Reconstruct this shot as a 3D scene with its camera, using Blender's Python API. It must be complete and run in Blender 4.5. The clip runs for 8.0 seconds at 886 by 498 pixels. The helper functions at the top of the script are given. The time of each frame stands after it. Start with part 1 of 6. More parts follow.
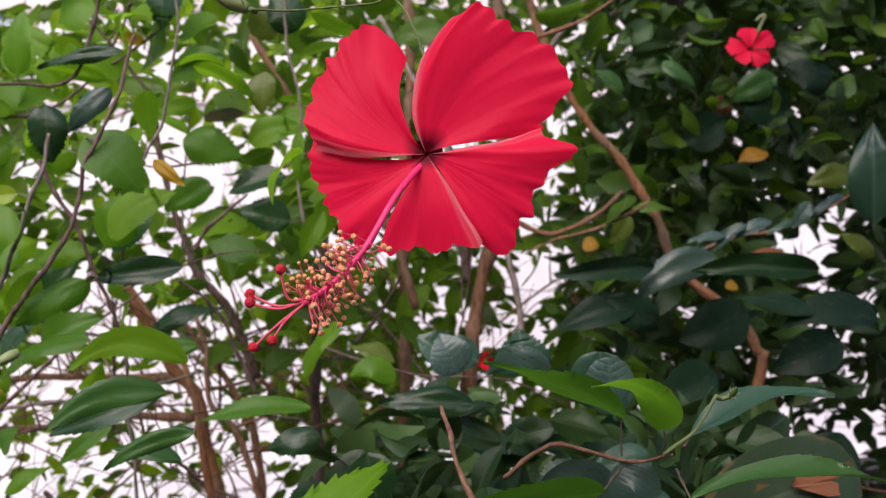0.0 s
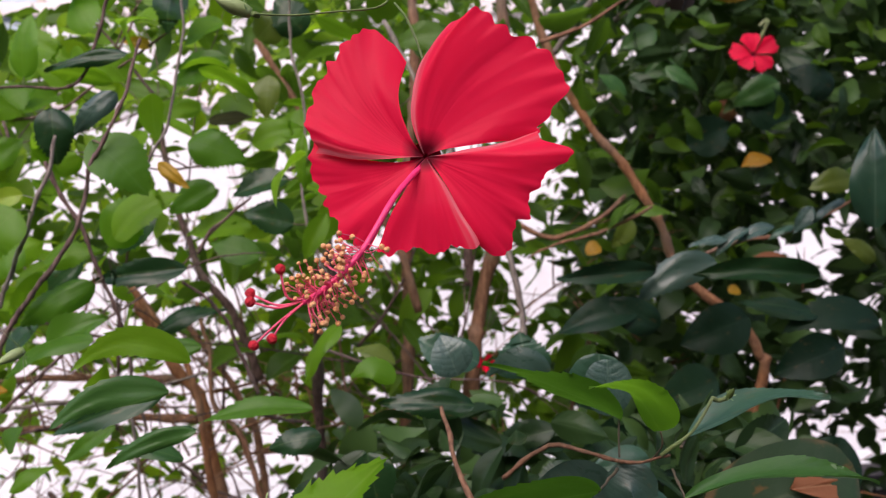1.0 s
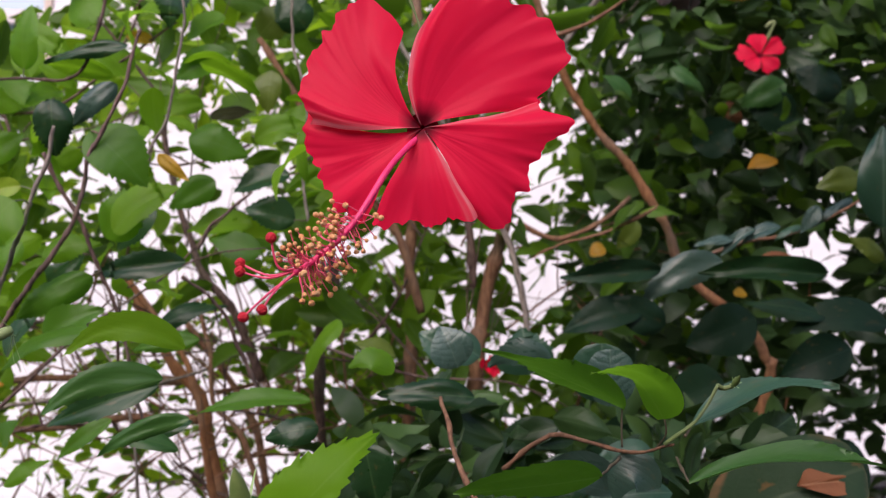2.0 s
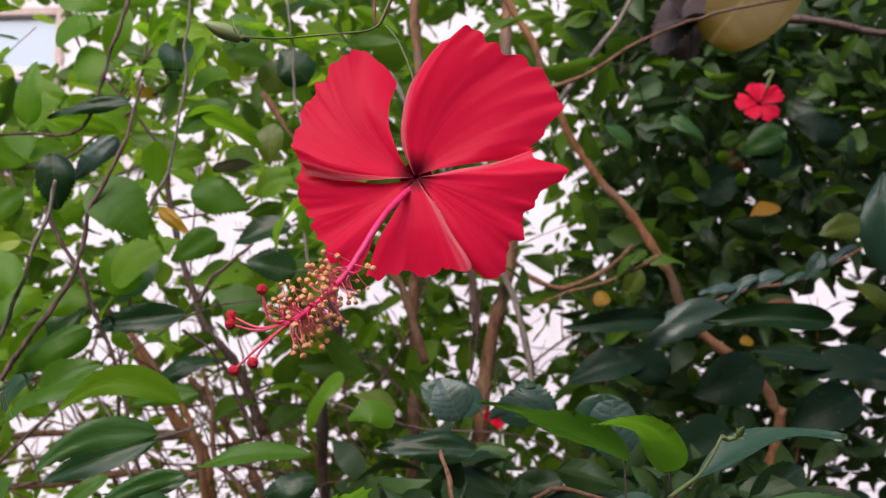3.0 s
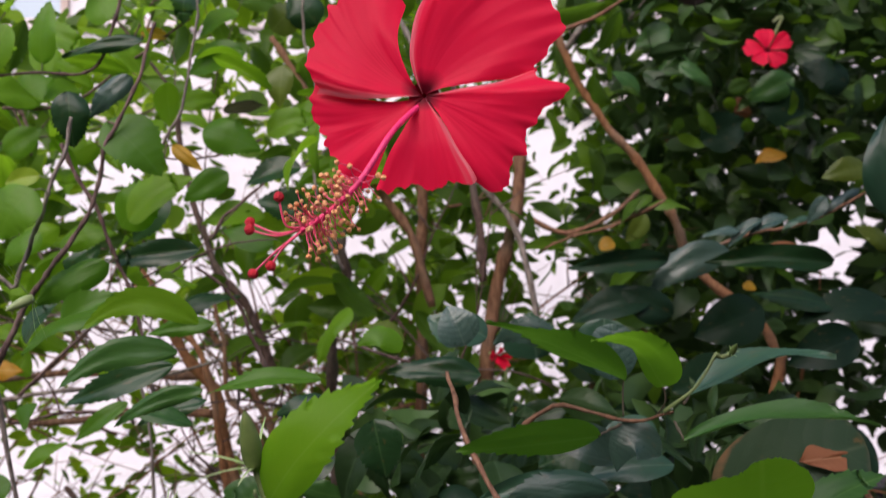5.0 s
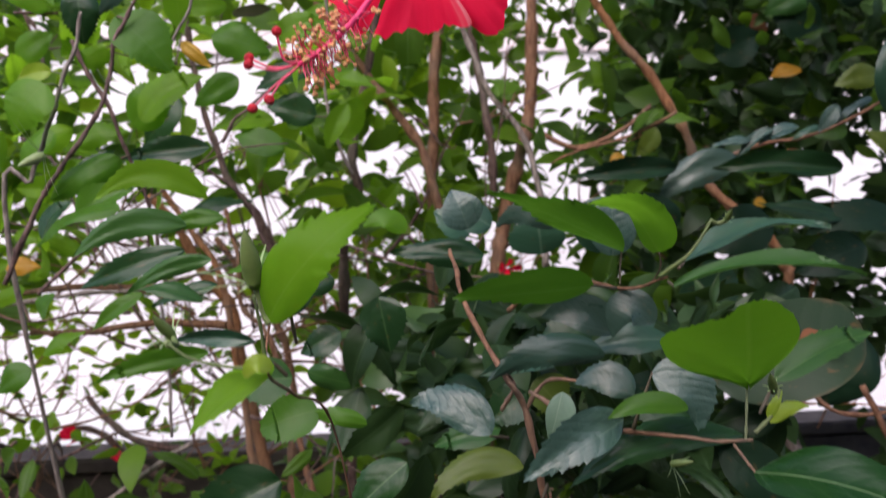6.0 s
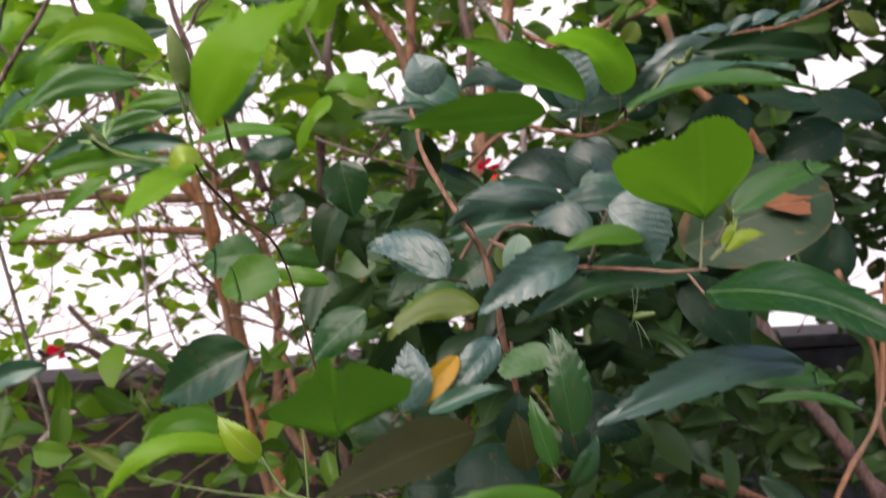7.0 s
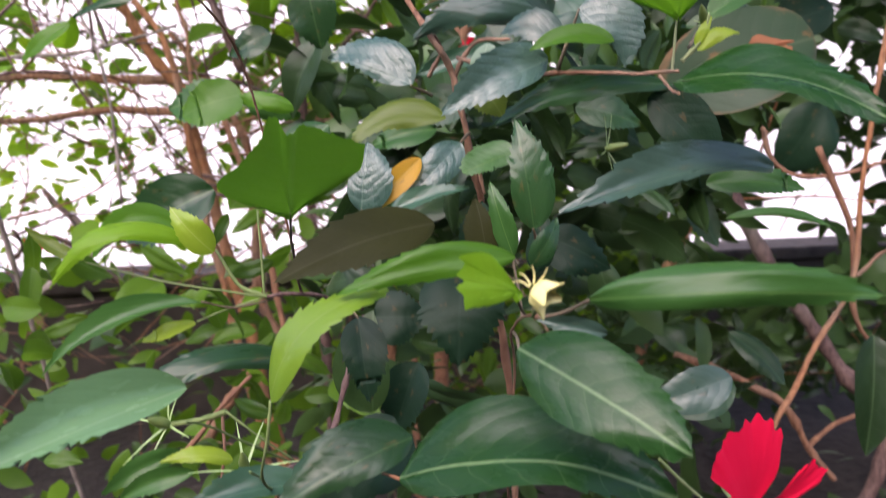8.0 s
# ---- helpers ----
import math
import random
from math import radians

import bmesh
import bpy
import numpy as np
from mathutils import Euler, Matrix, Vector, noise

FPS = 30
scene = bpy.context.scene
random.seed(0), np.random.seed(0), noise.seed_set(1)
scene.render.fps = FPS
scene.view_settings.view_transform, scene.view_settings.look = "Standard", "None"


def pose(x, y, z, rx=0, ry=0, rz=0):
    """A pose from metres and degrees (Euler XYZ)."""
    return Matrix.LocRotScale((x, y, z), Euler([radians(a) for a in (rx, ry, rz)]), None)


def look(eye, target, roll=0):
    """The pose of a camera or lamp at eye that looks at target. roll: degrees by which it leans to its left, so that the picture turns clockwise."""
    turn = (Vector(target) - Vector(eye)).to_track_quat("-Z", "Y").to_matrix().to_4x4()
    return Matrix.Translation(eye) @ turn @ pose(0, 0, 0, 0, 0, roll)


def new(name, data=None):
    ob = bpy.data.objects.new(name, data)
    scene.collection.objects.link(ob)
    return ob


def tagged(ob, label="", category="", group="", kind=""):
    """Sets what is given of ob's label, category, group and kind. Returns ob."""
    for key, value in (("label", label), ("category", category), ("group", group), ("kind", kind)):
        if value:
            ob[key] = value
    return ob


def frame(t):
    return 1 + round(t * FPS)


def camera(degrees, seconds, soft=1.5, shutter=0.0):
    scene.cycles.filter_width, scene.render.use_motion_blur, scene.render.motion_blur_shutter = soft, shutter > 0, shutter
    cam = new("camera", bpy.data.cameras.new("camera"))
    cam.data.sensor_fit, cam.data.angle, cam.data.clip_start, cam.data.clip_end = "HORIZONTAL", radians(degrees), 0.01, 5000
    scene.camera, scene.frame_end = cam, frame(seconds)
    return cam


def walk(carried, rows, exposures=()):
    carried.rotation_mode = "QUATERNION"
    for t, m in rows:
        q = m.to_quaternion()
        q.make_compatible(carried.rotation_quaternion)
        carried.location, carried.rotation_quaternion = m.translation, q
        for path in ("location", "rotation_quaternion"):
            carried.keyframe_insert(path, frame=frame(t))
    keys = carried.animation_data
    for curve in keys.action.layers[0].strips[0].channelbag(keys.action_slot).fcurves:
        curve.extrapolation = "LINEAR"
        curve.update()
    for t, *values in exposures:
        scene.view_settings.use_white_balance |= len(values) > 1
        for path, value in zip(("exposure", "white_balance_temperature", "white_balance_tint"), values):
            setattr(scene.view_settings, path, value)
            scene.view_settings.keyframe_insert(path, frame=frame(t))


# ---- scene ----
cam = camera(54.0, 8.0, soft=1.0, shutter=0.5)
cam.data.dof.use_dof = True
cam.data.dof.focus_distance, cam.data.dof.aperture_fstop = 0.42, 16.5
PATH = [
    (0.0, 0.0000, -0.0000, 1.5000, 91.98, 0.51, 0.01),
    (0.5, 0.0035, -0.0002, 1.4990, 92.56, 0.57, -0.03),
    (1.0, 0.0033, -0.0060, 1.4983, 92.26, 0.27, 0.33),
    (1.2, 0.0010, -0.0106, 1.4957, 91.82, 0.04, 0.78),
    (2.3, 0.0084, 0.0099, 1.4805, 94.13, -0.01, 0.62),
    (2.5, 0.0073, 0.0080, 1.4811, 95.12, 0.21, 0.62),
    (3.0, 0.0122, 0.0103, 1.4824, 96.23, 0.46, 1.10),
    (3.5, 0.0123, 0.0053, 1.4819, 97.14, 0.61, 1.37),
    (4.0, 0.0127, -0.0000, 1.4787, 96.13, 0.20, 1.59),
    (4.2, 0.0120, -0.0020, 1.4774, 95.65, -0.00, 1.31),
    (5.5, 0.0164, -0.0141, 1.4411, 91.43, 0.31, 1.97),
    (6.0, 0.0230, -0.0191, 1.4141, 89.42, -0.03, 2.63),
    (6.5, 0.0267, -0.0203, 1.3849, 87.64, 0.08, 1.94),
    (7.0, 0.0443, -0.0121, 1.3594, 84.98, 0.78, 2.04),
    (7.5, 0.0611, -0.0072, 1.3145, 82.85, 0.05, 2.55),
    (8.0, 0.0571, -0.0063, 1.2936, 79.83, -0.08, 1.31),
]
walk(cam, [(t, pose(*p)) for t, *p in PATH], exposures=[(0.0, 0.64, 6350, 21), (4.0, 0.5, 6350, 20), (5.5, 0.49, 6300, 20), (6.0, 0.7, 6150, 19), (6.5, 0.93, 6450, 18), (7.0, 1.24, 6450, 20), (8.0, 1.6, 6250, 26)])

# ---- world, sun ----
world = bpy.data.worlds.new("overcast_sky")
scene.world = world
world.use_nodes = True
wn = world.node_tree.nodes
sky = wn.new("ShaderNodeTexSky")
sky.sky_type = "NISHITA"
sky.sun_disc = False
sky.sun_elevation = radians(41)
sky.sun_rotation = radians(200)
sky.air_density, sky.dust_density = 1.0, 3.0
world.node_tree.links.new(sky.outputs[0], wn["Background"].inputs["Color"])
wn["Background"].inputs["Strength"].default_value = 0.155

sun_data = bpy.data.lights.new("sun", "SUN")
sun_data.energy, sun_data.angle, sun_data.color = 1.95, radians(75), (1.0, 0.96, 0.9)
sun = new("sun", sun_data)
sun.matrix_world = look((0, 0, 0), (0.22, 0.72, -0.66))


# ---- materials ----
def material(name):
    m = bpy.data.materials.new(name)
    m.use_nodes = True
    n, l = m.node_tree.nodes, m.node_tree.links
    return m, n, l, n["Principled BSDF"]


def math_node(n, l, op, a, b=None, clamp=False):
    k = n.new("ShaderNodeMath")
    k.operation, k.use_clamp = op, clamp
    for i, v in enumerate((a, b)):
        if v is None:
            continue
        if isinstance(v, (int, float)):
            k.inputs[i].default_value = v
        else:
            l.new(v, k.inputs[i])
    return k.outputs[0]


def mix_col(n, l, fac, a, b, blend="MIX"):
    k = n.new("ShaderNodeMix")
    k.data_type, k.blend_type = "RGBA", blend
    for i, v in ((0, fac), (6, a), (7, b)):
        if isinstance(v, (int, float)):
            k.inputs[i].default_value = v
        elif isinstance(v, tuple):
            k.inputs[i].default_value = (*v, 1)
        else:
            l.new(v, k.inputs[i])
    return k.outputs[2]


def noise_node(n, l, vec, scale, detail=3):
    k = n.new("ShaderNodeTexNoise")
    k.inputs["Scale"].default_value = scale
    k.inputs["Detail"].default_value = detail
    if vec is not None:
        l.new(vec, k.inputs["Vector"])
    return k.outputs["Fac"]


def ramp(n, l, fac, lo, hi):
    k = n.new("ShaderNodeMapRange")
    k.inputs[1].default_value, k.inputs[2].default_value = lo, hi
    l.new(fac, k.inputs[0])
    return k.outputs[0]


def bump(n, l, height, strength, dist, shader):
    k = n.new("ShaderNodeBump")
    k.inputs["Strength"].default_value, k.inputs["Distance"].default_value = strength, dist
    l.new(height, k.inputs["Height"])
    l.new(k.outputs[0], shader.inputs["Normal"])
    return k


def leaf_material(name, low, high, vein, rough=0.38, glow=0.3, joined=False, spots=0.0, rim=False, gloss=0.45, crinkle=0.075):
    """A leaf blade: two greens mixed leaf by leaf, veins, some light let through."""
    m, n, l, p = material(name)
    tc = n.new("ShaderNodeTexCoord")
    if joined:
        rnd = n.new("ShaderNodeNewGeometry").outputs["Random Per Island"]
    else:
        rnd = n.new("ShaderNodeObjectInfo").outputs["Random"]
    big = noise_node(n, l, tc.outputs["Object"], 3.0 if not joined else 30.0, 4)
    f = math_node(n, l, "ADD", math_node(n, l, "MULTIPLY", rnd, 0.75), math_node(n, l, "MULTIPLY", big, 0.4))
    col = mix_col(n, l, ramp(n, l, f, 0.1, 1.05), low, high)
    if not joined:
        sep = n.new("ShaderNodeSeparateXYZ")
        l.new(tc.outputs["Object"], sep.inputs[0])
        ax = math_node(n, l, "ABSOLUTE", sep.outputs[0])
        rib = ramp(n, l, ax, 0.026, 0.008)
        warp = math_node(n, l, "MULTIPLY", noise_node(n, l, tc.outputs["Object"], 3.5, 2), 0.9)
        bow = math_node(n, l, "MULTIPLY", math_node(n, l, "POWER", ax, 1.5), 5.0)
        side = math_node(n, l, "FRACT", math_node(n, l, "ADD", warp, math_node(n, l, "SUBTRACT", math_node(n, l, "MULTIPLY", sep.outputs[1], 7.0), bow)))
        side = math_node(n, l, "ABSOLUTE", math_node(n, l, "SUBTRACT", side, 0.5))
        side_line = ramp(n, l, side, 0.045, 0.0)
        net = ramp(n, l, noise_node(n, l, tc.outputs["Object"], 34, 3), 0.35, 0.65)
        veins = math_node(n, l, "MAXIMUM", rib, math_node(n, l, "MULTIPLY", side_line, 0.22))
        col = mix_col(n, l, math_node(n, l, "MULTIPLY", veins, 0.6), col, vein)
        col = mix_col(n, l, math_node(n, l, "MULTIPLY", net, 0.16), col, low)
        relief = math_node(n, l, "ADD", math_node(n, l, "MULTIPLY", noise_node(n, l, tc.outputs["Object"], 5, 3), 0.7), math_node(n, l, "MULTIPLY", ramp(n, l, side, 0.0, 0.3), 0.2))
        relief = math_node(n, l, "ADD", relief, math_node(n, l, "MULTIPLY", net, 0.08))
        relief = math_node(n, l, "SUBTRACT", relief, math_node(n, l, "MULTIPLY", rib, 0.3))
        bump(n, l, relief, crinkle, 0.012, p)
        patchy = noise_node(n, l, tc.outputs["Object"], 5, 4)
        if spots:
            sp = ramp(n, l, noise_node(n, l, tc.outputs["Object"], 7, 5), 0.62, 0.7)
            col = mix_col(n, l, math_node(n, l, "MULTIPLY", sp, spots), col, (0.16, 0.09, 0.03))
    if rim:
        dx = math_node(n, l, "MULTIPLY", sep.outputs[0], 2.0)
        dy = math_node(n, l, "MULTIPLY", math_node(n, l, "SUBTRACT", sep.outputs[1], 0.52), 2.1)
        rr = math_node(n, l, "ADD", math_node(n, l, "MULTIPLY", dx, dx), math_node(n, l, "MULTIPLY", dy, dy))
        rr = math_node(n, l, "ADD", rr, math_node(n, l, "MULTIPLY", noise_node(n, l, tc.outputs["Object"], 6, 4), 0.3))
        col = mix_col(n, l, math_node(n, l, "MULTIPLY", ramp(n, l, rr, 1.06, 1.2), ramp(n, l, noise_node(n, l, tc.outputs["Object"], 2.3, 3), 0.42, 0.58)), col, (0.17, 0.10, 0.045))
    l.new(col, p.inputs["Base Color"])
    if joined:
        p.inputs["Roughness"].default_value = rough
    else:
        l.new(math_node(n, l, "ADD", rough - 0.1, math_node(n, l, "MULTIPLY", patchy, 0.2)), p.inputs["Roughness"])
    p.inputs["Specular IOR Level"].default_value = gloss
    tr = n.new("ShaderNodeBsdfTranslucent")
    l.new(mix_col(n, l, 0.5, col, (min(1, high[0] * 1.8), min(1, high[1] * 1.8), high[2] * 1.0)), tr.inputs["Color"])
    mx = n.new("ShaderNodeMixShader")
    mx.inputs[0].default_value = glow
    l.new(p.outputs[0], mx.inputs[1])
    l.new(tr.outputs[0], mx.inputs[2])
    l.new(mx.outputs[0], n["Material Output"].inputs["Surface"])
    return m


def bark_material(name, low, high, scale=170):
    m, n, l, p = material(name)
    tc = n.new("ShaderNodeTexCoord")
    mp = n.new("ShaderNodeMapping")
    mp.inputs["Scale"].default_value = (1, 1, 0.3)
    l.new(tc.outputs["Object"], mp.inputs[0])
    a = noise_node(n, l, mp.outputs[0], scale, 6)
    b = noise_node(n, l, tc.outputs["Object"], 9, 2)
    col = mix_col(n, l, ramp(n, l, a, 0.3, 0.7), low, high)
    col = mix_col(n, l, math_node(n, l, "MULTIPLY", ramp(n, l, b, 0.5, 0.75), 0.5), col, (0.22, 0.2, 0.16))
    l.new(col, p.inputs["Base Color"])
    p.inputs["Roughness"].default_value = 0.8
    bump(n, l, a, 0.7, 0.004, p)
    return m


LEAF = {
    "dark": leaf_material("leaf_dark_green", (0.011, 0.038, 0.012), (0.027, 0.08, 0.022), (0.06, 0.12, 0.04), 0.3, 0.2, spots=0.3, gloss=0.36),
    "teal": leaf_material("leaf_blue_green", (0.022, 0.07, 0.038), (0.055, 0.13, 0.072), (0.13, 0.2, 0.13), 0.32, 0.15, spots=0.2, gloss=0.55),
    # Shade deep in the shrubs put into a near-black base colour.
    "shade": leaf_material("leaf_shade_black_green", (0.006, 0.021, 0.010), (0.016, 0.043, 0.020), (0.02, 0.045, 0.025), 0.42, 0.12, spots=0.3, gloss=0.16),
    "mid": leaf_material("leaf_mid_green", (0.032, 0.10, 0.02), (0.065, 0.165, 0.035), (0.13, 0.24, 0.06), 0.32, 0.35, gloss=0.34),
    "light": leaf_material("leaf_light_green", (0.12, 0.29, 0.012), (0.17, 0.37, 0.018), (0.2, 0.38, 0.035), 0.4, 0.62),
    # Glow of light from behind put into a brighter base colour.
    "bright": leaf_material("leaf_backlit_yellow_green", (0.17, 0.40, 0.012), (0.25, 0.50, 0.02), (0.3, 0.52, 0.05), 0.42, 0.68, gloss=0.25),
    "lime": leaf_material("leaf_young_lime", (0.24, 0.37, 0.02), (0.36, 0.47, 0.045), (0.5, 0.55, 0.15), 0.38, 0.45),
    "pale": leaf_material("leaf_pale_grey_green", (0.16, 0.26, 0.18), (0.28, 0.38, 0.28), (0.35, 0.45, 0.32), 0.42, 0.3),
    "yellow": leaf_material("leaf_turning_yellow", (0.48, 0.22, 0.012), (0.6, 0.34, 0.025), (0.7, 0.5, 0.15), 0.5, 0.45, spots=0.6),
    "blotch": leaf_material("leaf_round_withered_rim", (0.02, 0.045, 0.02), (0.042, 0.075, 0.034), (0.07, 0.10, 0.05), 0.42, 0.15, spots=0.8, rim=True, gloss=0.2),
    "olive": leaf_material("leaf_olive", (0.07, 0.12, 0.015), (0.15, 0.2, 0.025), (0.2, 0.25, 0.06), 0.4, 0.4),
    "brown": leaf_material("leaf_dead_brown", (0.13, 0.045, 0.016), (0.28, 0.10, 0.035), (0.35, 0.18, 0.09), 0.7, 0.2),
    "fresh": leaf_material("leaf_fresh_green", (0.11, 0.25, 0.010), (0.21, 0.40, 0.016), (0.22, 0.38, 0.04), 0.38, 0.52, gloss=0.28),
    "ochre": leaf_material("leaf_ochre", (0.14, 0.088, 0.004), (0.24, 0.15, 0.008), (0.4, 0.3, 0.08), 0.5, 0.4, spots=0.5),
    "deep": leaf_material("leaf_deep_green", (0.011, 0.028, 0.010), (0.036, 0.078, 0.02), (0.07, 0.12, 0.05), 0.38, 0.2, gloss=0.3),
    "mixed": leaf_material("leaf_mixed_green", (0.016, 0.045, 0.008), (0.12, 0.24, 0.02), (0.15, 0.25, 0.07), 0.38, 0.42, gloss=0.25),
    "grass": leaf_material("leaf_grass_green", (0.062, 0.17, 0.011), (0.10, 0.245, 0.018), (0.12, 0.25, 0.04), 0.36, 0.5, gloss=0.35),
    "glossy": leaf_material("leaf_glossy_green", (0.011, 0.047, 0.010), (0.024, 0.076, 0.017), (0.22, 0.34, 0.15), 0.27, 0.25, gloss=0.27),
    "glossy_lime": leaf_material("leaf_glossy_lime", (0.14, 0.28, 0.02), (0.24, 0.38, 0.04), (0.3, 0.42, 0.1), 0.24, 0.5, gloss=0.6),
    # Bluish sky reflection put into a greyer base colour, besides the gloss.
    "sky_sheen": leaf_material("leaf_blue_green_skylit", (0.038, 0.085, 0.062), (0.07, 0.125, 0.10), (0.12, 0.18, 0.14), 0.28, 0.12, gloss=0.62, crinkle=0.15),
    "slate": leaf_material("leaf_slate_green", (0.025, 0.06, 0.04), (0.045, 0.085, 0.062), (0.08, 0.12, 0.09), 0.3, 0.12, spots=0.2, gloss=0.5),
    "umber": leaf_material("leaf_dark_olive_brown", (0.016, 0.020, 0.006), (0.036, 0.038, 0.011), (0.06, 0.06, 0.03), 0.5, 0.3, gloss=0.1),
    # The leaf's bright sheen painted in as a paler base colour.
    "sheened": leaf_material("leaf_pale_sheen_green", (0.12, 0.25, 0.11), (0.21, 0.35, 0.17), (0.24, 0.36, 0.2), 0.26, 0.25, gloss=0.6),
    "husk": leaf_material("leaf_dead_grey", (0.03, 0.02, 0.018), (0.09, 0.06, 0.055), (0.12, 0.09, 0.08), 0.8, 0.05),
}
FILL = {
    "deep": leaf_material("foliage_deep", (0.022, 0.05, 0.016), (0.066, 0.13, 0.03), (0, 0, 0), 0.4, 0.2, joined=True, gloss=0.32),
    "mixed": leaf_material("foliage_mixed", (0.012, 0.038, 0.006), (0.14, 0.27, 0.016), (0, 0, 0), 0.42, 0.4, joined=True, gloss=0.22),
    "fresh": leaf_material("foliage_fresh", (0.085, 0.19, 0.010), (0.27, 0.44, 0.018), (0, 0, 0), 0.42, 0.52, joined=True, gloss=0.22),
}
BARK = {
    "brown": bark_material("bark_brown", (0.14, 0.06, 0.032), (0.32, 0.16, 0.085)),
    "orange": bark_material("bark_orange_brown", (0.22, 0.085, 0.035), (0.42, 0.19, 0.08)),
    "grey": bark_material("bark_grey", (0.12, 0.09, 0.075), (0.36, 0.3, 0.26)),
    "dark": bark_material("bark_dark_purple", (0.05, 0.025, 0.022), (0.2, 0.12, 0.1)),
    "petiole": bark_material("petiole_dull_red_green", (0.05, 0.045, 0.025), (0.13, 0.09, 0.05), 30),
    "green": bark_material("stalk_green", (0.10, 0.15, 0.04), (0.19, 0.25, 0.08), 30),
}


def petal_material(name, main, streak, throat):
    m, n, l, p = material(name)
    uv = n.new("ShaderNodeUVMap").outputs[0]
    sep = n.new("ShaderNodeSeparateXYZ")
    l.new(uv, sep.inputs[0])
    mp = n.new("ShaderNodeMapping")
    mp.inputs["Scale"].default_value = (1.1, 26, 1)
    l.new(uv, mp.inputs[0])
    lines = noise_node(n, l, mp.outputs[0], 1.0, 4)
    tc = n.new("ShaderNodeTexCoord")
    cells = noise_node(n, l, tc.outputs["Object"], 700, 2)
    col = mix_col(n, l, math_node(n, l, "MULTIPLY", ramp(n, l, lines, 0.4, 0.8), 0.16), main, streak)
    col = mix_col(n, l, ramp(n, l, sep.outputs[0], 0.17, 0.05), col, throat)
    # Pale strip along one edge: sheen and underside of the curled rim, painted on.
    under = math_node(n, l, "MULTIPLY", ramp(n, l, sep.outputs[1], 0.88, 0.98), math_node(n, l, "MULTIPLY", ramp(n, l, lines, 0.3, 0.65), 0.8), True)
    col = mix_col(n, l, under, col, (0.95, 0.36, 0.40))
    l.new(col, p.inputs["Base Color"])
    p.inputs["Roughness"].default_value = 0.38
    p.inputs["Specular IOR Level"].default_value = 0.11
    p.inputs["Sheen Weight"].default_value = 0.04
    p.inputs["Sheen Tint"].default_value = (1.0, 0.45, 0.6, 1)
    bump(n, l, math_node(n, l, "ADD", lines, math_node(n, l, "MULTIPLY", cells, 0.1)), 0.05, 0.001, p)
    tr = n.new("ShaderNodeBsdfTranslucent")
    l.new(mix_col(n, l, 0.4, col, (1.0, 0.03, 0.06)), tr.inputs["Color"])
    mx = n.new("ShaderNodeMixShader")
    mx.inputs[0].default_value = 0.4
    l.new(p.outputs[0], mx.inputs[1])
    l.new(tr.outputs[0], mx.inputs[2])
    l.new(mx.outputs[0], n["Material Output"].inputs["Surface"])
    return m


def plain_material(name, low, high, rough, scale, relief=0.3, dist=0.002, metal=0.0):
    m, n, l, p = material(name)
    tc = n.new("ShaderNodeTexCoord")
    a = noise_node(n, l, tc.outputs["Object"], scale, 5)
    b = noise_node(n, l, tc.outputs["Object"], scale * 0.13, 3)
    f = math_node(n, l, "ADD", math_node(n, l, "MULTIPLY", a, 0.5), math_node(n, l, "MULTIPLY", b, 0.5))
    l.new(mix_col(n, l, ramp(n, l, f, 0.35, 0.65), low, high), p.inputs["Base Color"])
    p.inputs["Roughness"].default_value = rough
    p.inputs["Metallic"].default_value = metal
    bump(n, l, a, relief, dist, p)
    return m


PETAL = petal_material("petal_scarlet", (0.96, 0.013, 0.066), (0.98, 0.045, 0.13), (0.10, 0.002, 0.010))
THROAT = plain_material("throat_crimson", (0.12, 0.002, 0.01), (0.22, 0.004, 0.02), 0.5, 300)
COLUMN = plain_material("column_crimson", (0.85, 0.02, 0.14), (0.92, 0.06, 0.22), 0.4, 200)
STIGMA = plain_material("stigma_red", (0.5, 0.004, 0.015), (0.65, 0.01, 0.03), 0.6, 900, 0.8)
ANTHER = plain_material("anther_gold", (0.85, 0.32, 0.11), (0.98, 0.56, 0.27), 0.7, 900, 0.8)
FILAMENT = plain_material("filament_pink", (0.78, 0.05, 0.13), (0.9, 0.16, 0.26), 0.45, 300)
SEPAL = plain_material("sepal_green", (0.2, 0.34, 0.09), (0.4, 0.5, 0.22), 0.5, 150)
BUD_SKIN = plain_material("bud_green", (0.10, 0.16, 0.035), (0.19, 0.24, 0.07), 0.5, 150)
BUD_PALE = plain_material("bud_pale_green", (0.22, 0.3, 0.1), (0.36, 0.43, 0.2), 0.5, 150)
BUD_YELLOW = plain_material("bud_yellow", (0.6, 0.55, 0.17), (0.74, 0.68, 0.3), 0.5, 150)
# Soil colour darkened to hold the shade under the shrubs.
SOIL = plain_material("soil", (0.02, 0.014, 0.01), (0.06, 0.045, 0.035), 0.95, 25, 1.0, 0.02)
PAVING = plain_material("pale_concrete", (0.55, 0.53, 0.52), (0.7, 0.68, 0.67), 0.9, 10, 0.4, 0.004)
# Shade behind the shrubs put into the wall's dark base colour.
WALL_SHADED = plain_material("dark_shaded_concrete", (0.028, 0.021, 0.018), (0.085, 0.066, 0.056), 0.9, 14, 0.8, 0.01)
RENDER_WALL = plain_material("white_render", (0.57, 0.54, 0.55), (0.66, 0.63, 0.65), 0.85, 6, 0.2, 0.004)
BAND = plain_material("pink_grey_render", (0.56, 0.49, 0.49), (0.66, 0.58, 0.58), 0.85, 6, 0.2, 0.004)
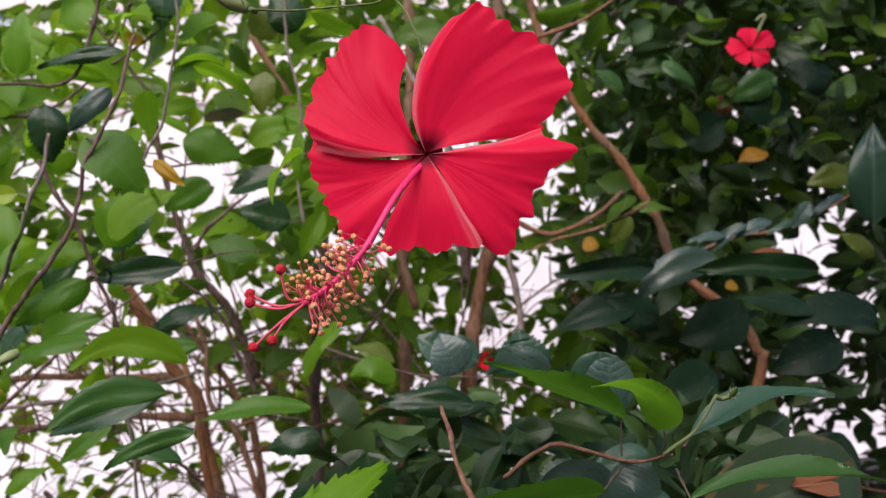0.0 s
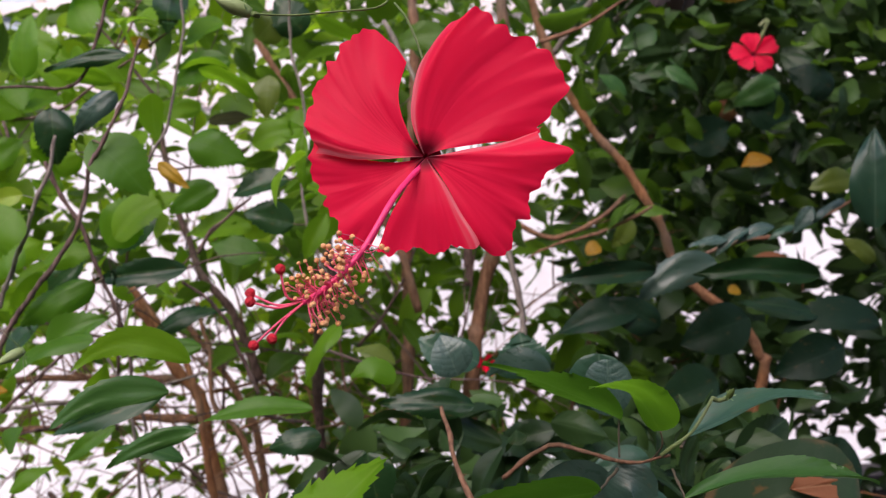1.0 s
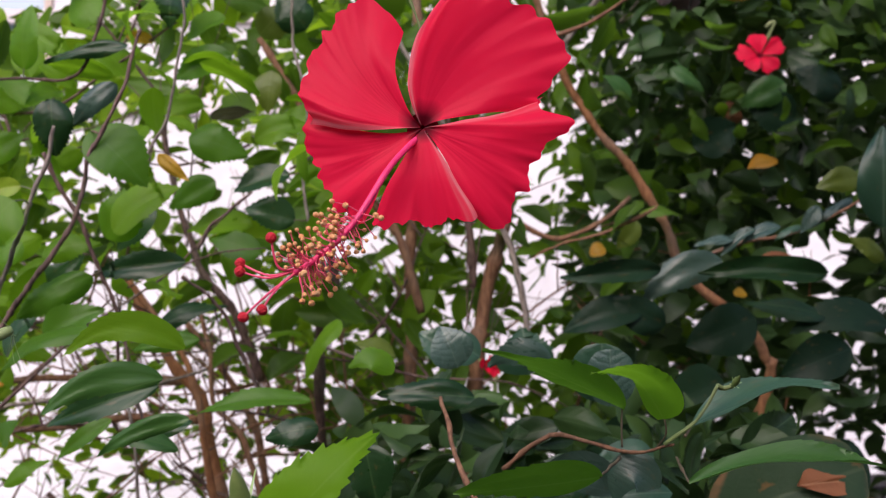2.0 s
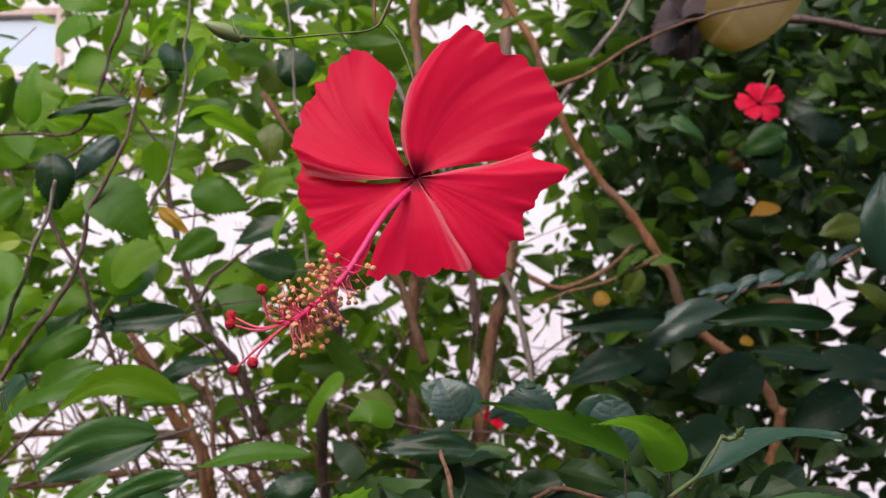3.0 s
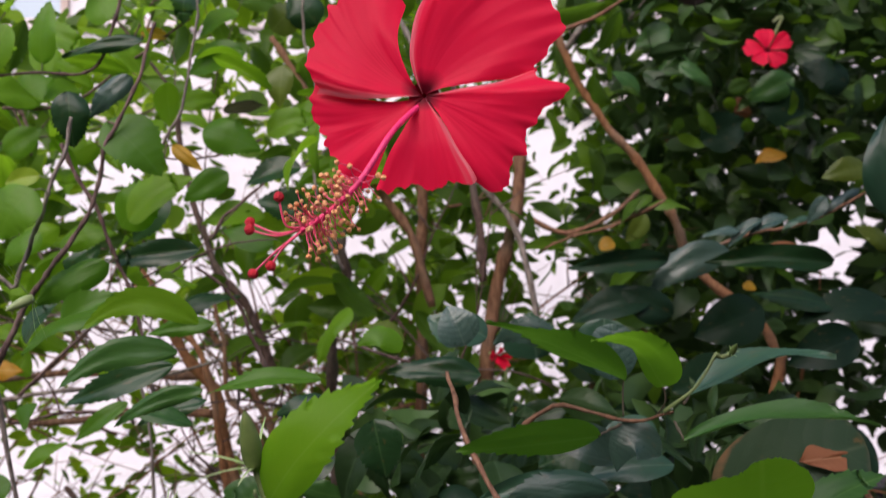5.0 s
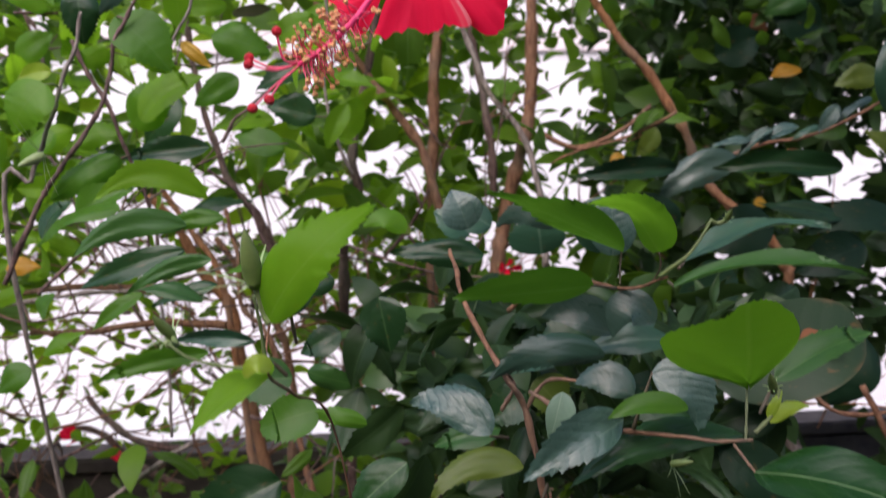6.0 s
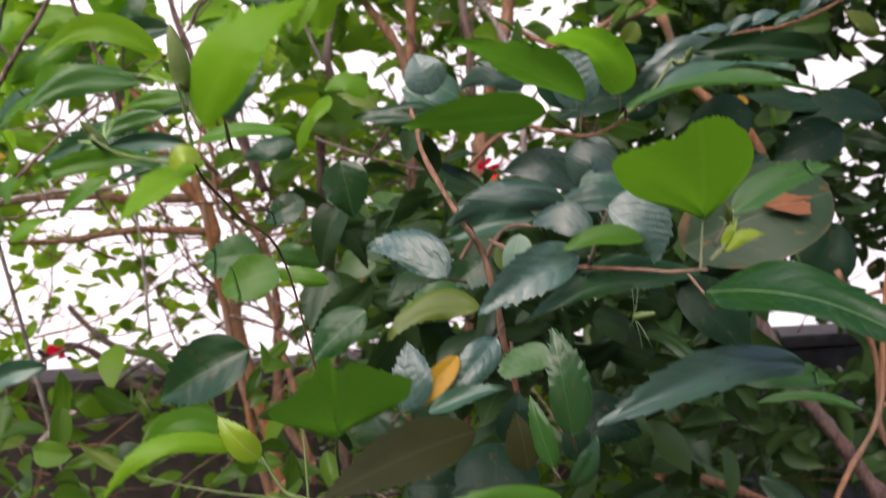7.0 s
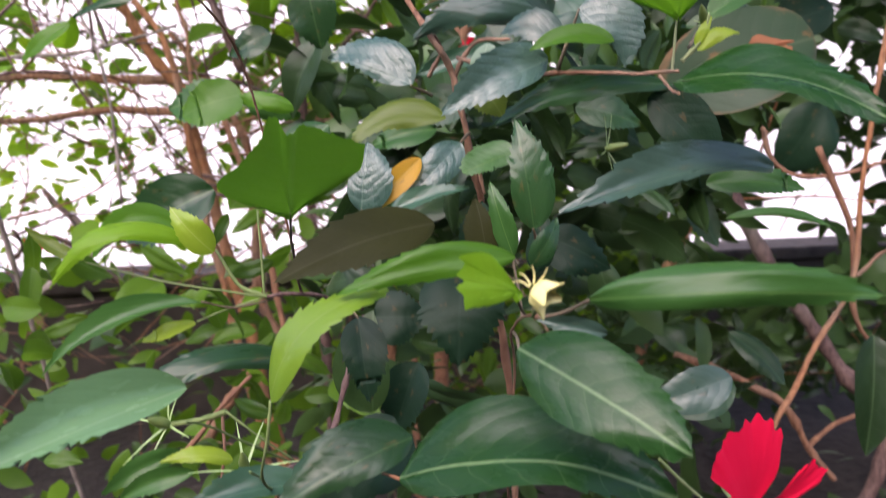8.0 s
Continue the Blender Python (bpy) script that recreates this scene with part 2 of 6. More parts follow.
BRICKISH = plain_material("unseen_wall_brown", (0.13, 0.11, 0.09), (0.22, 0.19, 0.16), 0.9, 8, 0.3, 0.004)
FRAME_PAINT = plain_material("window_frame_paint", (0.35, 0.26, 0.22), (0.45, 0.35, 0.3), 0.5, 20)
GLASS, _n, _l, _p = material("window_glass")
_p.inputs["Base Color"].default_value = (0.25, 0.33, 0.4, 1)
_p.inputs["Roughness"].default_value = 0.06
_p.inputs["Specular IOR Level"].default_value = 0.8


# ---- building helpers ----
def thing(name, place, label, category, group="", kind=""):
    ob = new(name)
    ob.empty_display_size = 0.05
    ob.location = place
    return tagged(ob, label, category, group, kind)


def world_of(ob):
    m = ob.matrix_basis.copy()
    if ob.parent is not None:
        m = world_of(ob.parent) @ ob.matrix_parent_inverse @ m
    return m


def hang(ob, parent):
    ob.parent = parent
    ob.matrix_parent_inverse = world_of(parent).inverted()
    return ob


def part(name, bm, mat, parent, label="", smooth=True):
    me = bpy.data.meshes.new(name)
    bm.to_mesh(me)
    bm.free()
    if smooth:
        me.shade_smooth()
    me.materials.append(mat)
    ob = hang(new(name, me), parent)
    return tagged(ob, label)


def tube(bm, pts, r0, r1, sides=8, wobble=0.12, seed=0):
    """A tapering limb through pts, with knots and a slight bend."""
    rng = random.Random(seed)
    pts = [Vector(p) for p in pts]
    line = []
    for i in range(len(pts) - 1):
        p0, p1, p2, p3 = pts[max(i - 1, 0)], pts[i], pts[i + 1], pts[min(i + 2, len(pts) - 1)]
        steps = max(6, min(14, int((p2 - p1).length / 0.02))) if wobble > 0.08 else 6
        for k in range(steps):
            t = k / steps
            line.append(0.5 * ((2 * p1) + (p2 - p0) * t + (2 * p0 - 5 * p1 + 4 * p2 - p3) * t * t + (3 * p1 - p0 - 3 * p2 + p3) * t ** 3))
    line.append(pts[-1])
    if wobble > 0.08:
        bend = 0.05 / max(r0, 0.002)
        line = [p + noise.noise_vector(p * 0.4 * bend + Vector((seed, 0, 0))) * r0 * 1.3 + noise.noise_vector(p * 2.5 * bend + Vector((seed, 3, 0))) * r0 * 0.7 for p in line]
    rings = []
    side = Vector((1, 0, 0))
    for i, p in enumerate(line):
        d = (line[min(i + 1, len(line) - 1)] - line[max(i - 1, 0)]).normalized()
        side = (side - side.project(d))
        if side.length < 1e-4:
            side = d.orthogonal()
        side.normalize()
        up = d.cross(side)
        f = i / (len(line) - 1)
        r = (r0 + (r1 - r0) * f) * (1 + rng.uniform(-wobble, wobble))
        if i % 4 == 3:
            r *= 1 + 1.6 * wobble
        rings.append([bm.verts.new(p + side * (r * math.cos(a)) + up * (r * math.sin(a))) for a in [2 * math.pi * k / sides for k in range(sides)]])
    for a, b in zip(rings, rings[1:]):
        for k in range(sides):
            bm.faces.new((a[k], a[(k + 1) % sides], b[(k + 1) % sides], b[k]))
    for ring, flip in ((rings[0], True), (rings[-1], False)):
        bm.faces.new(ring[::-1] if flip else ring)
    return line


STEMS = {}


def stem(parent, bark, pts, r0, r1, name="branch"):
    bm = bmesh.new()
    line = tube(bm, pts, r0, r1, 9 if r0 > 0.006 else 7, 0.16, len(STEMS.get(parent.name, ())))
    STEMS.setdefault(parent.name, []).extend(line)
    return part(name, bm, BARK[bark], parent)


# Outlines of three leaves with ragged or notched tips, shaped to fit the camera's view, round from one side of the
# stalk to the other.
FANS = {}
FANS["notched"] = [(-0.024, 0.006), (-0.215, 0.224), (-0.429, 0.375), (-0.540, 0.543), (-0.575, 0.699), (-0.577, 0.769), (-0.511, 0.850), (-0.381, 0.877), (-0.246, 0.880), (-0.158, 0.868), (-0.090, 0.912), (-0.018, 0.959), (0.078, 0.975), (0.177, 0.933), (0.279, 0.804), (0.322, 0.627), (0.300, 0.446), (0.211, 0.259), (0.079, 0.115), (0.016, -0.004)]
FANS["bitten"] = [(-0.011, -0.009), (-0.153, 0.073), (-0.246, 0.141), (-0.364, 0.177), (-0.429, 0.210), (-0.476, 0.313), (-0.421, 0.430), (-0.329, 0.539), (-0.256, 0.682), (-0.200, 0.763), (-0.175, 0.886), (-0.148, 0.985), (-0.094, 0.979), (-0.070, 0.894), (-0.038, 0.829), (0.009, 0.870), (0.035, 0.928), (0.097, 0.943), (0.190, 0.922), (0.277, 0.900), (0.428, 0.888), (0.441, 0.808), (0.438, 0.665), (0.406, 0.602), (0.332, 0.566), (0.272, 0.478), (0.197, 0.355), (0.109, 0.202), (0.026, 0.031)]
FANS["jagged"] = [(0.039, 0.008), (0.129, 0.157), (0.221, 0.296), (0.414, 0.472), (0.518, 0.657), (0.471, 0.863), (0.323, 1.064), (0.239, 0.950), (0.019, 1.004), (-0.050, 0.902), (-0.200, 0.995), (-0.306, 0.878), (-0.537, 0.806), (-0.328, 0.750), (-0.457, 0.635), (-0.278, 0.616), (-0.398, 0.503), (-0.204, 0.505), (-0.306, 0.366), (-0.155, 0.341), (-0.043, 0.244), (-0.078, 0.153), (-0.189, 0.038), (-0.054, -0.030)]


def smooth_step(line, f):
    k = min(int(f * (len(line) - 1)), len(line) - 2)
    g = f * (len(line) - 1) - k
    p, q = line[max(k - 1, 0)], line[min(k + 2, len(line) - 1)]
    return [0.5 * (2 * a + (b - o) * g + (2 * o - 5 * a + 4 * b - e) * g * g + (3 * a - o - 3 * b + e) * g ** 3) for o, a, b, e in zip(p, line[k], line[k + 1], q)]


def blade(shape, seed, fine=True):
    """One leaf blade, 1 long along y and 1 wide along x."""
    rng = random.Random(seed)
    a, b, teeth, start = {"ovate": (0.6, 1.05, 0.06, 0.44), "broad": (0.38, 0.6, 0.07, 0.4), "smooth": (0.6, 0.92, 0.0, 0), "round": (0.45, 0.4, 0.0, 0), "apex": (0.58, 0.85, 0.055, 0.62), "narrow": (0.75, 1.0, 0.055, 0.46), "sliver": (0.75, 0.95, 0.05, 0.48), "notched": (0.5, 0.5, 0, 0), "bitten": (0.5, 0.5, 0, 0), "jagged": (0.5, 0.5, 0, 0)}[shape]
    cols = (-1, -0.8, -0.55, -0.3, 0, 0.3, 0.55, 0.8, 1) if fine else (-1, 0, 1)
    if shape in FANS:
        cols = tuple(k / 64 for k in range(-64, 65))
    # rows along the midrib; over the toothed part each tooth has a notch and a tip
    if teeth and fine:
        count = max(3, round(rng.randint(6, 9) * (1 - start) / 0.55))
        steps = [(start * k / 11, 0) for k in range(11)]
        for k in range(count):
            f = (k + rng.uniform(-0.25, 0.2)) / count
            steps += [(start + (0.97 - start) * f, -1), (start + (0.97 - start) * (f + 0.62 / count), 1)]
        steps += [(0.97, -1), (1.0, 0)]
    else:
        n = 26 if fine else 6
        steps = [(k / n, 0) for k in range(n + 1)]
    top = (a / (a + b)) ** a * (b / (a + b)) ** b
    arch, fold, skew = rng.uniform(0.02, 0.13), rng.uniform(0.05, 0.22), rng.uniform(-0.08, 0.08)
    ph, wave, hook = rng.uniform(0, 6), rng.uniform(0.008, 0.026), rng.uniform(-0.02, 0.1)
    curl = rng.uniform(-0.12, 0.25)
    if shape == "sliver":
        arch, fold, hook = 0.03, 0.06, 0.03
    verts, faces = [], []
    for i, (s, tooth) in enumerate(steps):
        if shape in FANS:
            for c in cols:
                px = smooth_step(FANS[shape], (c + 1) / 2)
                rag = 1 + (0.035 * rng.random() if i == len(steps) - 1 else 0)
                verts.append((px[0] * s, px[1] * s * rag, 0.1 * abs(px[0]) * s + 0.03 * math.sin(math.pi * s) + 0.012 * math.sin(7 * px[0] + 4 * s)))
            continue
        w = 0.5 * (max(s, 0.004) ** a * max(1 - s, 0.002) ** b) / top
        for c in cols:
            edge = abs(c)
            ww, forward = w, 0.0
            if tooth and edge == 1:
                bite = teeth * (0.2 + 1.6 * rng.random())
                ww = w * (1 + bite * (1.15 if tooth > 0 else -0.55)) + (0.006 if tooth > 0 else 0)
                forward = 0.4 * bite if tooth > 0 else 0
            x = c * ww + skew * math.sin(math.pi * s)
            z = arch * math.sin(math.pi * s) - hook * s ** 3 + (fold * edge - curl * edge ** 2.5) * w + wave * math.sin(9 * s + ph + 2 * c) * edge * 1.4
            z += 0.0018 * math.sin(6.5 * 6.283 * s - 9 * edge * w) * edge * (1 - edge) * 4
            verts.append((x, s + forward, z))
    k = len(cols)
    for i in range(len(steps) - 1):
        for j in range(k - 1):
            q = i * k + j
            faces.append((q, q + 1, q + k + 1, q + k))
    return verts, faces


BLADES = {}


def blade_mesh(kind, shape, variant):
    key = (kind, shape, variant)
    if key not in BLADES:
        me = bpy.data.meshes.new("leaf")
        v, f = blade(shape, 100 * variant + len(shape))
        me.from_pydata(v, [], f)
        me.shade_smooth()
        me.materials.append(LEAF[kind])
        BLADES[key] = me
    return BLADES[key]


LEAF_COUNT = [0]


def bent_mesh(kind, shape, variant, middle, width, size):
    """A blade whose midrib bows through the place middle, given in the blade's own measure."""
    v, f = blade(shape, 100 * variant + len(shape))
    g = min(max(middle[1], 0.3), 0.7)
    across, rise = middle[0] / (4 * g * (1 - g)), middle[2] / (4 * g * (1 - g))
    out = []
    for x, s, z in v:
        q = 4 * s * (1 - s)
        lean = 4 * (1 - 2 * s) * across * width / size
        n = math.hypot(1, lean)
        out.append((x / n + q * across, s - x * width / size * lean / n, z * 0.7 + q * rise))
    me = bpy.data.meshes.new("leaf")
    me.from_pydata(out, [], f)
    me.shade_smooth()
    me.materials.append(LEAF[kind])
    return me


def leaf(parent, kind, base, tip, width, roll=0.0, shape="ovate", stalk=True, variant=None, label="", mid=None, face=None):
    """A leaf from its base to its tip, by way of mid; roll turns it about its midrib from facing the path and the sky."""
    b, t = Vector(base), Vector(tip)
    y = (t - b).normalized()
    f = Vector(face or (0, -0.9, 0.42))
    if abs(f.dot(y)) > 0.99:
        f = Vector((0, 0, 1))
    n = (f - f.project(y)).normalized()
    n.rotate(Matrix.Rotation(radians(roll), 3, y))
    x = y.cross(n)
    size = (t - b).length
    LEAF_COUNT[0] += 1
    v = LEAF_COUNT[0] % 7 if variant is None else variant
    m = Matrix((x * width, y * size, n * size)).transposed().to_4x4()
    m.translation = b
    ob = new("leaf", blade_mesh(kind, shape, v) if mid is None else bent_mesh(kind, shape, v, m.inverted() @ Vector(mid), width, size))
    ob.matrix_basis = m
    hang(ob, parent)
    tagged(ob, label)
    line = STEMS.get(parent.name)
    if stalk and line:
        near = min(line, key=lambda p: (p - b).length_squared)
        d = (near - b).length
        if 0.002 < d < 0.03:
            bm = bmesh.new()
            mid = (near + b) / 2 - y * min(d * 0.18, 0.006) + Vector((0, 0, -0.04 * d))
            tube(bm, [near, mid, b + y * (0.02 * size)], 0.0009 + 0.004 * size, 0.0006 + 0.003 * size, 6, 0.05, LEAF_COUNT[0])
            part("leaf_stalk", bm, BARK["green" if kind in ("light", "lime", "mid", "pale") else "petiole"], parent)
    return ob


def fill_leaves(parent, kind, spots, seed, size=(0.05, 0.085), shapes=("smooth", "ovate", "narrow"), droop=0.35, singles=100):
    """A mass of leaves: the nearest are parts of their own, the rest one mesh. spots are the places where they hang."""
    rng = np.random.default_rng(seed)
    kits = [blade(s, 7 * k + seed, False) for k in range(4) for s in shapes]
    vs, fs, off = [], [], 0
    spots = sorted(spots, key=lambda p: p[1])
    for k, p in enumerate(spots):
        size_l = rng.uniform(*size)
        y = rng.normal(0, 1, 3) * (1, 0.7, 0.6)
        y[2] -= droop
        y /= np.linalg.norm(y)
        n = rng.normal(0, 0.8, 3) + (0, -0.4, 0.6)
        n -= y * n.dot(y)
        n /= np.linalg.norm(n)
        x = np.cross(y, n)
        w = size_l * rng.uniform(0.3, 0.6)
        pick = int(rng.integers(len(kits)))
        if k < singles:
            m = Matrix((Vector(x) * w, Vector(y) * size_l, Vector(n) * size_l)).transposed().to_4x4()
            m.translation = Vector(p)
            ob = new("leaf", blade_mesh(kind, shapes[pick % len(shapes)], pick % 5))
            ob.matrix_basis = m
            hang(ob, parent)
            continue
        v, f = kits[pick]
        v = np.array(v)
        q = p + v[:, :1] * x * w + v[:, 1:2] * y * size_l + v[:, 2:] * n * size_l
        vs.append(q)
        fs.extend([tuple(i + off for i in face) for face in f])
        off += len(q)
    if not vs:
        return
    me = bpy.data.meshes.new("foliage")
    me.from_pydata(np.concatenate(vs).tolist(), [], fs)
    me.shade_smooth()
    me.materials.append(FILL[kind])
    tagged(hang(new("foliage", me), parent), kind="stuff")


def box(bm, x0, x1, y0, y1, z0, z1, bevel=0.0):
    r = bmesh.ops.create_cube(bm, size=1)
    bmesh.ops.transform(bm, matrix=Matrix.LocRotScale(((x0 + x1) / 2, (y0 + y1) / 2, (z0 + z1) / 2), None, (x1 - x0, y1 - y0, z1 - z0)), verts=r["verts"])
    if bevel:
        edges = list({e for v in r["verts"] for e in v.link_edges})
        bmesh.ops.bevel(bm, geom=edges, offset=bevel, segments=2, affect="EDGES")


def twigs(parent, n, x, y, z, seed, bark="brown"):
    """Thin bare twigs, each bent and forked."""
    rng = random.Random(seed)
    for k in range(n):
        d = rng.uniform(*y)
        p = Vector((rng.uniform(*x) * d, d, max(0.08, 1.4 + rng.uniform(*z) * d)))
        way = Vector((rng.uniform(-1, 1), rng.uniform(-0.5, 0.5), rng.uniform(-0.3, 1.0))).normalized()
        size = rng.uniform(0.18, 0.5)
        pts = [p]
        for i in range(3):
            way = (way + Vector((rng.uniform(-0.4, 0.4), rng.uniform(-0.3, 0.3), rng.uniform(-0.3, 0.4)))).normalized()
            pts.append(pts[-1] + way * size / 3)
        bm = bmesh.new()
        r = rng.uniform(0.0015, 0.004)
        tube(bm, pts, r, r * 0.2, 5, 0.12, seed + k)
        for i in (1, 2):
            side = (way + Vector((rng.uniform(-1, 1), rng.uniform(-0.5, 0.5), rng.uniform(-0.5, 1)))).normalized()
            tube(bm, [pts[i], pts[i] + side * size * 0.15 + Vector((0, 0, 0.01)), pts[i] + side * size * 0.33], r * 0.6, r * 0.3, 5, 0.1, k)
        part("twig", bm, BARK[bark], parent)


FAR_FLOWER = (0.5686, 1.5881, 1.9166)
LOW_FLOWER = (0.2555, 0.5571, 1.0100)
WALL_FLOWER_A = (-1.0130, 2.1771, 0.8931)
WALL_FLOWER_B = (-0.9356, 2.1785, 0.8638)
MID_FLOWER = (0.0580, 1.4500, 1.3680)
WALL_TOP = 0.60
WALL_TURN = 15.0
HOUSE_WINDOW = (-4.01, 4.02, 1.0, 1.0)
FLOWER_AT = (-0.0070, 0.3985, 1.5575)


# ---- the large structure ----
def sheet(name, size, step, mat, height=0.03, seed=0):
    bm = bmesh.new()
    bmesh.ops.create_grid(bm, x_segments=40, y_segments=40, size=size)
    for v in bm.verts:
        d = v.co.length
        v.co.z = height * noise.noise(v.co * step) if d < 30 else 0
    me = bpy.data.meshes.new(name)
    bm.to_mesh(me)
    bm.free()
    me.materials.append(mat)
    return new(name, me)


tagged(sheet("ground", 400, 0.3, SOIL), "dark bare soil under the shrubs", "ground", kind="structure")

garden_wall = thing("garden_wall", (0, 3.66, 0), "low dark concrete wall behind the shrubs", "wall", kind="structure")
for nm, y0, y1, z0, z1 in (("wall_body", -0.1, 0.1, -0.1, WALL_TOP - 0.06), ("coping", -0.13, 0.13, WALL_TOP - 0.057, WALL_TOP)):
    bm = bmesh.new()
    box(bm, -9, 9, 3.66 + y0, 3.66 + y1, z0, z1, 0.01)
    part(nm, bm, WALL_SHADED, garden_wall, smooth=False)
garden_wall.rotation_euler.z = radians(WALL_TURN)

bm = bmesh.new()
box(bm, -16, 16, 4.6, 7.498, -0.05, 0.06)
me = bpy.data.meshes.new("pavement")
bm.to_mesh(me)
bm.free()
me.materials.append(PAVING)
tagged(new("pavement", me), "pale concrete yard between wall and house", "pavement", kind="structure")

house = thing("house", (0, 7.5, 0), "pale rendered house behind the garden wall", "house")
bm = bmesh.new()
WX, WZ, WW, WH = HOUSE_WINDOW
box(bm, -16, WX - WW / 2, 7.5, 7.8, -0.1, 6.0)
box(bm, WX + WW / 2, 16, 7.5, 7.8, -0.1, 6.0)
box(bm, WX - WW / 2, WX + WW / 2, 7.5, 7.8, -0.1, WZ - WH / 2)
box(bm, WX - WW / 2, WX + WW / 2, 7.5, 7.8, WZ + WH / 2, 6.0)
part("wall", bm, RENDER_WALL, house, smooth=False)
for z, h in ((3.03, 0.2), (3.84, 0.12)):
    bm = bmesh.new()
    box(bm, -16, 16, 7.44, 7.497, z, z + h, 0.01)
    part("band", bm, BAND, house, "pinkish grey moulding", smooth=False)
bm = bmesh.new()
box(bm, -16.4, 16.4, 7.1, 8.2, 6.0, 6.2, 0.03)
part("roof", bm, RENDER_WALL, house, smooth=False)
window = thing("window", (WX, 7.6, WZ), "", "")
hang(window, house)
for nm, a in (("frame", (WX - WW / 2, WX - WW / 2 + 0.07, WZ - WH / 2, WZ + WH / 2)), ("frame", (WX + WW / 2 - 0.07, WX + WW / 2, WZ - WH / 2, WZ + WH / 2)),
              ("frame", (WX - WW / 2 + 0.07, WX + WW / 2 - 0.07, WZ + WH / 2 - 0.07, WZ + WH / 2)), ("frame", (WX - WW / 2 + 0.07, WX + WW / 2 - 0.07, WZ - WH / 2, WZ - WH / 2 + 0.07))):
    bm = bmesh.new()
    box(bm, a[0], a[1], 7.47, 7.6, a[2], a[3], 0.006)
    part(nm, bm, FRAME_PAINT, window, smooth=False)
bm = bmesh.new()
box(bm, WX - WW / 2 + 0.07, WX + WW / 2 - 0.07, 7.55, 7.57, WZ - WH / 2 + 0.07, WZ + WH / 2 - 0.07)
part("pane", bm, GLASS, window, smooth=False)


# Unseen wall behind the camera, added to block low front light.
unseen_south_wall = thing("unseen_south_wall", (0, -2.8, 0), "unseen plain wall behind the camera, added to cut front light", "wall", kind="structure")
bm = bmesh.new()
box(bm, -16, 16, -3.0, -2.8, -0.1, 3.4)
part("wall_body", bm, BRICKISH, unseen_south_wall, smooth=False)


# ---- flowers and buds ----
def smooth_line(values, f):
    """A value at the fraction f of a row of evenly spaced ones, eased between them."""
    k = min(int(f * (len(values) - 1)), len(values) - 2)
    g = f * (len(values) - 1) - k
    p = [values[max(k - 1, 0)], values[k], values[k + 1], values[min(k + 2, len(values) - 1)]]
    return 0.5 * (2 * p[1] + (p[2] - p[0]) * g + (2 * p[0] - 5 * p[1] + 4 * p[2] - p[3]) * g * g + (3 * p[1] - p[0] - 3 * p[2] + p[3]) * g ** 3)


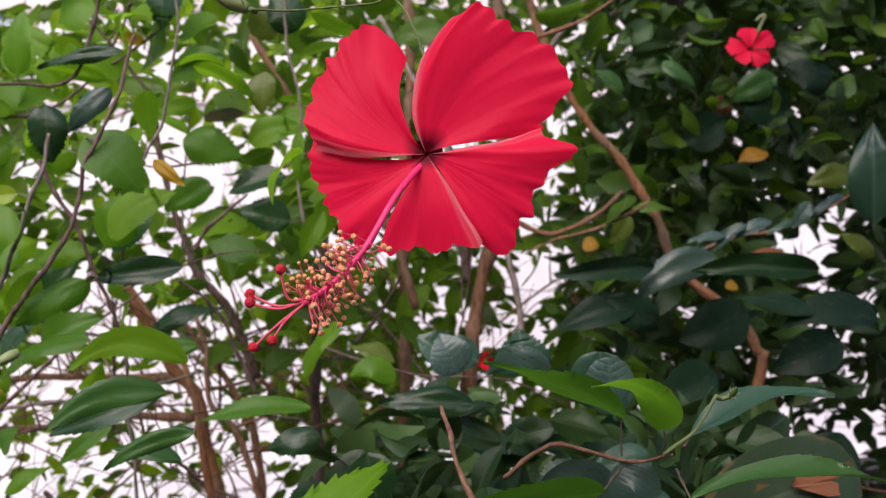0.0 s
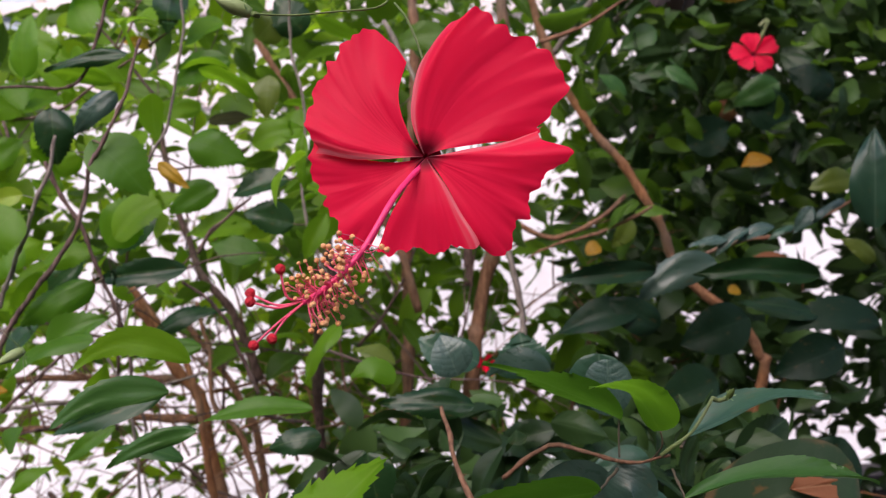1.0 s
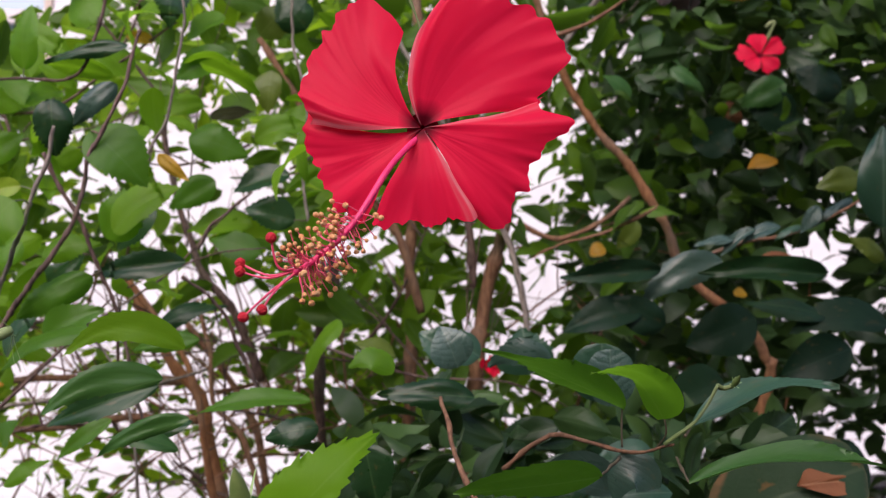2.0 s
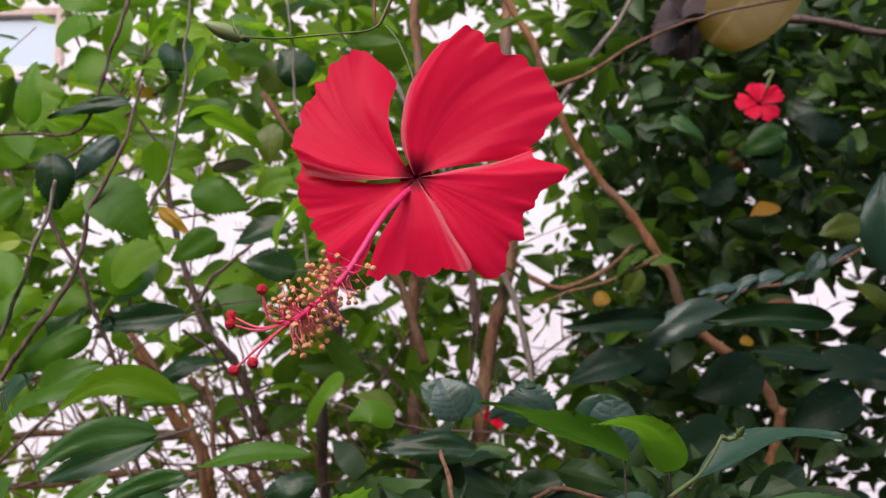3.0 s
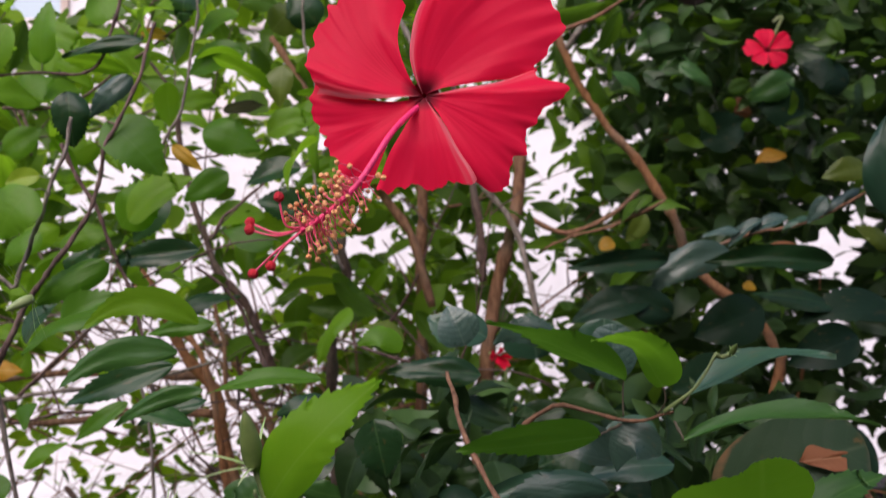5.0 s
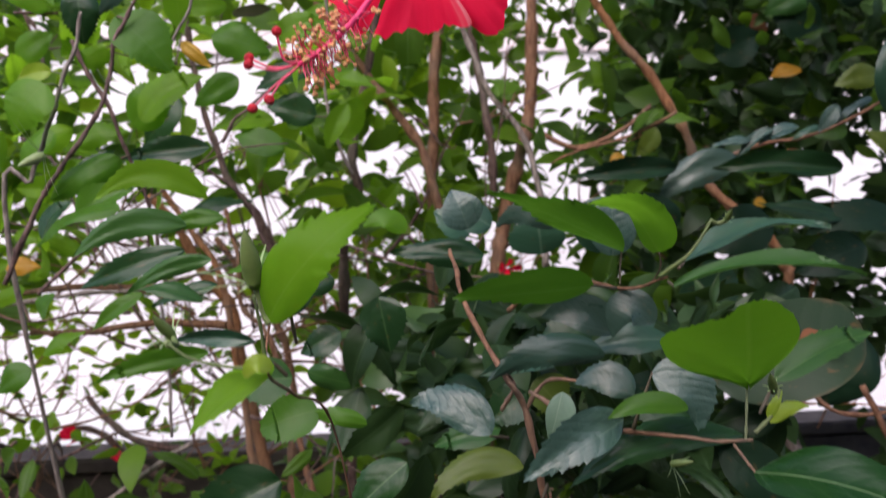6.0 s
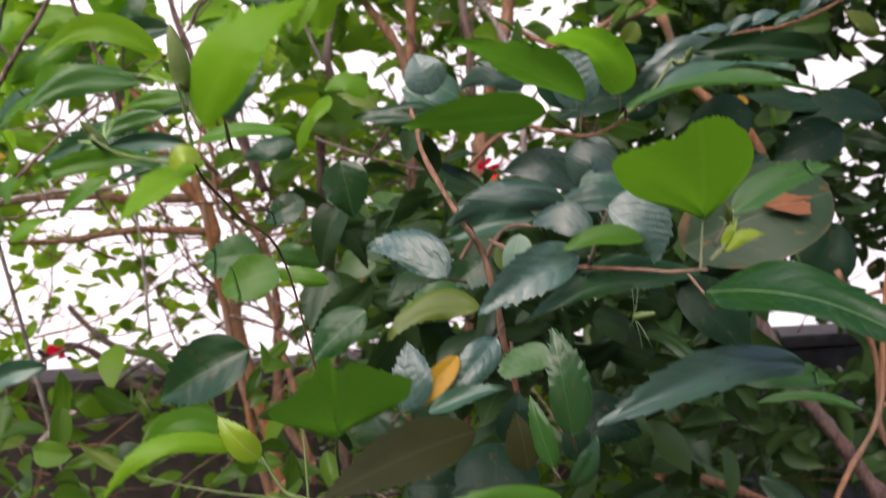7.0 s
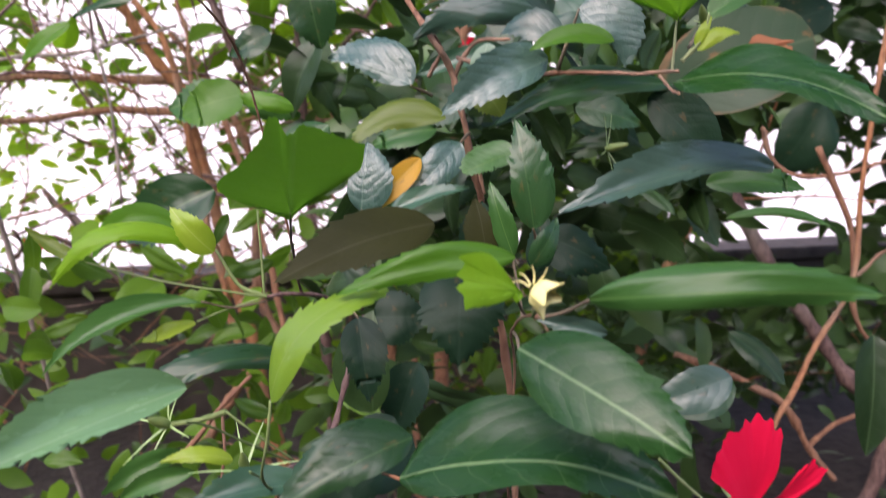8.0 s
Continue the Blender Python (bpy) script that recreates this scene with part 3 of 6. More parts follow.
def petal(parent, edges, rim, lift, twist, roll, pleat, seed, scale=1.0, nu=34, nv=84, close=0.0):
    """One petal in the flower's frame: x right, y up, z out of the throat.
    edges: bearing of the two sides at the throat and at the rim; rim: its reach from one side to the other."""
    rng = random.Random(seed)
    ph = [rng.uniform(0, 6.28) for _ in range(6)]
    bm = bmesh.new()
    uvl = bm.loops.layers.uv.new("UVMap")
    size = max(rim) * scale
    span = radians(abs(edges[3] - edges[1]))
    grid = []
    for i in range(nu + 1):
        u = i / nu
        row = []
        for j in range(nv + 1):
            v = 2 * j / nv - 1
            rag = 0.05 * noise.noise((4.5 * v, seed, 0.5)) + 0.06 * noise.noise((8 * v, seed, 3.5)) + 0.03 * noise.noise((17 * v, seed, 7.5)) * (0.5 + noise.noise((3 * v, seed, 1.5)))
            reach = scale * smooth_line(rim, (v + 1) / 2) * (1 + rag * u ** 4)
            r = reach * (0.02 + 0.98 * u)
            e = u ** 0.8
            lo = edges[0] + (edges[1] - edges[0]) * e
            hi = edges[2] + (edges[3] - edges[2]) * e
            mid, half = (lo + hi) / 2, (hi - lo) / 2 * (0.9 + 0.1 * min(1, u / 0.3))
            a = radians(mid + half * v + 1.2 * u * math.sin(9 * u + ph[3]) * abs(v) ** 3)
            wide = r * span / 2
            z = size * (lift * u ** 0.6 - 0.24 * max(0, u - 0.5) ** 1.6) + twist * v * wide
            z += size * u * u * (0.016 * math.sin(5 * v + ph[4]) * abs(v) + 0.03 * noise.noise((1.6 * v + seed, 2 * u, seed)))
            z += size * u ** 3 * (0.007 * math.sin(11 * v + ph[5] + 3 * u) + 0.05 * max(0, u - 0.75) * noise.noise((8 * v, seed, 4 * u)) + 0.014 * noise.noise((6 * v, 2 * u, seed + 9)))
            fold = noise.noise((7.5 * v + 0.6 * math.sin(3 * u + ph[1]), seed, 1.2 * u)) + 0.55 * noise.noise((17 * v, seed + 4, 1.6 * u))
            z += pleat * size * 0.011 * min(1, u / 0.35) * (0.5 + 0.5 * u) * fold
            z -= 0.2 * wide * (1 - v * v) * (1 - 0.5 * u)
            z -= roll * wide * (max(0, v - 0.6) / 0.4) ** 1.7 * min(1, 2 * u)
            edge = max(0, -v - 0.75) / 0.25
            z -= 0.12 * wide * edge ** 2 * u
            if close:
                r, z = r * math.cos(close) - z * math.sin(close), r * math.sin(close) + z * math.cos(close)
            row.append((bm.verts.new((r * math.cos(a), r * math.sin(a), z)), u, v))
        grid.append(row)
    for i in range(nu):
        for j in range(nv):
            q = (grid[i][j], grid[i + 1][j], grid[i + 1][j + 1], grid[i][j + 1])
            f = bm.faces.new([k[0] for k in q])
            for lp, k in zip(f.loops, q):
                lp[uvl].uv = (k[1], k[2] * (0.5 if roll > 0.15 else 0.4) + 0.5)
    me = bpy.data.meshes.new("petal")
    bm.to_mesh(me)
    bm.free()
    me.shade_smooth()
    me.materials.append(PETAL)
    ob = new("petal", me)
    ob.parent = parent
    return ob


def even_petal(angle, length, width, lift=0.3, twist=0.12, pleat=0.8):
    """A petal much like its neighbours, with a rounded rim."""
    h = math.degrees(math.atan(width / 2 / (0.8 * length)))
    return ((angle - h, angle - h, angle + h, angle + h), tuple(length * k for k in (0.8, 0.97, 0.95, 1.0, 0.96, 0.82)), lift, twist, 0.1, pleat)


def local_part(name, bm, mat, parent, label=""):
    me = bpy.data.meshes.new(name)
    bm.to_mesh(me)
    bm.free()
    me.shade_smooth()
    me.materials.append(mat)
    ob = new(name, me)
    ob.parent = parent
    return tagged(ob, label)


def along(pts, f):
    """The place and direction at the fraction f of a bent line."""
    pts = [Vector(p) for p in pts]
    k = min(int(f * (len(pts) - 1)), len(pts) - 2)
    g = f * (len(pts) - 1) - k
    p0, p1, p2, p3 = pts[max(k - 1, 0)], pts[k], pts[k + 1], pts[min(k + 2, len(pts) - 1)]
    p = 0.5 * ((2 * p1) + (p2 - p0) * g + (2 * p0 - 5 * p1 + 4 * p2 - p3) * g * g + (3 * p1 - p0 - 3 * p2 + p3) * g ** 3)
    return p, (p2 - p1).normalized()


def ball(bm, place, r, squash=1.0, seg=8, seed=0):
    rng = random.Random(seed)
    res = bmesh.ops.create_uvsphere(bm, u_segments=seg, v_segments=max(5, seg - 2), radius=r)
    for v in res["verts"]:
        v.co = Vector((v.co.x * (1 + rng.uniform(-0.12, 0.12)), v.co.y * (1 + rng.uniform(-0.12, 0.12)), v.co.z * squash)) + Vector(place)


def pistil(parent, pts, seed):
    """The column with its ring of stamens, and five styles with round stigmas."""
    rng = random.Random(seed)
    bm = bmesh.new()
    tube(bm, pts, 0.0014, 0.0013, 12, 0.04, seed)
    column = local_part("column", bm, COLUMN, parent, "crimson staminal column")
    for k in range(120):
        f = 0.46 + 0.48 * (k + rng.random()) / 120
        p, d = along(pts, f)
        out = d.orthogonal()
        out.rotate(Matrix.Rotation(rng.uniform(0, 6.283), 3, d))
        reach = rng.uniform(0.006, 0.0135)
        tip = p + out * reach + d * rng.uniform(-0.001, 0.006)
        bm = bmesh.new()
        tube(bm, [p, p + out * reach * 0.5 + d * 0.002, tip], 0.00028, 0.0002, 5, 0.0, k)
        local_part("filament", bm, FILAMENT, column)
        bm = bmesh.new()
        ball(bm, tip, rng.uniform(0.0009, 0.0014), rng.uniform(0.6, 1.2), 7, k)
        local_part("anther", bm, ANTHER, column, "golden orange anther")
    end, d = along(pts, 1.0)
    return column, end, d


def styles(parent, end, d, tips):
    for k, tip in enumerate(tips):
        tip = Vector(tip)
        bm = bmesh.new()
        tube(bm, [end - d * 0.004, end + d * 0.004 + (tip - end) * 0.3, tip], 0.0006, 0.0005, 6, 0.03, k)
        st = local_part("style", bm, FILAMENT, parent)
        bm = bmesh.new()
        ball(bm, tip, 0.0023, 0.8, 12, k)
        me = bpy.data.meshes.new("stigma")
        bm.to_mesh(me)
        bm.free()
        me.shade_smooth()
        me.materials.append(STIGMA)
        g = new("stigma", me)
        g.parent = st
        tagged(g, "round dark red velvety stigma")


def calyx(parent, size, mat, n=5, spread=0.5, back=-1.0, name="sepal", off=0.0):
    """Narrow green sepals round the base of a flower or bud."""
    for k in range(n):
        a = 2 * math.pi * k / n + 0.3 * math.sin(k * 2.3)
        bm = bmesh.new()
        d = Vector((math.cos(a) * spread, math.sin(a) * spread, 0.9))
        side = d.cross(Vector((0, 0, 1))).normalized()
        rows = []
        for i in range(6):
            f = i / 5
            c = d * (size * f) + Vector((d.x, d.y, 0)) * (size * 0.5 * f * f) + Vector((0, 0, off + back * size * 0.4 * f * f))
            w = size * 0.06 * (1 - f) ** 0.7 + 0.0002
            rows.append([bm.verts.new(c + side * w), bm.verts.new(c + Vector((0, 0, -0.25 * w))), bm.verts.new(c - side * w)])
        for p, q in zip(rows, rows[1:]):
            for i in range(2):
                bm.faces.new((p[i], p[i + 1], q[i + 1], q[i]))
        local_part(name, bm, mat, parent)


def bud(parent, place, way, length, mat, flare=0.8, fat=0.28, sepals=0.52):
    """A closed bud with its ring of narrow sepals, a part of the shrub."""
    w = Vector(way).normalized()
    m = w.to_track_quat("Z", "Y").to_matrix().to_4x4()
    bm = bmesh.new()
    prev = None
    for i in range(10):
        f = i / 9
        ring = []
        for k in range(12):
            a = k * math.pi / 6
            if fat < 0.5:
                r, z = fat * length * 0.5 * math.sin(math.pi * min(1, 0.18 + f * 0.82)) ** 0.8 * (1 - 0.15 * f) + 0.0003, f * length
                r *= 1 + 0.08 * (k % 2)
                a += f
            else:
                point = 0.5 + 0.5 * math.cos(4 * a)
                r = fat * length * (0.3 + 0.24 * math.sin(2.2 * f)) * (1 + 0.25 * f * point)
                z = f * length * (0.72 + 0.34 * f * point ** 2)
            ring.append(bm.verts.new((r * math.cos(a), r * math.sin(a), z)))
        if prev:
            for k in range(12):
                bm.faces.new((prev[k], prev[(k + 1) % 12], ring[(k + 1) % 12], ring[k]))
        else:
            bm.faces.new(ring[::-1])
        prev = ring
    me = bpy.data.meshes.new("bud")
    bm.to_mesh(me)
    bm.free()
    me.shade_smooth()
    me.materials.append(mat)
    ob = new("bud", me)
    ob.matrix_basis = Matrix.Translation(place) @ m
    hang(ob, parent)
    tagged(ob, "closed flower bud with narrow green sepals")
    calyx(ob, length * sepals, SEPAL, 6, flare, -0.6, "sepal")
    line = STEMS.get(parent.name)
    if line:
        near = min(line, key=lambda p: (p - Vector(place)).length_squared)
        if (near - Vector(place)).length < 0.04:
            bm = bmesh.new()
            tube(bm, [near, (near + Vector(place)) / 2 - w * 0.003, Vector(place)], 0.0016, 0.0013, 6, 0.05, 3)
            part("bud_stalk", bm, BARK["green"], parent)
    return ob


def opening_bud(parent, place, way, size, mat, curls):
    """A bud that opens into a bell with pointed lobes; curls are the middle and the tip of each sepal that bends back from it."""
    m = Matrix.Translation(place) @ Vector(way).normalized().to_track_quat("Z", "Y").to_matrix().to_4x4()
    bm = bmesh.new()
    rows = []
    for i in range(15):
        u = i / 14
        row = []
        for k in range(40):
            a = 2 * math.pi * k / 40
            point = (0.5 + 0.5 * math.cos(4 * a + 0.5)) ** 2
            r = size * (0.16 + 0.42 * math.sin(1.6 * min(1, 2.2 * u)) ** 0.7) * (1 + 0.5 * u ** 2 * point) * (1 + 0.05 * math.cos(8 * a))
            row.append(bm.verts.new((r * math.cos(a), r * math.sin(a), size * (u * 0.75 + 0.3 * u ** 3 * point))))
        rows.append(row)
    for p, q in zip(rows, rows[1:]):
        for k in range(40):
            bm.faces.new((p[k], p[(k + 1) % 40], q[(k + 1) % 40], q[k]))
    bm.faces.new(rows[0][::-1])
    me = bpy.data.meshes.new("bud")
    bm.to_mesh(me)
    bm.free()
    me.shade_smooth()
    me.materials.append(mat)
    ob = new("bud", me)
    ob.matrix_basis = m
    hang(ob, parent)
    tagged(ob, "pale yellow bud opening into a pointed bell")
    for middle, tip in curls:
        bm = bmesh.new()
        tube(bm, [Vector(place) * 0.7 + Vector(middle) * 0.3, middle, tip], 0.0004, 0.00015, 7, 0.05, 4)
        part("sepal", bm, mat, ob)
    return ob


def red_flower(place, way, scale, label, petals, seed, up=(0, 0, 1), close=0.0, group=""):
    """An open hibiscus flower: way is where its throat faces."""
    ob = thing("hibiscus_flower", place, label, "flower", group)
    z = Vector(way).normalized()
    y = Vector(up) - Vector(up).project(z)
    y.normalize()
    x = y.cross(z)
    m = Matrix((x, y, z)).transposed().to_4x4()
    ob.matrix_basis = Matrix.Translation(place) @ m
    for k, (edges, rim, lift, twist, roll, pleat) in enumerate(petals):
        petal(ob, edges, rim, lift, twist, roll, pleat, seed + k, scale, close=close)
    calyx(ob, 0.024 * scale, SEPAL, 5, 0.3, 0.0, off=-0.03 * scale)
    bm = bmesh.new()
    tube(bm, [(0, 0, -0.032 * scale), (0, 0, -0.022 * scale), (0, 0, -0.012 * scale)], 0.004 * scale, 0.0045 * scale, 8, 0.03, seed)
    local_part("tube", bm, SEPAL, ob)
    bm = bmesh.new()
    bmesh.ops.create_cone(bm, cap_ends=False, segments=14, radius1=0.001, radius2=0.0075 * scale, depth=0.01 * scale, matrix=Matrix.Translation((0, 0, -0.006 * scale)))
    local_part("throat", bm, THROAT, ob, "dark crimson throat")
    return ob


# ---- the large open flower ----
main_flower = red_flower(FLOWER_AT, (-0.12, -0.97, 0.02), 1.0, "large open scarlet hibiscus flower with ruffled petals", [
    ((135, 103, 190, 178), (0.0500, 0.0700, 0.0713, 0.0686, 0.0653, 0.0610, 0.0583, 0.0559, 0.0518), 0.14, 0.2, 0.3, 0.6),
    ((18, 7, 125, 86), (0.0473, 0.0589, 0.0689, 0.0729, 0.0748, 0.0743, 0.0702, 0.0691, 0.0745, 0.0653, 0.0581), 0.12, 0.14, 0.4, 0.2),
    ((-50, -61, 2, 14), (0.0502, 0.0608, 0.0578, 0.0545, 0.0535, 0.0532, 0.0543, 0.0610, 0.0670, 0.0540, 0.0572), 0.17, 0.1, 0.5, 0.18),
    ((240, 241, 308, 301), (0.0510, 0.0473, 0.0446, 0.0440, 0.0446, 0.0464, 0.0500), 0.2, 0.16, 0.3, 0.2),
    ((200, 170, 228, 239), (0.0548, 0.0551, 0.0548, 0.0529, 0.0518, 0.0518, 0.0532, 0.0545, 0.0513), 0.12, 0.08, 0.12, 0.2)], 11)
PISTIL = [(0, 0, -0.008), (-0.010, -0.020, 0.020), (-0.022, -0.046, 0.036), (-0.035, -0.061, 0.043), (-0.045, -0.068, 0.045)]
column, tip_end, tip_way = pistil(main_flower, PISTIL, 5)
styles(main_flower, tip_end, tip_way, [(-0.068, -0.064, 0.045), (-0.067, -0.0675, 0.048), (-0.0535, -0.054, 0.050), (-0.058, -0.083, 0.046), (-0.067, -0.086, 0.043)])

# ---- flowers further off ----
OPEN = [even_petal(a, r, w, h) for a, r, w, h in ((98, 0.062, 0.07, 0.3), (25, 0.066, 0.062, 0.4), (-48, 0.058, 0.066, 0.25), (-128, 0.054, 0.058, 0.45), (166, 0.064, 0.064, 0.2))]
LOW_PETALS = [((64, 70, 138, 136), (0.056, 0.066, 0.0715, 0.0725, 0.070, 0.064, 0.060, 0.052), 0.2, 0.12, 0.1, 0.2), even_petal(57, 0.058, 0.022, 0.5, pleat=0.2)] + [even_petal(a, r, w, h) for a, r, w, h in ((-40, 0.06, 0.05, 0.3), (-110, 0.06, 0.05, 0.3), (165, 0.035, 0.03, 0.5))]
red_flower(FAR_FLOWER, (-0.1, -0.9, 0.15), 0.68, "small scarlet hibiscus flower high in the dark foliage", OPEN, 31)
red_flower(LOW_FLOWER, (0.2, -0.95, -0.1), 1.0, "scarlet hibiscus flower low on the shrub, half hidden", LOW_PETALS, 41)
red_flower(WALL_FLOWER_A, (-0.3, -0.6, 0.4), 0.95, "closed red flower above the garden wall", OPEN, 51, close=0.9, group="closed red flowers")
red_flower(WALL_FLOWER_B, (0.4, -0.6, 0.1), 0.8, "closed red flower above the garden wall", OPEN, 61, close=1.0, group="closed red flowers")
red_flower(MID_FLOWER, (0.3, -0.8, -0.1), 0.62, "closed red flower among the dark trunks", OPEN, 71, close=0.9, group="closed red flowers")


# ---- shrubs: stems, leaves and buds ----
front = thing("hibiscus_shrub", (0.06, 0.75, 0), "hibiscus shrub with toothed glossy leaves and green buds", "shrub")
left = thing("thin_stemmed_shrub", (-0.55, 1.15, 0), "tangled thin-stemmed shrub with small fresh green leaves", "shrub")
right = thing("broad_leaved_shrub", (0.6, 1.5, 0), "dark broad-leaved shrub with orange-brown branches and some yellow leaves", "shrub")
back = thing("tall_shrub", (0.1, 2.5, 0), "tall shrub with several brown trunks and gaps of light", "shrub")


# the hibiscus shrub's stems
stem(front, 'dark', [(0.0300, 0.6200, -0.0300), (0.0000, 0.6000, 0.5000), (-0.0600, 0.5200, 0.9000), (-0.0379, 0.4306, 1.0786), (-0.0258, 0.4337, 1.0942), (-0.0136, 0.4471, 1.1109), (-0.0070, 0.4621, 1.1369), (-0.0018, 0.4875, 1.1647)], 0.0026, 0.0014)
stem(front, 'brown', [(0.0900, 0.7200, -0.0300), (0.1000, 0.6800, 0.5000), (0.1000, 0.6000, 0.9500), (0.0749, 0.5741, 1.1890), (0.0639, 0.5561, 1.2483), (0.0521, 0.5479, 1.3025), (0.0389, 0.5385, 1.3276), (0.0125, 0.5794, 1.3683), (-0.0017, 0.6405, 1.4053)], 0.0034, 0.0016)
stem(front, 'brown', [(0.0676, 0.5562, 1.2483), (0.0714, 0.5556, 1.2295)], 0.0012, 0.0008)
stem(front, 'brown', [(0.0521, 0.5479, 1.3025), (0.0644, 0.5392, 1.3221), (0.0852, 0.5300, 1.3250)], 0.0017, 0.0008)
stem(front, 'brown', [(0.0355, 0.5474, 1.3025), (0.0427, 0.5433, 1.3179), (0.0389, 0.5385, 1.3276)], 0.0014, 0.0010)
stem(front, 'brown', [(0.0521, 0.5485, 1.3154), (0.0830, 0.5090, 1.3048), (0.1123, 0.4800, 1.3054), (0.1361, 0.4707, 1.3038), (0.1572, 0.4615, 1.3041), (0.1712, 0.4620, 1.3047)], 0.0016, 0.0008)
stem(front, 'green', [(0.1663, 0.4618, 1.3047), (0.1684, 0.4664, 1.3179), (0.1708, 0.4732, 1.3339)], 0.0008, 0.0007, 'leaf_stalk')
stem(front, 'brown', [(0.0403, 0.6001, 1.3637), (0.0710, 0.5822, 1.3897), (0.1117, 0.5683, 1.3830), (0.1280, 0.5539, 1.3845), (0.1398, 0.5396, 1.3910)], 0.0017, 0.0007)
stem(front, 'green', [(0.1362, 0.5394, 1.3903), (0.1530, 0.5356, 1.4052), (0.1673, 0.5369, 1.4259)], 0.0013, 0.0008)
stem(front, 'brown', [(0.1603, 0.4615, 1.3029), (0.1652, 0.4514, 1.2954), (0.1637, 0.4312, 1.2934)], 0.0009, 0.0006, 'leaf_stalk')
stem(front, 'petiole', [(0.1147, 0.5685, 1.3838), (0.1155, 0.5740, 1.3953), (0.1178, 0.5845, 1.4064)], 0.0007, 0.0006, 'leaf_stalk')
stem(front, 'petiole', [(0.1310, 0.5540, 1.3845), (0.1354, 0.5396, 1.3964), (0.1337, 0.5350, 1.4067)], 0.0006, 0.0005, 'leaf_stalk')
stem(front, 'green', [(0.1697, 0.4571, 1.3099), (0.1805, 0.4579, 1.3207), (0.1836, 0.4585, 1.3330)], 0.0012, 0.0007)
stem(front, 'brown', [(-0.0500, 0.5300, 1.2000), (-0.0631, 0.4742, 1.3095), (-0.0655, 0.3853, 1.3418), (-0.0596, 0.3113, 1.3627), (-0.0665, 0.3364, 1.3704), (-0.0658, 0.3388, 1.3797)], 0.0007, 0.0005)
stem(front, 'green', [(-0.0602, 0.3114, 1.3660), (-0.0615, 0.3070, 1.3813), (-0.0631, 0.3025, 1.3940)], 0.0007, 0.0006, 'bud_stalk')
stem(front, 'green', [(-0.0602, 0.3113, 1.3638), (-0.0791, 0.3107, 1.3654), (-0.0900, 0.3105, 1.3682), (-0.0983, 0.3104, 1.3737)], 0.0007, 0.0005, 'bud_stalk')
stem(front, 'dark', [(-0.0030, 0.4981, 1.1672), (-0.0109, 0.4595, 1.1800), (-0.0242, 0.4308, 1.1911), (-0.0413, 0.4154, 1.1928)], 0.0014, 0.0008)
stem(front, 'green', [(-0.0413, 0.4154, 1.1928), (-0.0535, 0.4139, 1.1974), (-0.0654, 0.4139, 1.2157)], 0.0014, 0.0006)
stem(front, 'green', [(-0.0413, 0.4154, 1.1928), (-0.0860, 0.4060, 1.2024), (-0.1231, 0.3971, 1.2141)], 0.0006, 0.0004, 'leaf_stalk')
stem(front, 'petiole', [(-0.0412, 0.4151, 1.1911), (-0.0569, 0.4093, 1.1890), (-0.0692, 0.3997, 1.1938)], 0.0006, 0.0005, 'leaf_stalk')
stem(front, 'green', [(-0.0413, 0.4155, 1.1934), (-0.0624, 0.4088, 1.1871), (-0.0734, 0.4028, 1.1831)], 0.0005, 0.0004, 'leaf_stalk')
stem(front, 'petiole', [(-0.0257, 0.4307, 1.1911), (-0.0243, 0.4049, 1.2170), (-0.0203, 0.3806, 1.2397)], 0.0007, 0.0006, 'leaf_stalk')
stem(front, 'green', [(-0.0418, 0.4157, 1.1942), (-0.0436, 0.4192, 1.2142), (-0.0455, 0.4231, 1.2359)], 0.0007, 0.0005, 'leaf_stalk')
stem(front, 'orange', [(-0.0135, 0.4166, 1.1108), (0.0112, 0.3690, 1.1255), (0.0318, 0.3307, 1.1364)], 0.0007, 0.0006, 'leaf_stalk')
stem(front, 'green', [(-0.0359, 0.4218, 1.0861), (-0.0248, 0.3292, 1.1347), (-0.0177, 0.3088, 1.1618), (-0.0152, 0.3068, 1.1789)], 0.0007, 0.0006, 'leaf_stalk')
stem(front, 'brown', [(0.1000, 0.6600, 0.5500), (0.1000, 0.5500, 0.9500), (0.0806, 0.3949, 1.0915), (0.0812, 0.3924, 1.1338), (0.0817, 0.3785, 1.1696), (0.0781, 0.3521, 1.1931), (0.0801, 0.3146, 1.2103), (0.0829, 0.2856, 1.2179)], 0.0008, 0.0005)
stem(front, 'petiole', [(0.0831, 0.3000, 1.2135), (0.0938, 0.2958, 1.2170), (0.1016, 0.2889, 1.2230)], 0.0007, 0.0005, 'leaf_stalk')
stem(front, 'petiole', [(0.0781, 0.3524, 1.1943), (0.0790, 0.3324, 1.1963), (0.0790, 0.3173, 1.1968)], 0.0007, 0.0006, 'leaf_stalk')
stem(front, 'petiole', [(0.0801, 0.3145, 1.2099), (0.0790, 0.3161, 1.2188), (0.0767, 0.3184, 1.2321)], 0.0006, 0.0005, 'leaf_stalk')
stem(front, 'green', [(0.0819, 0.2855, 1.2179), (0.0815, 0.2666, 1.2256), (0.0813, 0.2593, 1.2302)], 0.0006, 0.0005, 'bud_stalk')
stem(front, 'petiole', [(0.0804, 0.3051, 1.2137), (0.0770, 0.2861, 1.2217), (0.0748, 0.2768, 1.2267)], 0.0005, 0.0004, 'leaf_stalk')
stem(front, 'brown', [(-0.1042, 0.4608, 1.0856), (-0.0832, 0.4665, 1.1144), (-0.0648, 0.4704, 1.1342)], 0.0015, 0.0009)
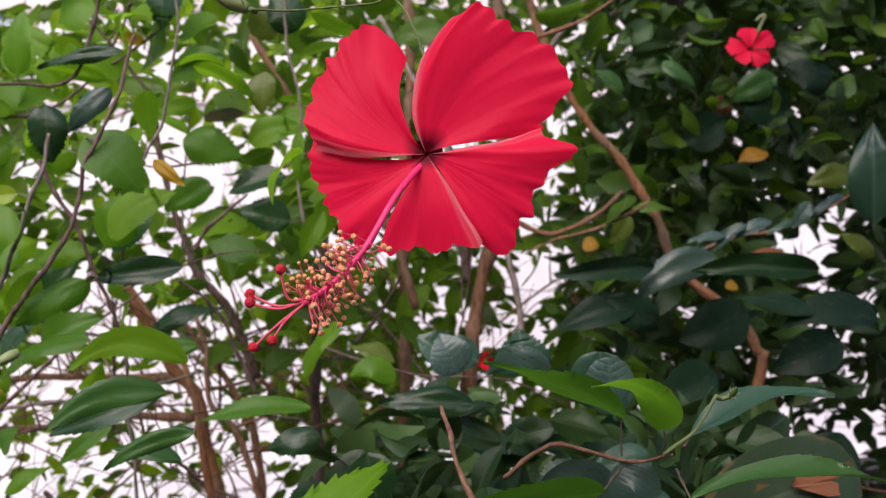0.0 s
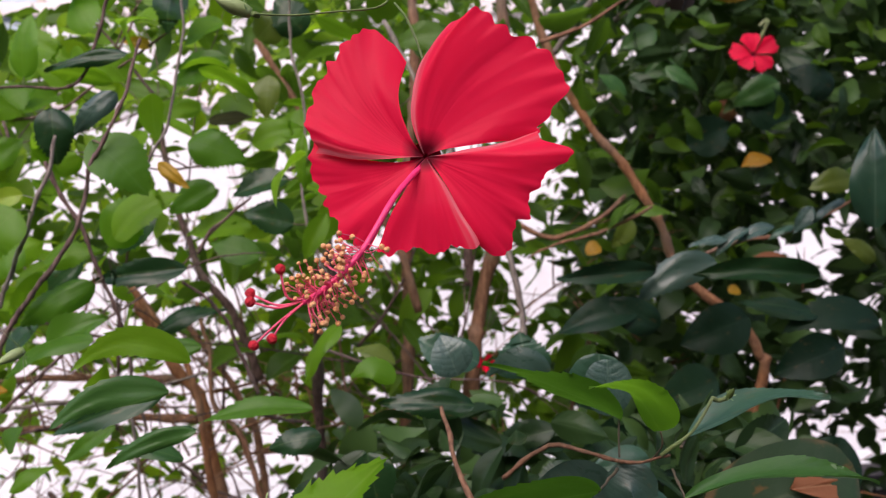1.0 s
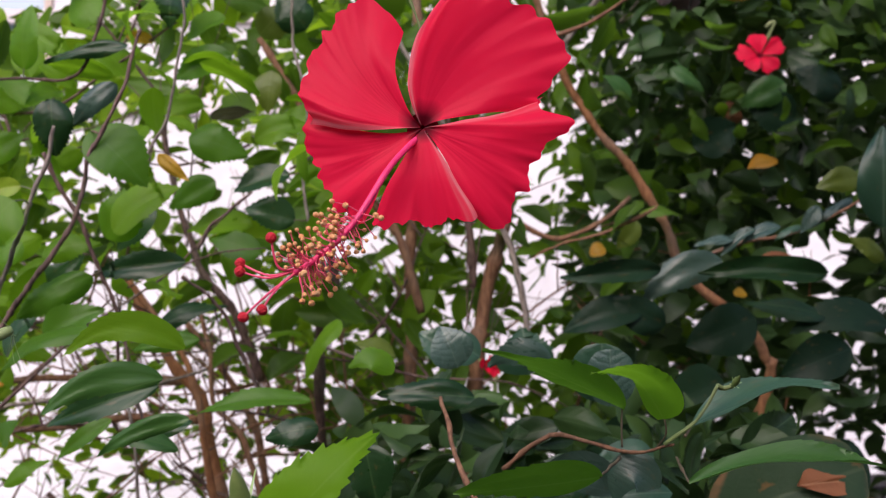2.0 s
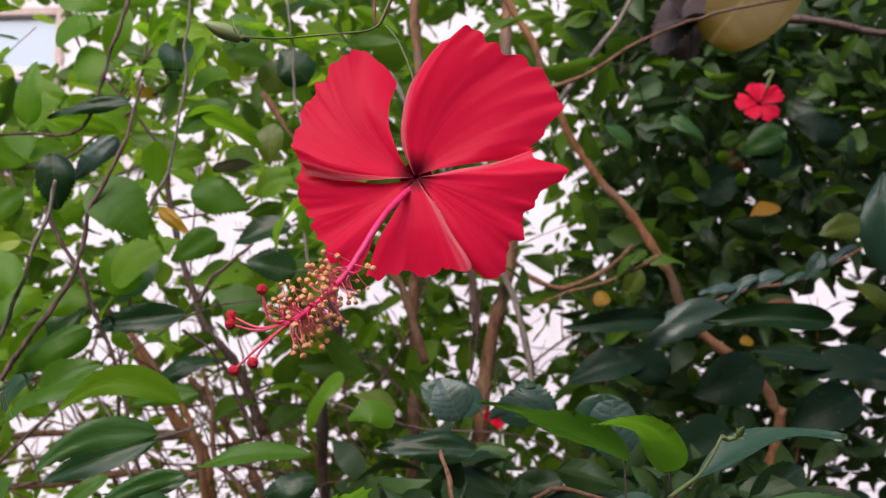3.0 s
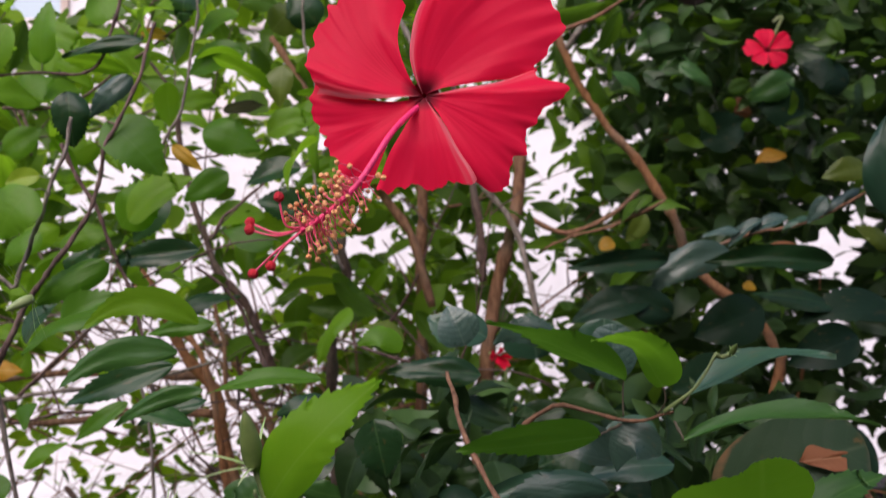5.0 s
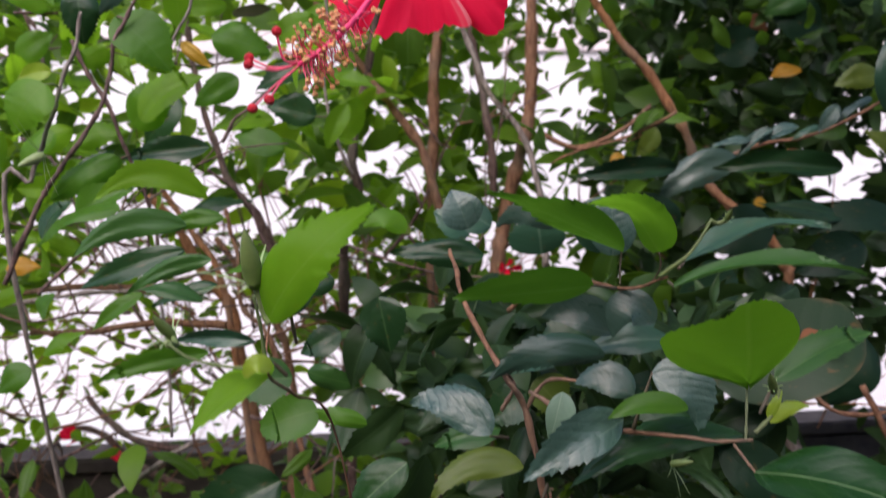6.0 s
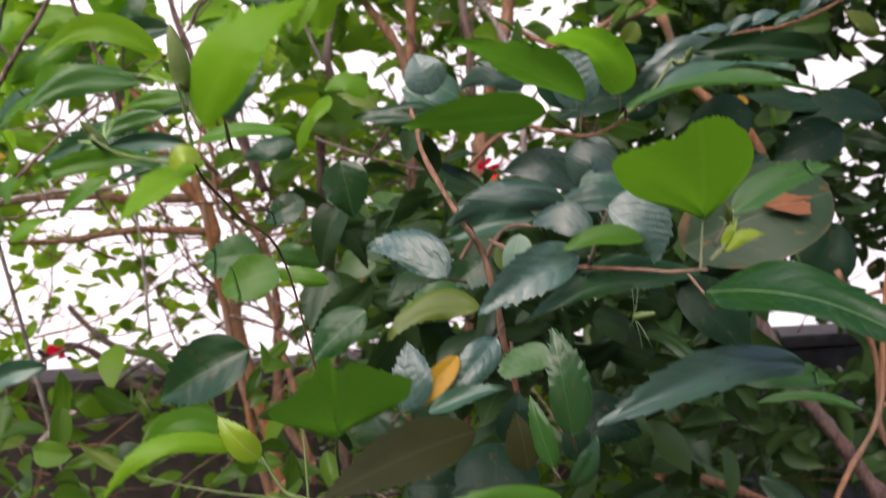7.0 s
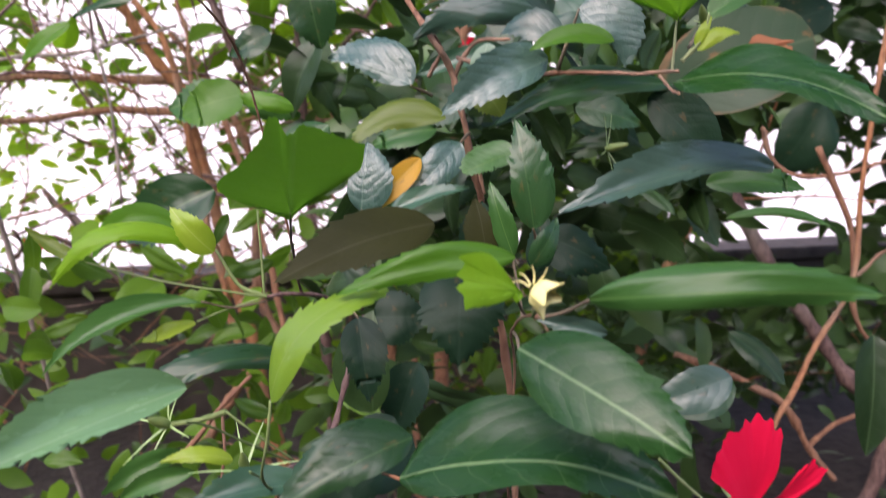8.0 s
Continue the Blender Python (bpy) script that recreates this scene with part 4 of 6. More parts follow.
stem(front, 'brown', [(-0.0865, 0.4860, 1.1105), (-0.0850, 0.4810, 1.0823), (-0.0876, 0.4768, 1.0590)], 0.0010, 0.0009)
stem(front, 'green', [(-0.0648, 0.4190, 1.1309), (-0.0472, 0.4171, 1.1179), (-0.0315, 0.4248, 1.1023)], 0.0007, 0.0005)
stem(front, 'green', [(-0.0345, 0.4248, 1.1023), (-0.0564, 0.3703, 1.1413), (-0.0599, 0.3424, 1.1562)], 0.0006, 0.0005, 'bud_stalk')
stem(front, 'green', [(-0.0359, 0.4219, 1.0867), (-0.0329, 0.3667, 1.1183), (-0.0329, 0.3391, 1.1343)], 0.0006, 0.0005, 'bud_stalk')
stem(front, 'green', [(0.1386, 0.3348, 1.1452), (0.1468, 0.3335, 1.1372), (0.1574, 0.3321, 1.1280)], 0.0008, 0.0006)
stem(front, 'green', [(-0.0921, 0.4176, 1.6318), (-0.0757, 0.4200, 1.6317), (-0.0509, 0.4233, 1.6345), (-0.0302, 0.4283, 1.6383), (-0.0237, 0.4369, 1.6516), (-0.0204, 0.4539, 1.6773)], 0.0005, 0.0005, 'bud_stalk')
stem(front, 'green', [(-0.0230, 0.4282, 1.6407), (-0.0153, 0.4199, 1.6273), (-0.0068, 0.4132, 1.6022), (-0.0028, 0.4092, 1.5706), (-0.0002, 0.4072, 1.5545)], 0.0006, 0.0005, 'flower_stalk')
stem(front, 'brown', [(-0.0230, 0.5116, 1.6988), (-0.0300, 0.5134, 1.6835), (-0.0364, 0.5146, 1.6723), (-0.0375, 0.5121, 1.6921)], 0.0013, 0.0009)

# leaves on the low sprays
leaf(front, 'grass', (-0.0203, 0.3805, 1.2392), (-0.0101, 0.3409, 1.2832), 0.0659, 0, 'bitten', stalk=False, face=(0.018, -0.741, -0.671))
leaf(front, 'fresh', (-0.0783, 0.4146, 1.2212), (-0.1382, 0.3899, 1.2042), 0.0126, 15, 'ovate', stalk=False, mid=(-0.1049, 0.4047, 1.2260))
leaf(front, 'grass', (-0.0882, 0.4388, 1.2233), (-0.1322, 0.4249, 1.2091), 0.0136, -10, 'ovate', stalk=False, mid=(-0.1093, 0.4338, 1.2314))
leaf(front, 'lime', (-0.0660, 0.4139, 1.2159), (-0.0862, 0.4125, 1.2386), 0.0153, -10, 'ovate', stalk=False, mid=(-0.0737, 0.4102, 1.2242))
leaf(front, 'olive', (-0.1231, 0.3972, 1.2146), (-0.1498, 0.3945, 1.2312), 0.0070, 20, 'narrow', stalk=False, mid=(-0.1380, 0.3979, 1.2204))
leaf(front, 'mid', (-0.0692, 0.3997, 1.1938), (-0.1376, 0.3730, 1.1668), 0.0133, 20, 'narrow', stalk=False, mid=(-0.1035, 0.3876, 1.1872))
leaf(front, 'lime', (-0.0734, 0.4028, 1.1831), (-0.0978, 0.3958, 1.1755), 0.0088, 25, 'broad', stalk=False, mid=(-0.0828, 0.3967, 1.1788))
leaf(front, 'sheened', (-0.0569, 0.3354, 1.1735), (-0.1108, 0.2617, 1.1660), 0.0229, -10, 'narrow', stalk=False, mid=(-0.0880, 0.3039, 1.1721))
leaf(front, 'dark', (-0.0241, 0.3959, 1.1665), (-0.0942, 0.3567, 1.1556), 0.0162, 20, 'ovate', stalk=False, mid=(-0.0566, 0.3755, 1.1707))
leaf(front, 'glossy_lime', (-0.0152, 0.3068, 1.1789), (0.0279, 0.3154, 1.2212), 0.0174, -28, 'broad', stalk=False, mid=(-0.0006, 0.3017, 1.2054))
leaf(front, 'grass', (0.0772, 0.3185, 1.2323), (0.0101, 0.3046, 1.2201), 0.0135, -5, 'ovate', stalk=False, mid=(0.0448, 0.3122, 1.2294))
leaf(front, 'fresh', (0.0763, 0.2722, 1.2290), (0.0560, 0.2629, 1.2365), 0.0182, 0, 'jagged', stalk=False, face=(0.457, -0.875, 0.159))
leaf(front, 'mid', (0.1016, 0.2889, 1.2230), (0.1963, 0.2720, 1.2298), 0.0159, 5, 'apex', stalk=False, mid=(0.1479, 0.2791, 1.2302))
leaf(front, 'glossy', (0.0783, 0.3076, 1.1997), (0.1329, 0.2641, 1.1767), 0.0341, 0, 'apex', stalk=False, mid=(0.1102, 0.2864, 1.1905))
leaf(front, 'glossy', (0.0318, 0.3307, 1.1364), (0.1407, 0.3084, 1.1395), 0.0428, -30, 'apex', stalk=False, mid=(0.0825, 0.3190, 1.1496))
leaf(front, 'olive', (0.0668, 0.3349, 1.1548), (0.1250, 0.3247, 1.1476), 0.0134, 10, 'ovate', stalk=False, mid=(0.0948, 0.3304, 1.1545))
leaf(front, 'umber', (0.0433, 0.4091, 1.2316), (-0.0281, 0.3732, 1.2107), 0.0284, 10, 'ovate', stalk=False, mid=(0.0101, 0.3920, 1.2255))
leaf(front, 'sky_sheen', (0.0048, 0.4390, 1.2334), (0.0070, 0.4505, 1.2689), 0.0235, 0, 'ovate', stalk=False, mid=(0.0080, 0.4439, 1.2488))
stem(front, 'petiole', [(-0.0023, 0.4474, 1.2245), (0.0048, 0.4390, 1.2334)], 0.0011, 0.0006, 'leaf_stalk')
leaf(front, 'sky_sheen', (0.0557, 0.4665, 1.2672), (0.0275, 0.4505, 1.2377), 0.0199, -10, 'ovate', stalk=False, mid=(0.0437, 0.4587, 1.2535))
stem(front, 'petiole', [(0.0604, 0.4878, 1.2717), (0.0557, 0.4665, 1.2672)], 0.0010, 0.0006, 'leaf_stalk')
leaf(front, 'teal', (0.0189, 0.4392, 1.2326), (0.0603, 0.4426, 1.2462), 0.0117, -20, 'ovate', stalk=False, mid=(0.0399, 0.4409, 1.2398))
leaf(front, 'yellow', (0.0346, 0.4552, 1.2594), (0.0054, 0.4408, 1.2308), 0.0133, -15, 'smooth', stalk=False, mid=(0.0203, 0.4480, 1.2453))
leaf(front, 'mid', (0.0830, 0.4363, 1.2650), (0.0568, 0.4289, 1.2553), 0.0171, 15, 'broad', stalk=False, mid=(0.0702, 0.4352, 1.2605))
stem(front, 'petiole', [(0.0894, 0.4467, 1.2658), (0.0830, 0.4363, 1.2650)], 0.0009, 0.0006, 'leaf_stalk')
leaf(front, 'dark', (0.0916, 0.4097, 1.2292), (0.0823, 0.4190, 1.2822), 0.0218, 0, 'ovate', stalk=False, mid=(0.0895, 0.4143, 1.2548))
stem(front, 'petiole', [(0.0952, 0.4180, 1.2181), (0.0916, 0.4097, 1.2292)], 0.0010, 0.0006, 'leaf_stalk')
leaf(front, 'umber', (0.0684, 0.3871, 1.2195), (0.0631, 0.3918, 1.2463), 0.0166, 15, 'ovate', stalk=False, mid=(0.0652, 0.3896, 1.2336))
leaf(front, 'mid', (0.0804, 0.3875, 1.2203), (0.0693, 0.3934, 1.2540), 0.0114, -20, 'ovate', stalk=False, mid=(0.0743, 0.3905, 1.2374))
stem(front, 'petiole', [(0.0835, 0.3868, 1.2157), (0.0804, 0.3875, 1.2203)], 0.0008, 0.0006, 'leaf_stalk')
leaf(front, 'dark', (0.0871, 0.3672, 1.2191), (0.0989, 0.3761, 1.2393), 0.0114, 25, 'ovate', stalk=False, mid=(0.0933, 0.3691, 1.2288))
leaf(front, 'slate', (0.2140, 0.4377, 1.2565), (0.0995, 0.3913, 1.2390), 0.0240, 18, 'ovate', stalk=False, mid=(0.1583, 0.4155, 1.2527))
leaf(front, 'mid', (0.1859, 0.4557, 1.2468), (0.2397, 0.4564, 1.2439), 0.0185, -10, 'ovate', stalk=False, mid=(0.2128, 0.4561, 1.2459))
leaf(front, 'glossy', (0.1582, 0.4186, 1.2986), (0.2354, 0.3615, 1.2822), 0.0332, -18, 'apex', stalk=False, mid=(0.1922, 0.3884, 1.2956))
leaf(front, 'mid', (0.2086, 0.4926, 1.2229), (0.2719, 0.4930, 1.2172), 0.0084, -30, 'narrow', stalk=False, mid=(0.2394, 0.4936, 1.2248))
leaf(front, 'grass', (0.1368, 0.4678, 1.3206), (0.0919, 0.4611, 1.3170), 0.0143, 15, 'smooth', stalk=False, mid=(0.1167, 0.4678, 1.3229))
leaf(front, 'dark', (0.1773, 0.5053, 1.2980), (0.0713, 0.4685, 1.2763), 0.0228, 15, 'ovate', stalk=False, mid=(0.1240, 0.4932, 1.2938))
leaf(front, 'shade', (0.1643, 0.5040, 1.2922), (0.2042, 0.4974, 1.2507), 0.0318, 10, 'smooth', stalk=False, mid=(0.1855, 0.5013, 1.2747))
leaf(front, 'teal', (-0.0134, 0.3668, 1.1163), (-0.0654, 0.3448, 1.1136), 0.0162, 22, 'ovate', stalk=False, mid=(-0.0408, 0.3563, 1.1182))
leaf(front, 'mid', (-0.0846, 0.4150, 1.1107), (-0.1253, 0.4006, 1.0922), 0.0122, -20, 'narrow', stalk=False, mid=(-0.1085, 0.4131, 1.1035))
leaf(front, 'mid', (-0.0715, 0.3853, 1.1135), (-0.1083, 0.3820, 1.1000), 0.0109, -10, 'narrow', stalk=False, mid=(-0.0892, 0.3841, 1.1094))
leaf(front, 'lime', (-0.0375, 0.3305, 1.1439), (-0.0627, 0.3157, 1.1496), 0.0078, 20, 'ovate', stalk=False, mid=(-0.0501, 0.3211, 1.1496))
leaf(front, 'deep', (0.0061, 0.4682, 1.1129), (0.0058, 0.4785, 1.1705), 0.0325, 0, 'smooth', stalk=False, mid=(0.0011, 0.4733, 1.1417))
leaf(front, 'dark', (0.0357, 0.3528, 1.1454), (-0.0203, 0.3272, 1.1232), 0.0265, 10, 'ovate', stalk=False, mid=(0.0099, 0.3410, 1.1398))
leaf(front, 'slate', (0.2123, 0.4765, 1.1330), (0.1637, 0.4723, 1.1157), 0.0260, 0, 'smooth', stalk=False, mid=(0.1880, 0.4744, 1.1243))
leaf(front, 'slate', (0.1240, 0.3821, 1.1845), (0.0902, 0.3826, 1.1914), 0.0099, -20, 'ovate', stalk=False, mid=(0.1071, 0.3825, 1.1888))
leaf(front, 'grass', (-0.0957, 0.5997, 1.2923), (-0.1369, 0.5962, 1.2781), 0.0328, 0, 'broad', stalk=False, mid=(-0.1163, 0.5979, 1.2846))
leaf(front, 'grass', (-0.0598, 0.5987, 1.2820), (-0.1046, 0.5988, 1.2885), 0.0133, -10, 'ovate', stalk=False, mid=(-0.0793, 0.5993, 1.2878))

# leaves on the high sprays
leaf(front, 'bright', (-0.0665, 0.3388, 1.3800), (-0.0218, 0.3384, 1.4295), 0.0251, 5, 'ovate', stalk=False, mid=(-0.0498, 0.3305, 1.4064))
leaf(front, 'sky_sheen', (-0.0594, 0.3492, 1.3825), (-0.0418, 0.3469, 1.4088), 0.0115, 10, 'ovate', stalk=False, mid=(-0.0513, 0.3480, 1.3952))
stem(front, 'petiole', [(-0.0572, 0.3517, 1.3698), (-0.0594, 0.3492, 1.3825)], 0.0008, 0.0006, 'leaf_stalk')
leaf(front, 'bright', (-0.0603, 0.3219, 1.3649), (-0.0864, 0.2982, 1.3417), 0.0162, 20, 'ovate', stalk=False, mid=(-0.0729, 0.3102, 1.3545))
stem(front, 'petiole', [(-0.0560, 0.3265, 1.3593), (-0.0603, 0.3219, 1.3649)], 0.0009, 0.0006, 'leaf_stalk')
leaf(front, 'lime', (-0.0577, 0.3094, 1.3646), (-0.0673, 0.3060, 1.3622), 0.0077, 0, 'broad', stalk=False, mid=(-0.0615, 0.3064, 1.3669))
leaf(front, 'teal', (-0.0711, 0.3363, 1.3723), (-0.1099, 0.3450, 1.3708), 0.0076, -30, 'ovate', stalk=False, mid=(-0.0898, 0.3408, 1.3740))
leaf(front, 'grass', (-0.0905, 0.3355, 1.3674), (-0.1334, 0.3235, 1.3562), 0.0092, -25, 'ovate', stalk=False, mid=(-0.1108, 0.3297, 1.3656))
leaf(front, 'grass', (0.1178, 0.5845, 1.4064), (0.0243, 0.5628, 1.4423), 0.0537, -97, 'ovate', stalk=False, mid=(0.0839, 0.5765, 1.4338))
leaf(front, 'light', (0.1337, 0.5350, 1.4067), (0.0852, 0.5094, 1.4337), 0.0328, -95, 'broad', stalk=False, mid=(0.1234, 0.5236, 1.4300))
leaf(front, 'grass', (0.0821, 0.4524, 1.3895), (0.0075, 0.4395, 1.3812), 0.0242, -60, 'ovate', stalk=False, mid=(0.0459, 0.4463, 1.3932))
stem(front, 'petiole', [(0.1066, 0.5331, 1.3839), (0.0821, 0.4524, 1.3895)], 0.0011, 0.0006, 'leaf_stalk')
leaf(front, 'teal', (0.1517, 0.5453, 1.3991), (0.2502, 0.5597, 1.4251), 0.0214, -42, 'sliver', stalk=False, mid=(0.2017, 0.5579, 1.4200))
stem(front, 'petiole', [(0.1459, 0.5350, 1.3963), (0.1517, 0.5453, 1.3991)], 0.0010, 0.0006, 'leaf_stalk')
leaf(front, 'mid', (0.1213, 0.4338, 1.3905), (0.2207, 0.4375, 1.3985), 0.0158, -42, 'sliver', stalk=False, mid=(0.1681, 0.4357, 1.3997))
stem(front, 'petiole', [(0.1326, 0.5042, 1.3900), (0.1213, 0.4338, 1.3905)], 0.0009, 0.0006, 'leaf_stalk')
leaf(front, 'light', (0.1711, 0.4732, 1.3339), (0.1540, 0.4166, 1.3840), 0.0773, 0, 'notched', stalk=False, face=(0.022, -0.666, -0.746))
leaf(front, 'mid', (0.1896, 0.4838, 1.3345), (0.2505, 0.4971, 1.3619), 0.0210, -20, 'ovate', stalk=False, mid=(0.2181, 0.4904, 1.3484))
stem(front, 'petiole', [(0.1774, 0.4727, 1.3171), (0.1896, 0.4838, 1.3345)], 0.0010, 0.0006, 'leaf_stalk')
leaf(front, 'lime', (0.1784, 0.4576, 1.3154), (0.2000, 0.4587, 1.3246), 0.0080, 0, 'ovate', stalk=False, mid=(0.1883, 0.4583, 1.3231))
leaf(front, 'lime', (0.1775, 0.4577, 1.3176), (0.1852, 0.4586, 1.3330), 0.0056, 0, 'ovate', stalk=False, mid=(0.1805, 0.4581, 1.3253))
leaf(front, 'sky_sheen', (0.1195, 0.4816, 1.3378), (0.1437, 0.4712, 1.3076), 0.0290, 0, 'ovate', stalk=False, mid=(0.1378, 0.4769, 1.3309))
stem(front, 'petiole', [(0.1091, 0.4799, 1.3060), (0.1195, 0.4816, 1.3378)], 0.0012, 0.0006, 'leaf_stalk')
leaf(front, 'slate', (0.1124, 0.5007, 1.3225), (0.0779, 0.5098, 1.3272), 0.0212, 0, 'ovate', stalk=False, mid=(0.0961, 0.5055, 1.3301))
leaf(front, 'sky_sheen', (0.0272, 0.4969, 1.2983), (-0.0225, 0.5158, 1.3132), 0.0262, 0, 'ovate', stalk=False, mid=(0.0090, 0.5068, 1.3125))
stem(front, 'petiole', [(0.0385, 0.5170, 1.2928), (0.0272, 0.4969, 1.2983)], 0.0011, 0.0006, 'leaf_stalk')
leaf(front, 'sky_sheen', (0.1032, 0.4800, 1.3116), (0.0459, 0.4567, 1.2818), 0.0261, -12, 'ovate', stalk=False, mid=(0.0740, 0.4685, 1.3019))
leaf(front, 'pale', (0.0710, 0.5093, 1.3220), (0.0634, 0.5078, 1.2904), 0.0179, 0, 'smooth', stalk=False, mid=(0.0699, 0.5087, 1.3082))
leaf(front, 'slate', (0.1008, 0.5411, 1.3402), (0.0262, 0.5280, 1.3251), 0.0217, -15, 'ovate', stalk=False, mid=(0.0644, 0.5401, 1.3439))
leaf(front, 'slate', (0.1373, 0.5632, 1.3593), (0.1091, 0.5619, 1.3499), 0.0264, 0, 'smooth', stalk=False, mid=(0.1223, 0.5631, 1.3687))
leaf(front, 'slate', (0.1168, 0.6021, 1.3475), (0.0644, 0.6008, 1.3597), 0.0282, -10, 'smooth', stalk=False, mid=(0.0926, 0.6019, 1.3636))
leaf(front, 'glossy', (-0.0245, 0.5241, 1.2741), (-0.0620, 0.5214, 1.2384), 0.0272, 10, 'ovate', stalk=False, mid=(-0.0399, 0.5230, 1.2598))
leaf(front, 'olive', (0.0472, 0.4967, 1.2793), (-0.0075, 0.4842, 1.2622), 0.0195, 10, 'ovate', stalk=False, mid=(0.0195, 0.4958, 1.2801))
leaf(front, 'teal', (-0.2001, 0.4672, 1.2523), (-0.2466, 0.4648, 1.2319), 0.0130, -20, 'ovate', stalk=False, mid=(-0.2238, 0.4662, 1.2481))
leaf(front, 'sky_sheen', (0.0111, 0.7018, 1.4235), (-0.0034, 0.7026, 1.4562), 0.0356, 0, 'smooth', stalk=False)
leaf(front, 'light', (-0.0398, 0.6799, 1.4202), (-0.0739, 0.6789, 1.4248), 0.0209, 10, 'ovate', stalk=False, mid=(-0.0557, 0.6798, 1.4316))
leaf(front, 'slate', (0.0829, 0.6842, 1.4246), (0.0329, 0.6825, 1.4246), 0.0227, -20, 'ovate', stalk=False, mid=(0.0556, 0.6838, 1.4360))
leaf(front, 'fresh', (-0.1752, 0.5962, 1.4446), (-0.2486, 0.5735, 1.4408), 0.0206, -20, 'ovate', stalk=False, mid=(-0.2017, 0.5859, 1.4603))
leaf(front, 'mid', (-0.1893, 0.5948, 1.4244), (-0.2622, 0.5714, 1.4019), 0.0206, -20, 'ovate', stalk=False, mid=(-0.2254, 0.5835, 1.4231))
leaf(front, 'mid', (-0.1648, 0.5747, 1.4005), (-0.2232, 0.5717, 1.3765), 0.0133, -20, 'ovate', stalk=False, mid=(-0.1901, 0.5736, 1.3951))
leaf(front, 'sky_sheen', (0.1181, 0.6224, 1.4031), (0.1175, 0.6224, 1.4431), 0.0351, 0, 'round', stalk=False)
leaf(front, 'light', (-0.1313, 0.4795, 1.6941), (-0.0504, 0.4648, 1.6650), 0.0255, -12, 'ovate', stalk=False, mid=(-0.0936, 0.4721, 1.6794))

# the blotched round leaf and its withered patch
leaf(right, 'blotch', (0.2235, 0.7436, 1.2920), (0.3442, 0.7297, 1.3409), 0.0853, 0, 'round', stalk=False, mid=(0.2867, 0.7369, 1.3209))
leaf(right, 'brown', (0.2844, 0.7198, 1.3269), (0.3229, 0.7169, 1.3322), 0.0259, 0, 'bitten', stalk=False)

# leaves further back in it

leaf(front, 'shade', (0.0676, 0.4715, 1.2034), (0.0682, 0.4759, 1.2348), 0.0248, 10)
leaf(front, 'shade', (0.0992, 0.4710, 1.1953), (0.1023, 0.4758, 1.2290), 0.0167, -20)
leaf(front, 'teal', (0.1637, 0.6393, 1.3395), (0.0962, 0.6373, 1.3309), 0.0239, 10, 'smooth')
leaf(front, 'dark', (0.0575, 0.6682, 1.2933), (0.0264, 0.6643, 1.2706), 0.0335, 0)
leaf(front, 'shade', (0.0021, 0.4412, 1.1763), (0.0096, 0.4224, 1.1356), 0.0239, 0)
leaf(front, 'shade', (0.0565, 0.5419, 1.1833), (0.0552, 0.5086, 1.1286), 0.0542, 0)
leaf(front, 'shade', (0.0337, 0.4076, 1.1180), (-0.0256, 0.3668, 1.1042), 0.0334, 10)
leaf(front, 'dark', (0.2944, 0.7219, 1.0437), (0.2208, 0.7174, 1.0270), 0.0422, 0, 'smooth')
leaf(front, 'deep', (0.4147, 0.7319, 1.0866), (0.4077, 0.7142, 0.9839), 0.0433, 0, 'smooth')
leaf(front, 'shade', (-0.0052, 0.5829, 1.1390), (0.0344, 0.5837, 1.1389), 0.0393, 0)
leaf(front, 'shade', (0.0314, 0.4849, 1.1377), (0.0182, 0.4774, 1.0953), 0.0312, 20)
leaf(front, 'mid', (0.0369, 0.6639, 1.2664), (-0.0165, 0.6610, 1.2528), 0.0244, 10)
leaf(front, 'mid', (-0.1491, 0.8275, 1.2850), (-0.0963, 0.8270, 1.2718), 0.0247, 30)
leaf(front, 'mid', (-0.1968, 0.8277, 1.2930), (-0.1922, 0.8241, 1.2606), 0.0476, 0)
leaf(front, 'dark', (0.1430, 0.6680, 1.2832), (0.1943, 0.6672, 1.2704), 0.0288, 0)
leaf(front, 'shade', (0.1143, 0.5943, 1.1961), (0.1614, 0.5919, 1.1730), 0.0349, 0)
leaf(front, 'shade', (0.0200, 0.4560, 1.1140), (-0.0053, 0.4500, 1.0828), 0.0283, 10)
opening_bud(front, (0.0793, 0.2598, 1.2333), (0.762, -0.491, -0.423), 0.0076, BUD_YELLOW, [
    ((0.0756, 0.2621, 1.2351), (0.0729, 0.2620, 1.2350)),
    ((0.0769, 0.2614, 1.2369), (0.0750, 0.2615, 1.2380)),
    ((0.0796, 0.2596, 1.2380), (0.0788, 0.2591, 1.2407)),
    ((0.0823, 0.2586, 1.2376), (0.0833, 0.2571, 1.2407)),
    ((0.0853, 0.2561, 1.2347), (0.0881, 0.2525, 1.2371))])
bud(front, (-0.0986, 0.4295, 1.1195), (-0.0065, -0.0073, 0.0054), 0.0137, BUD_SKIN, 1.8, 0.4, 0.85)
bud(front, (-0.0458, 0.3806, 1.1157), (0.0008, -0.0062, 0.0109), 0.0152, BUD_SKIN, 1.6, 0.3, 0.7)
bud(front, (0.1564, 0.6030, 1.2554), (0.0116, -0.0074, 0.0034), 0.0172, BUD_SKIN, 1.8, 0.3)

leaf(front, 'dark', (-0.1423, 0.6839, 1.2173), (-0.2179, 0.6816, 1.1750), 0.0531, 0)
leaf(front, 'mid', (-0.1523, 0.7734, 1.2871), (-0.2060, 0.7716, 1.2802), 0.0446, 0)
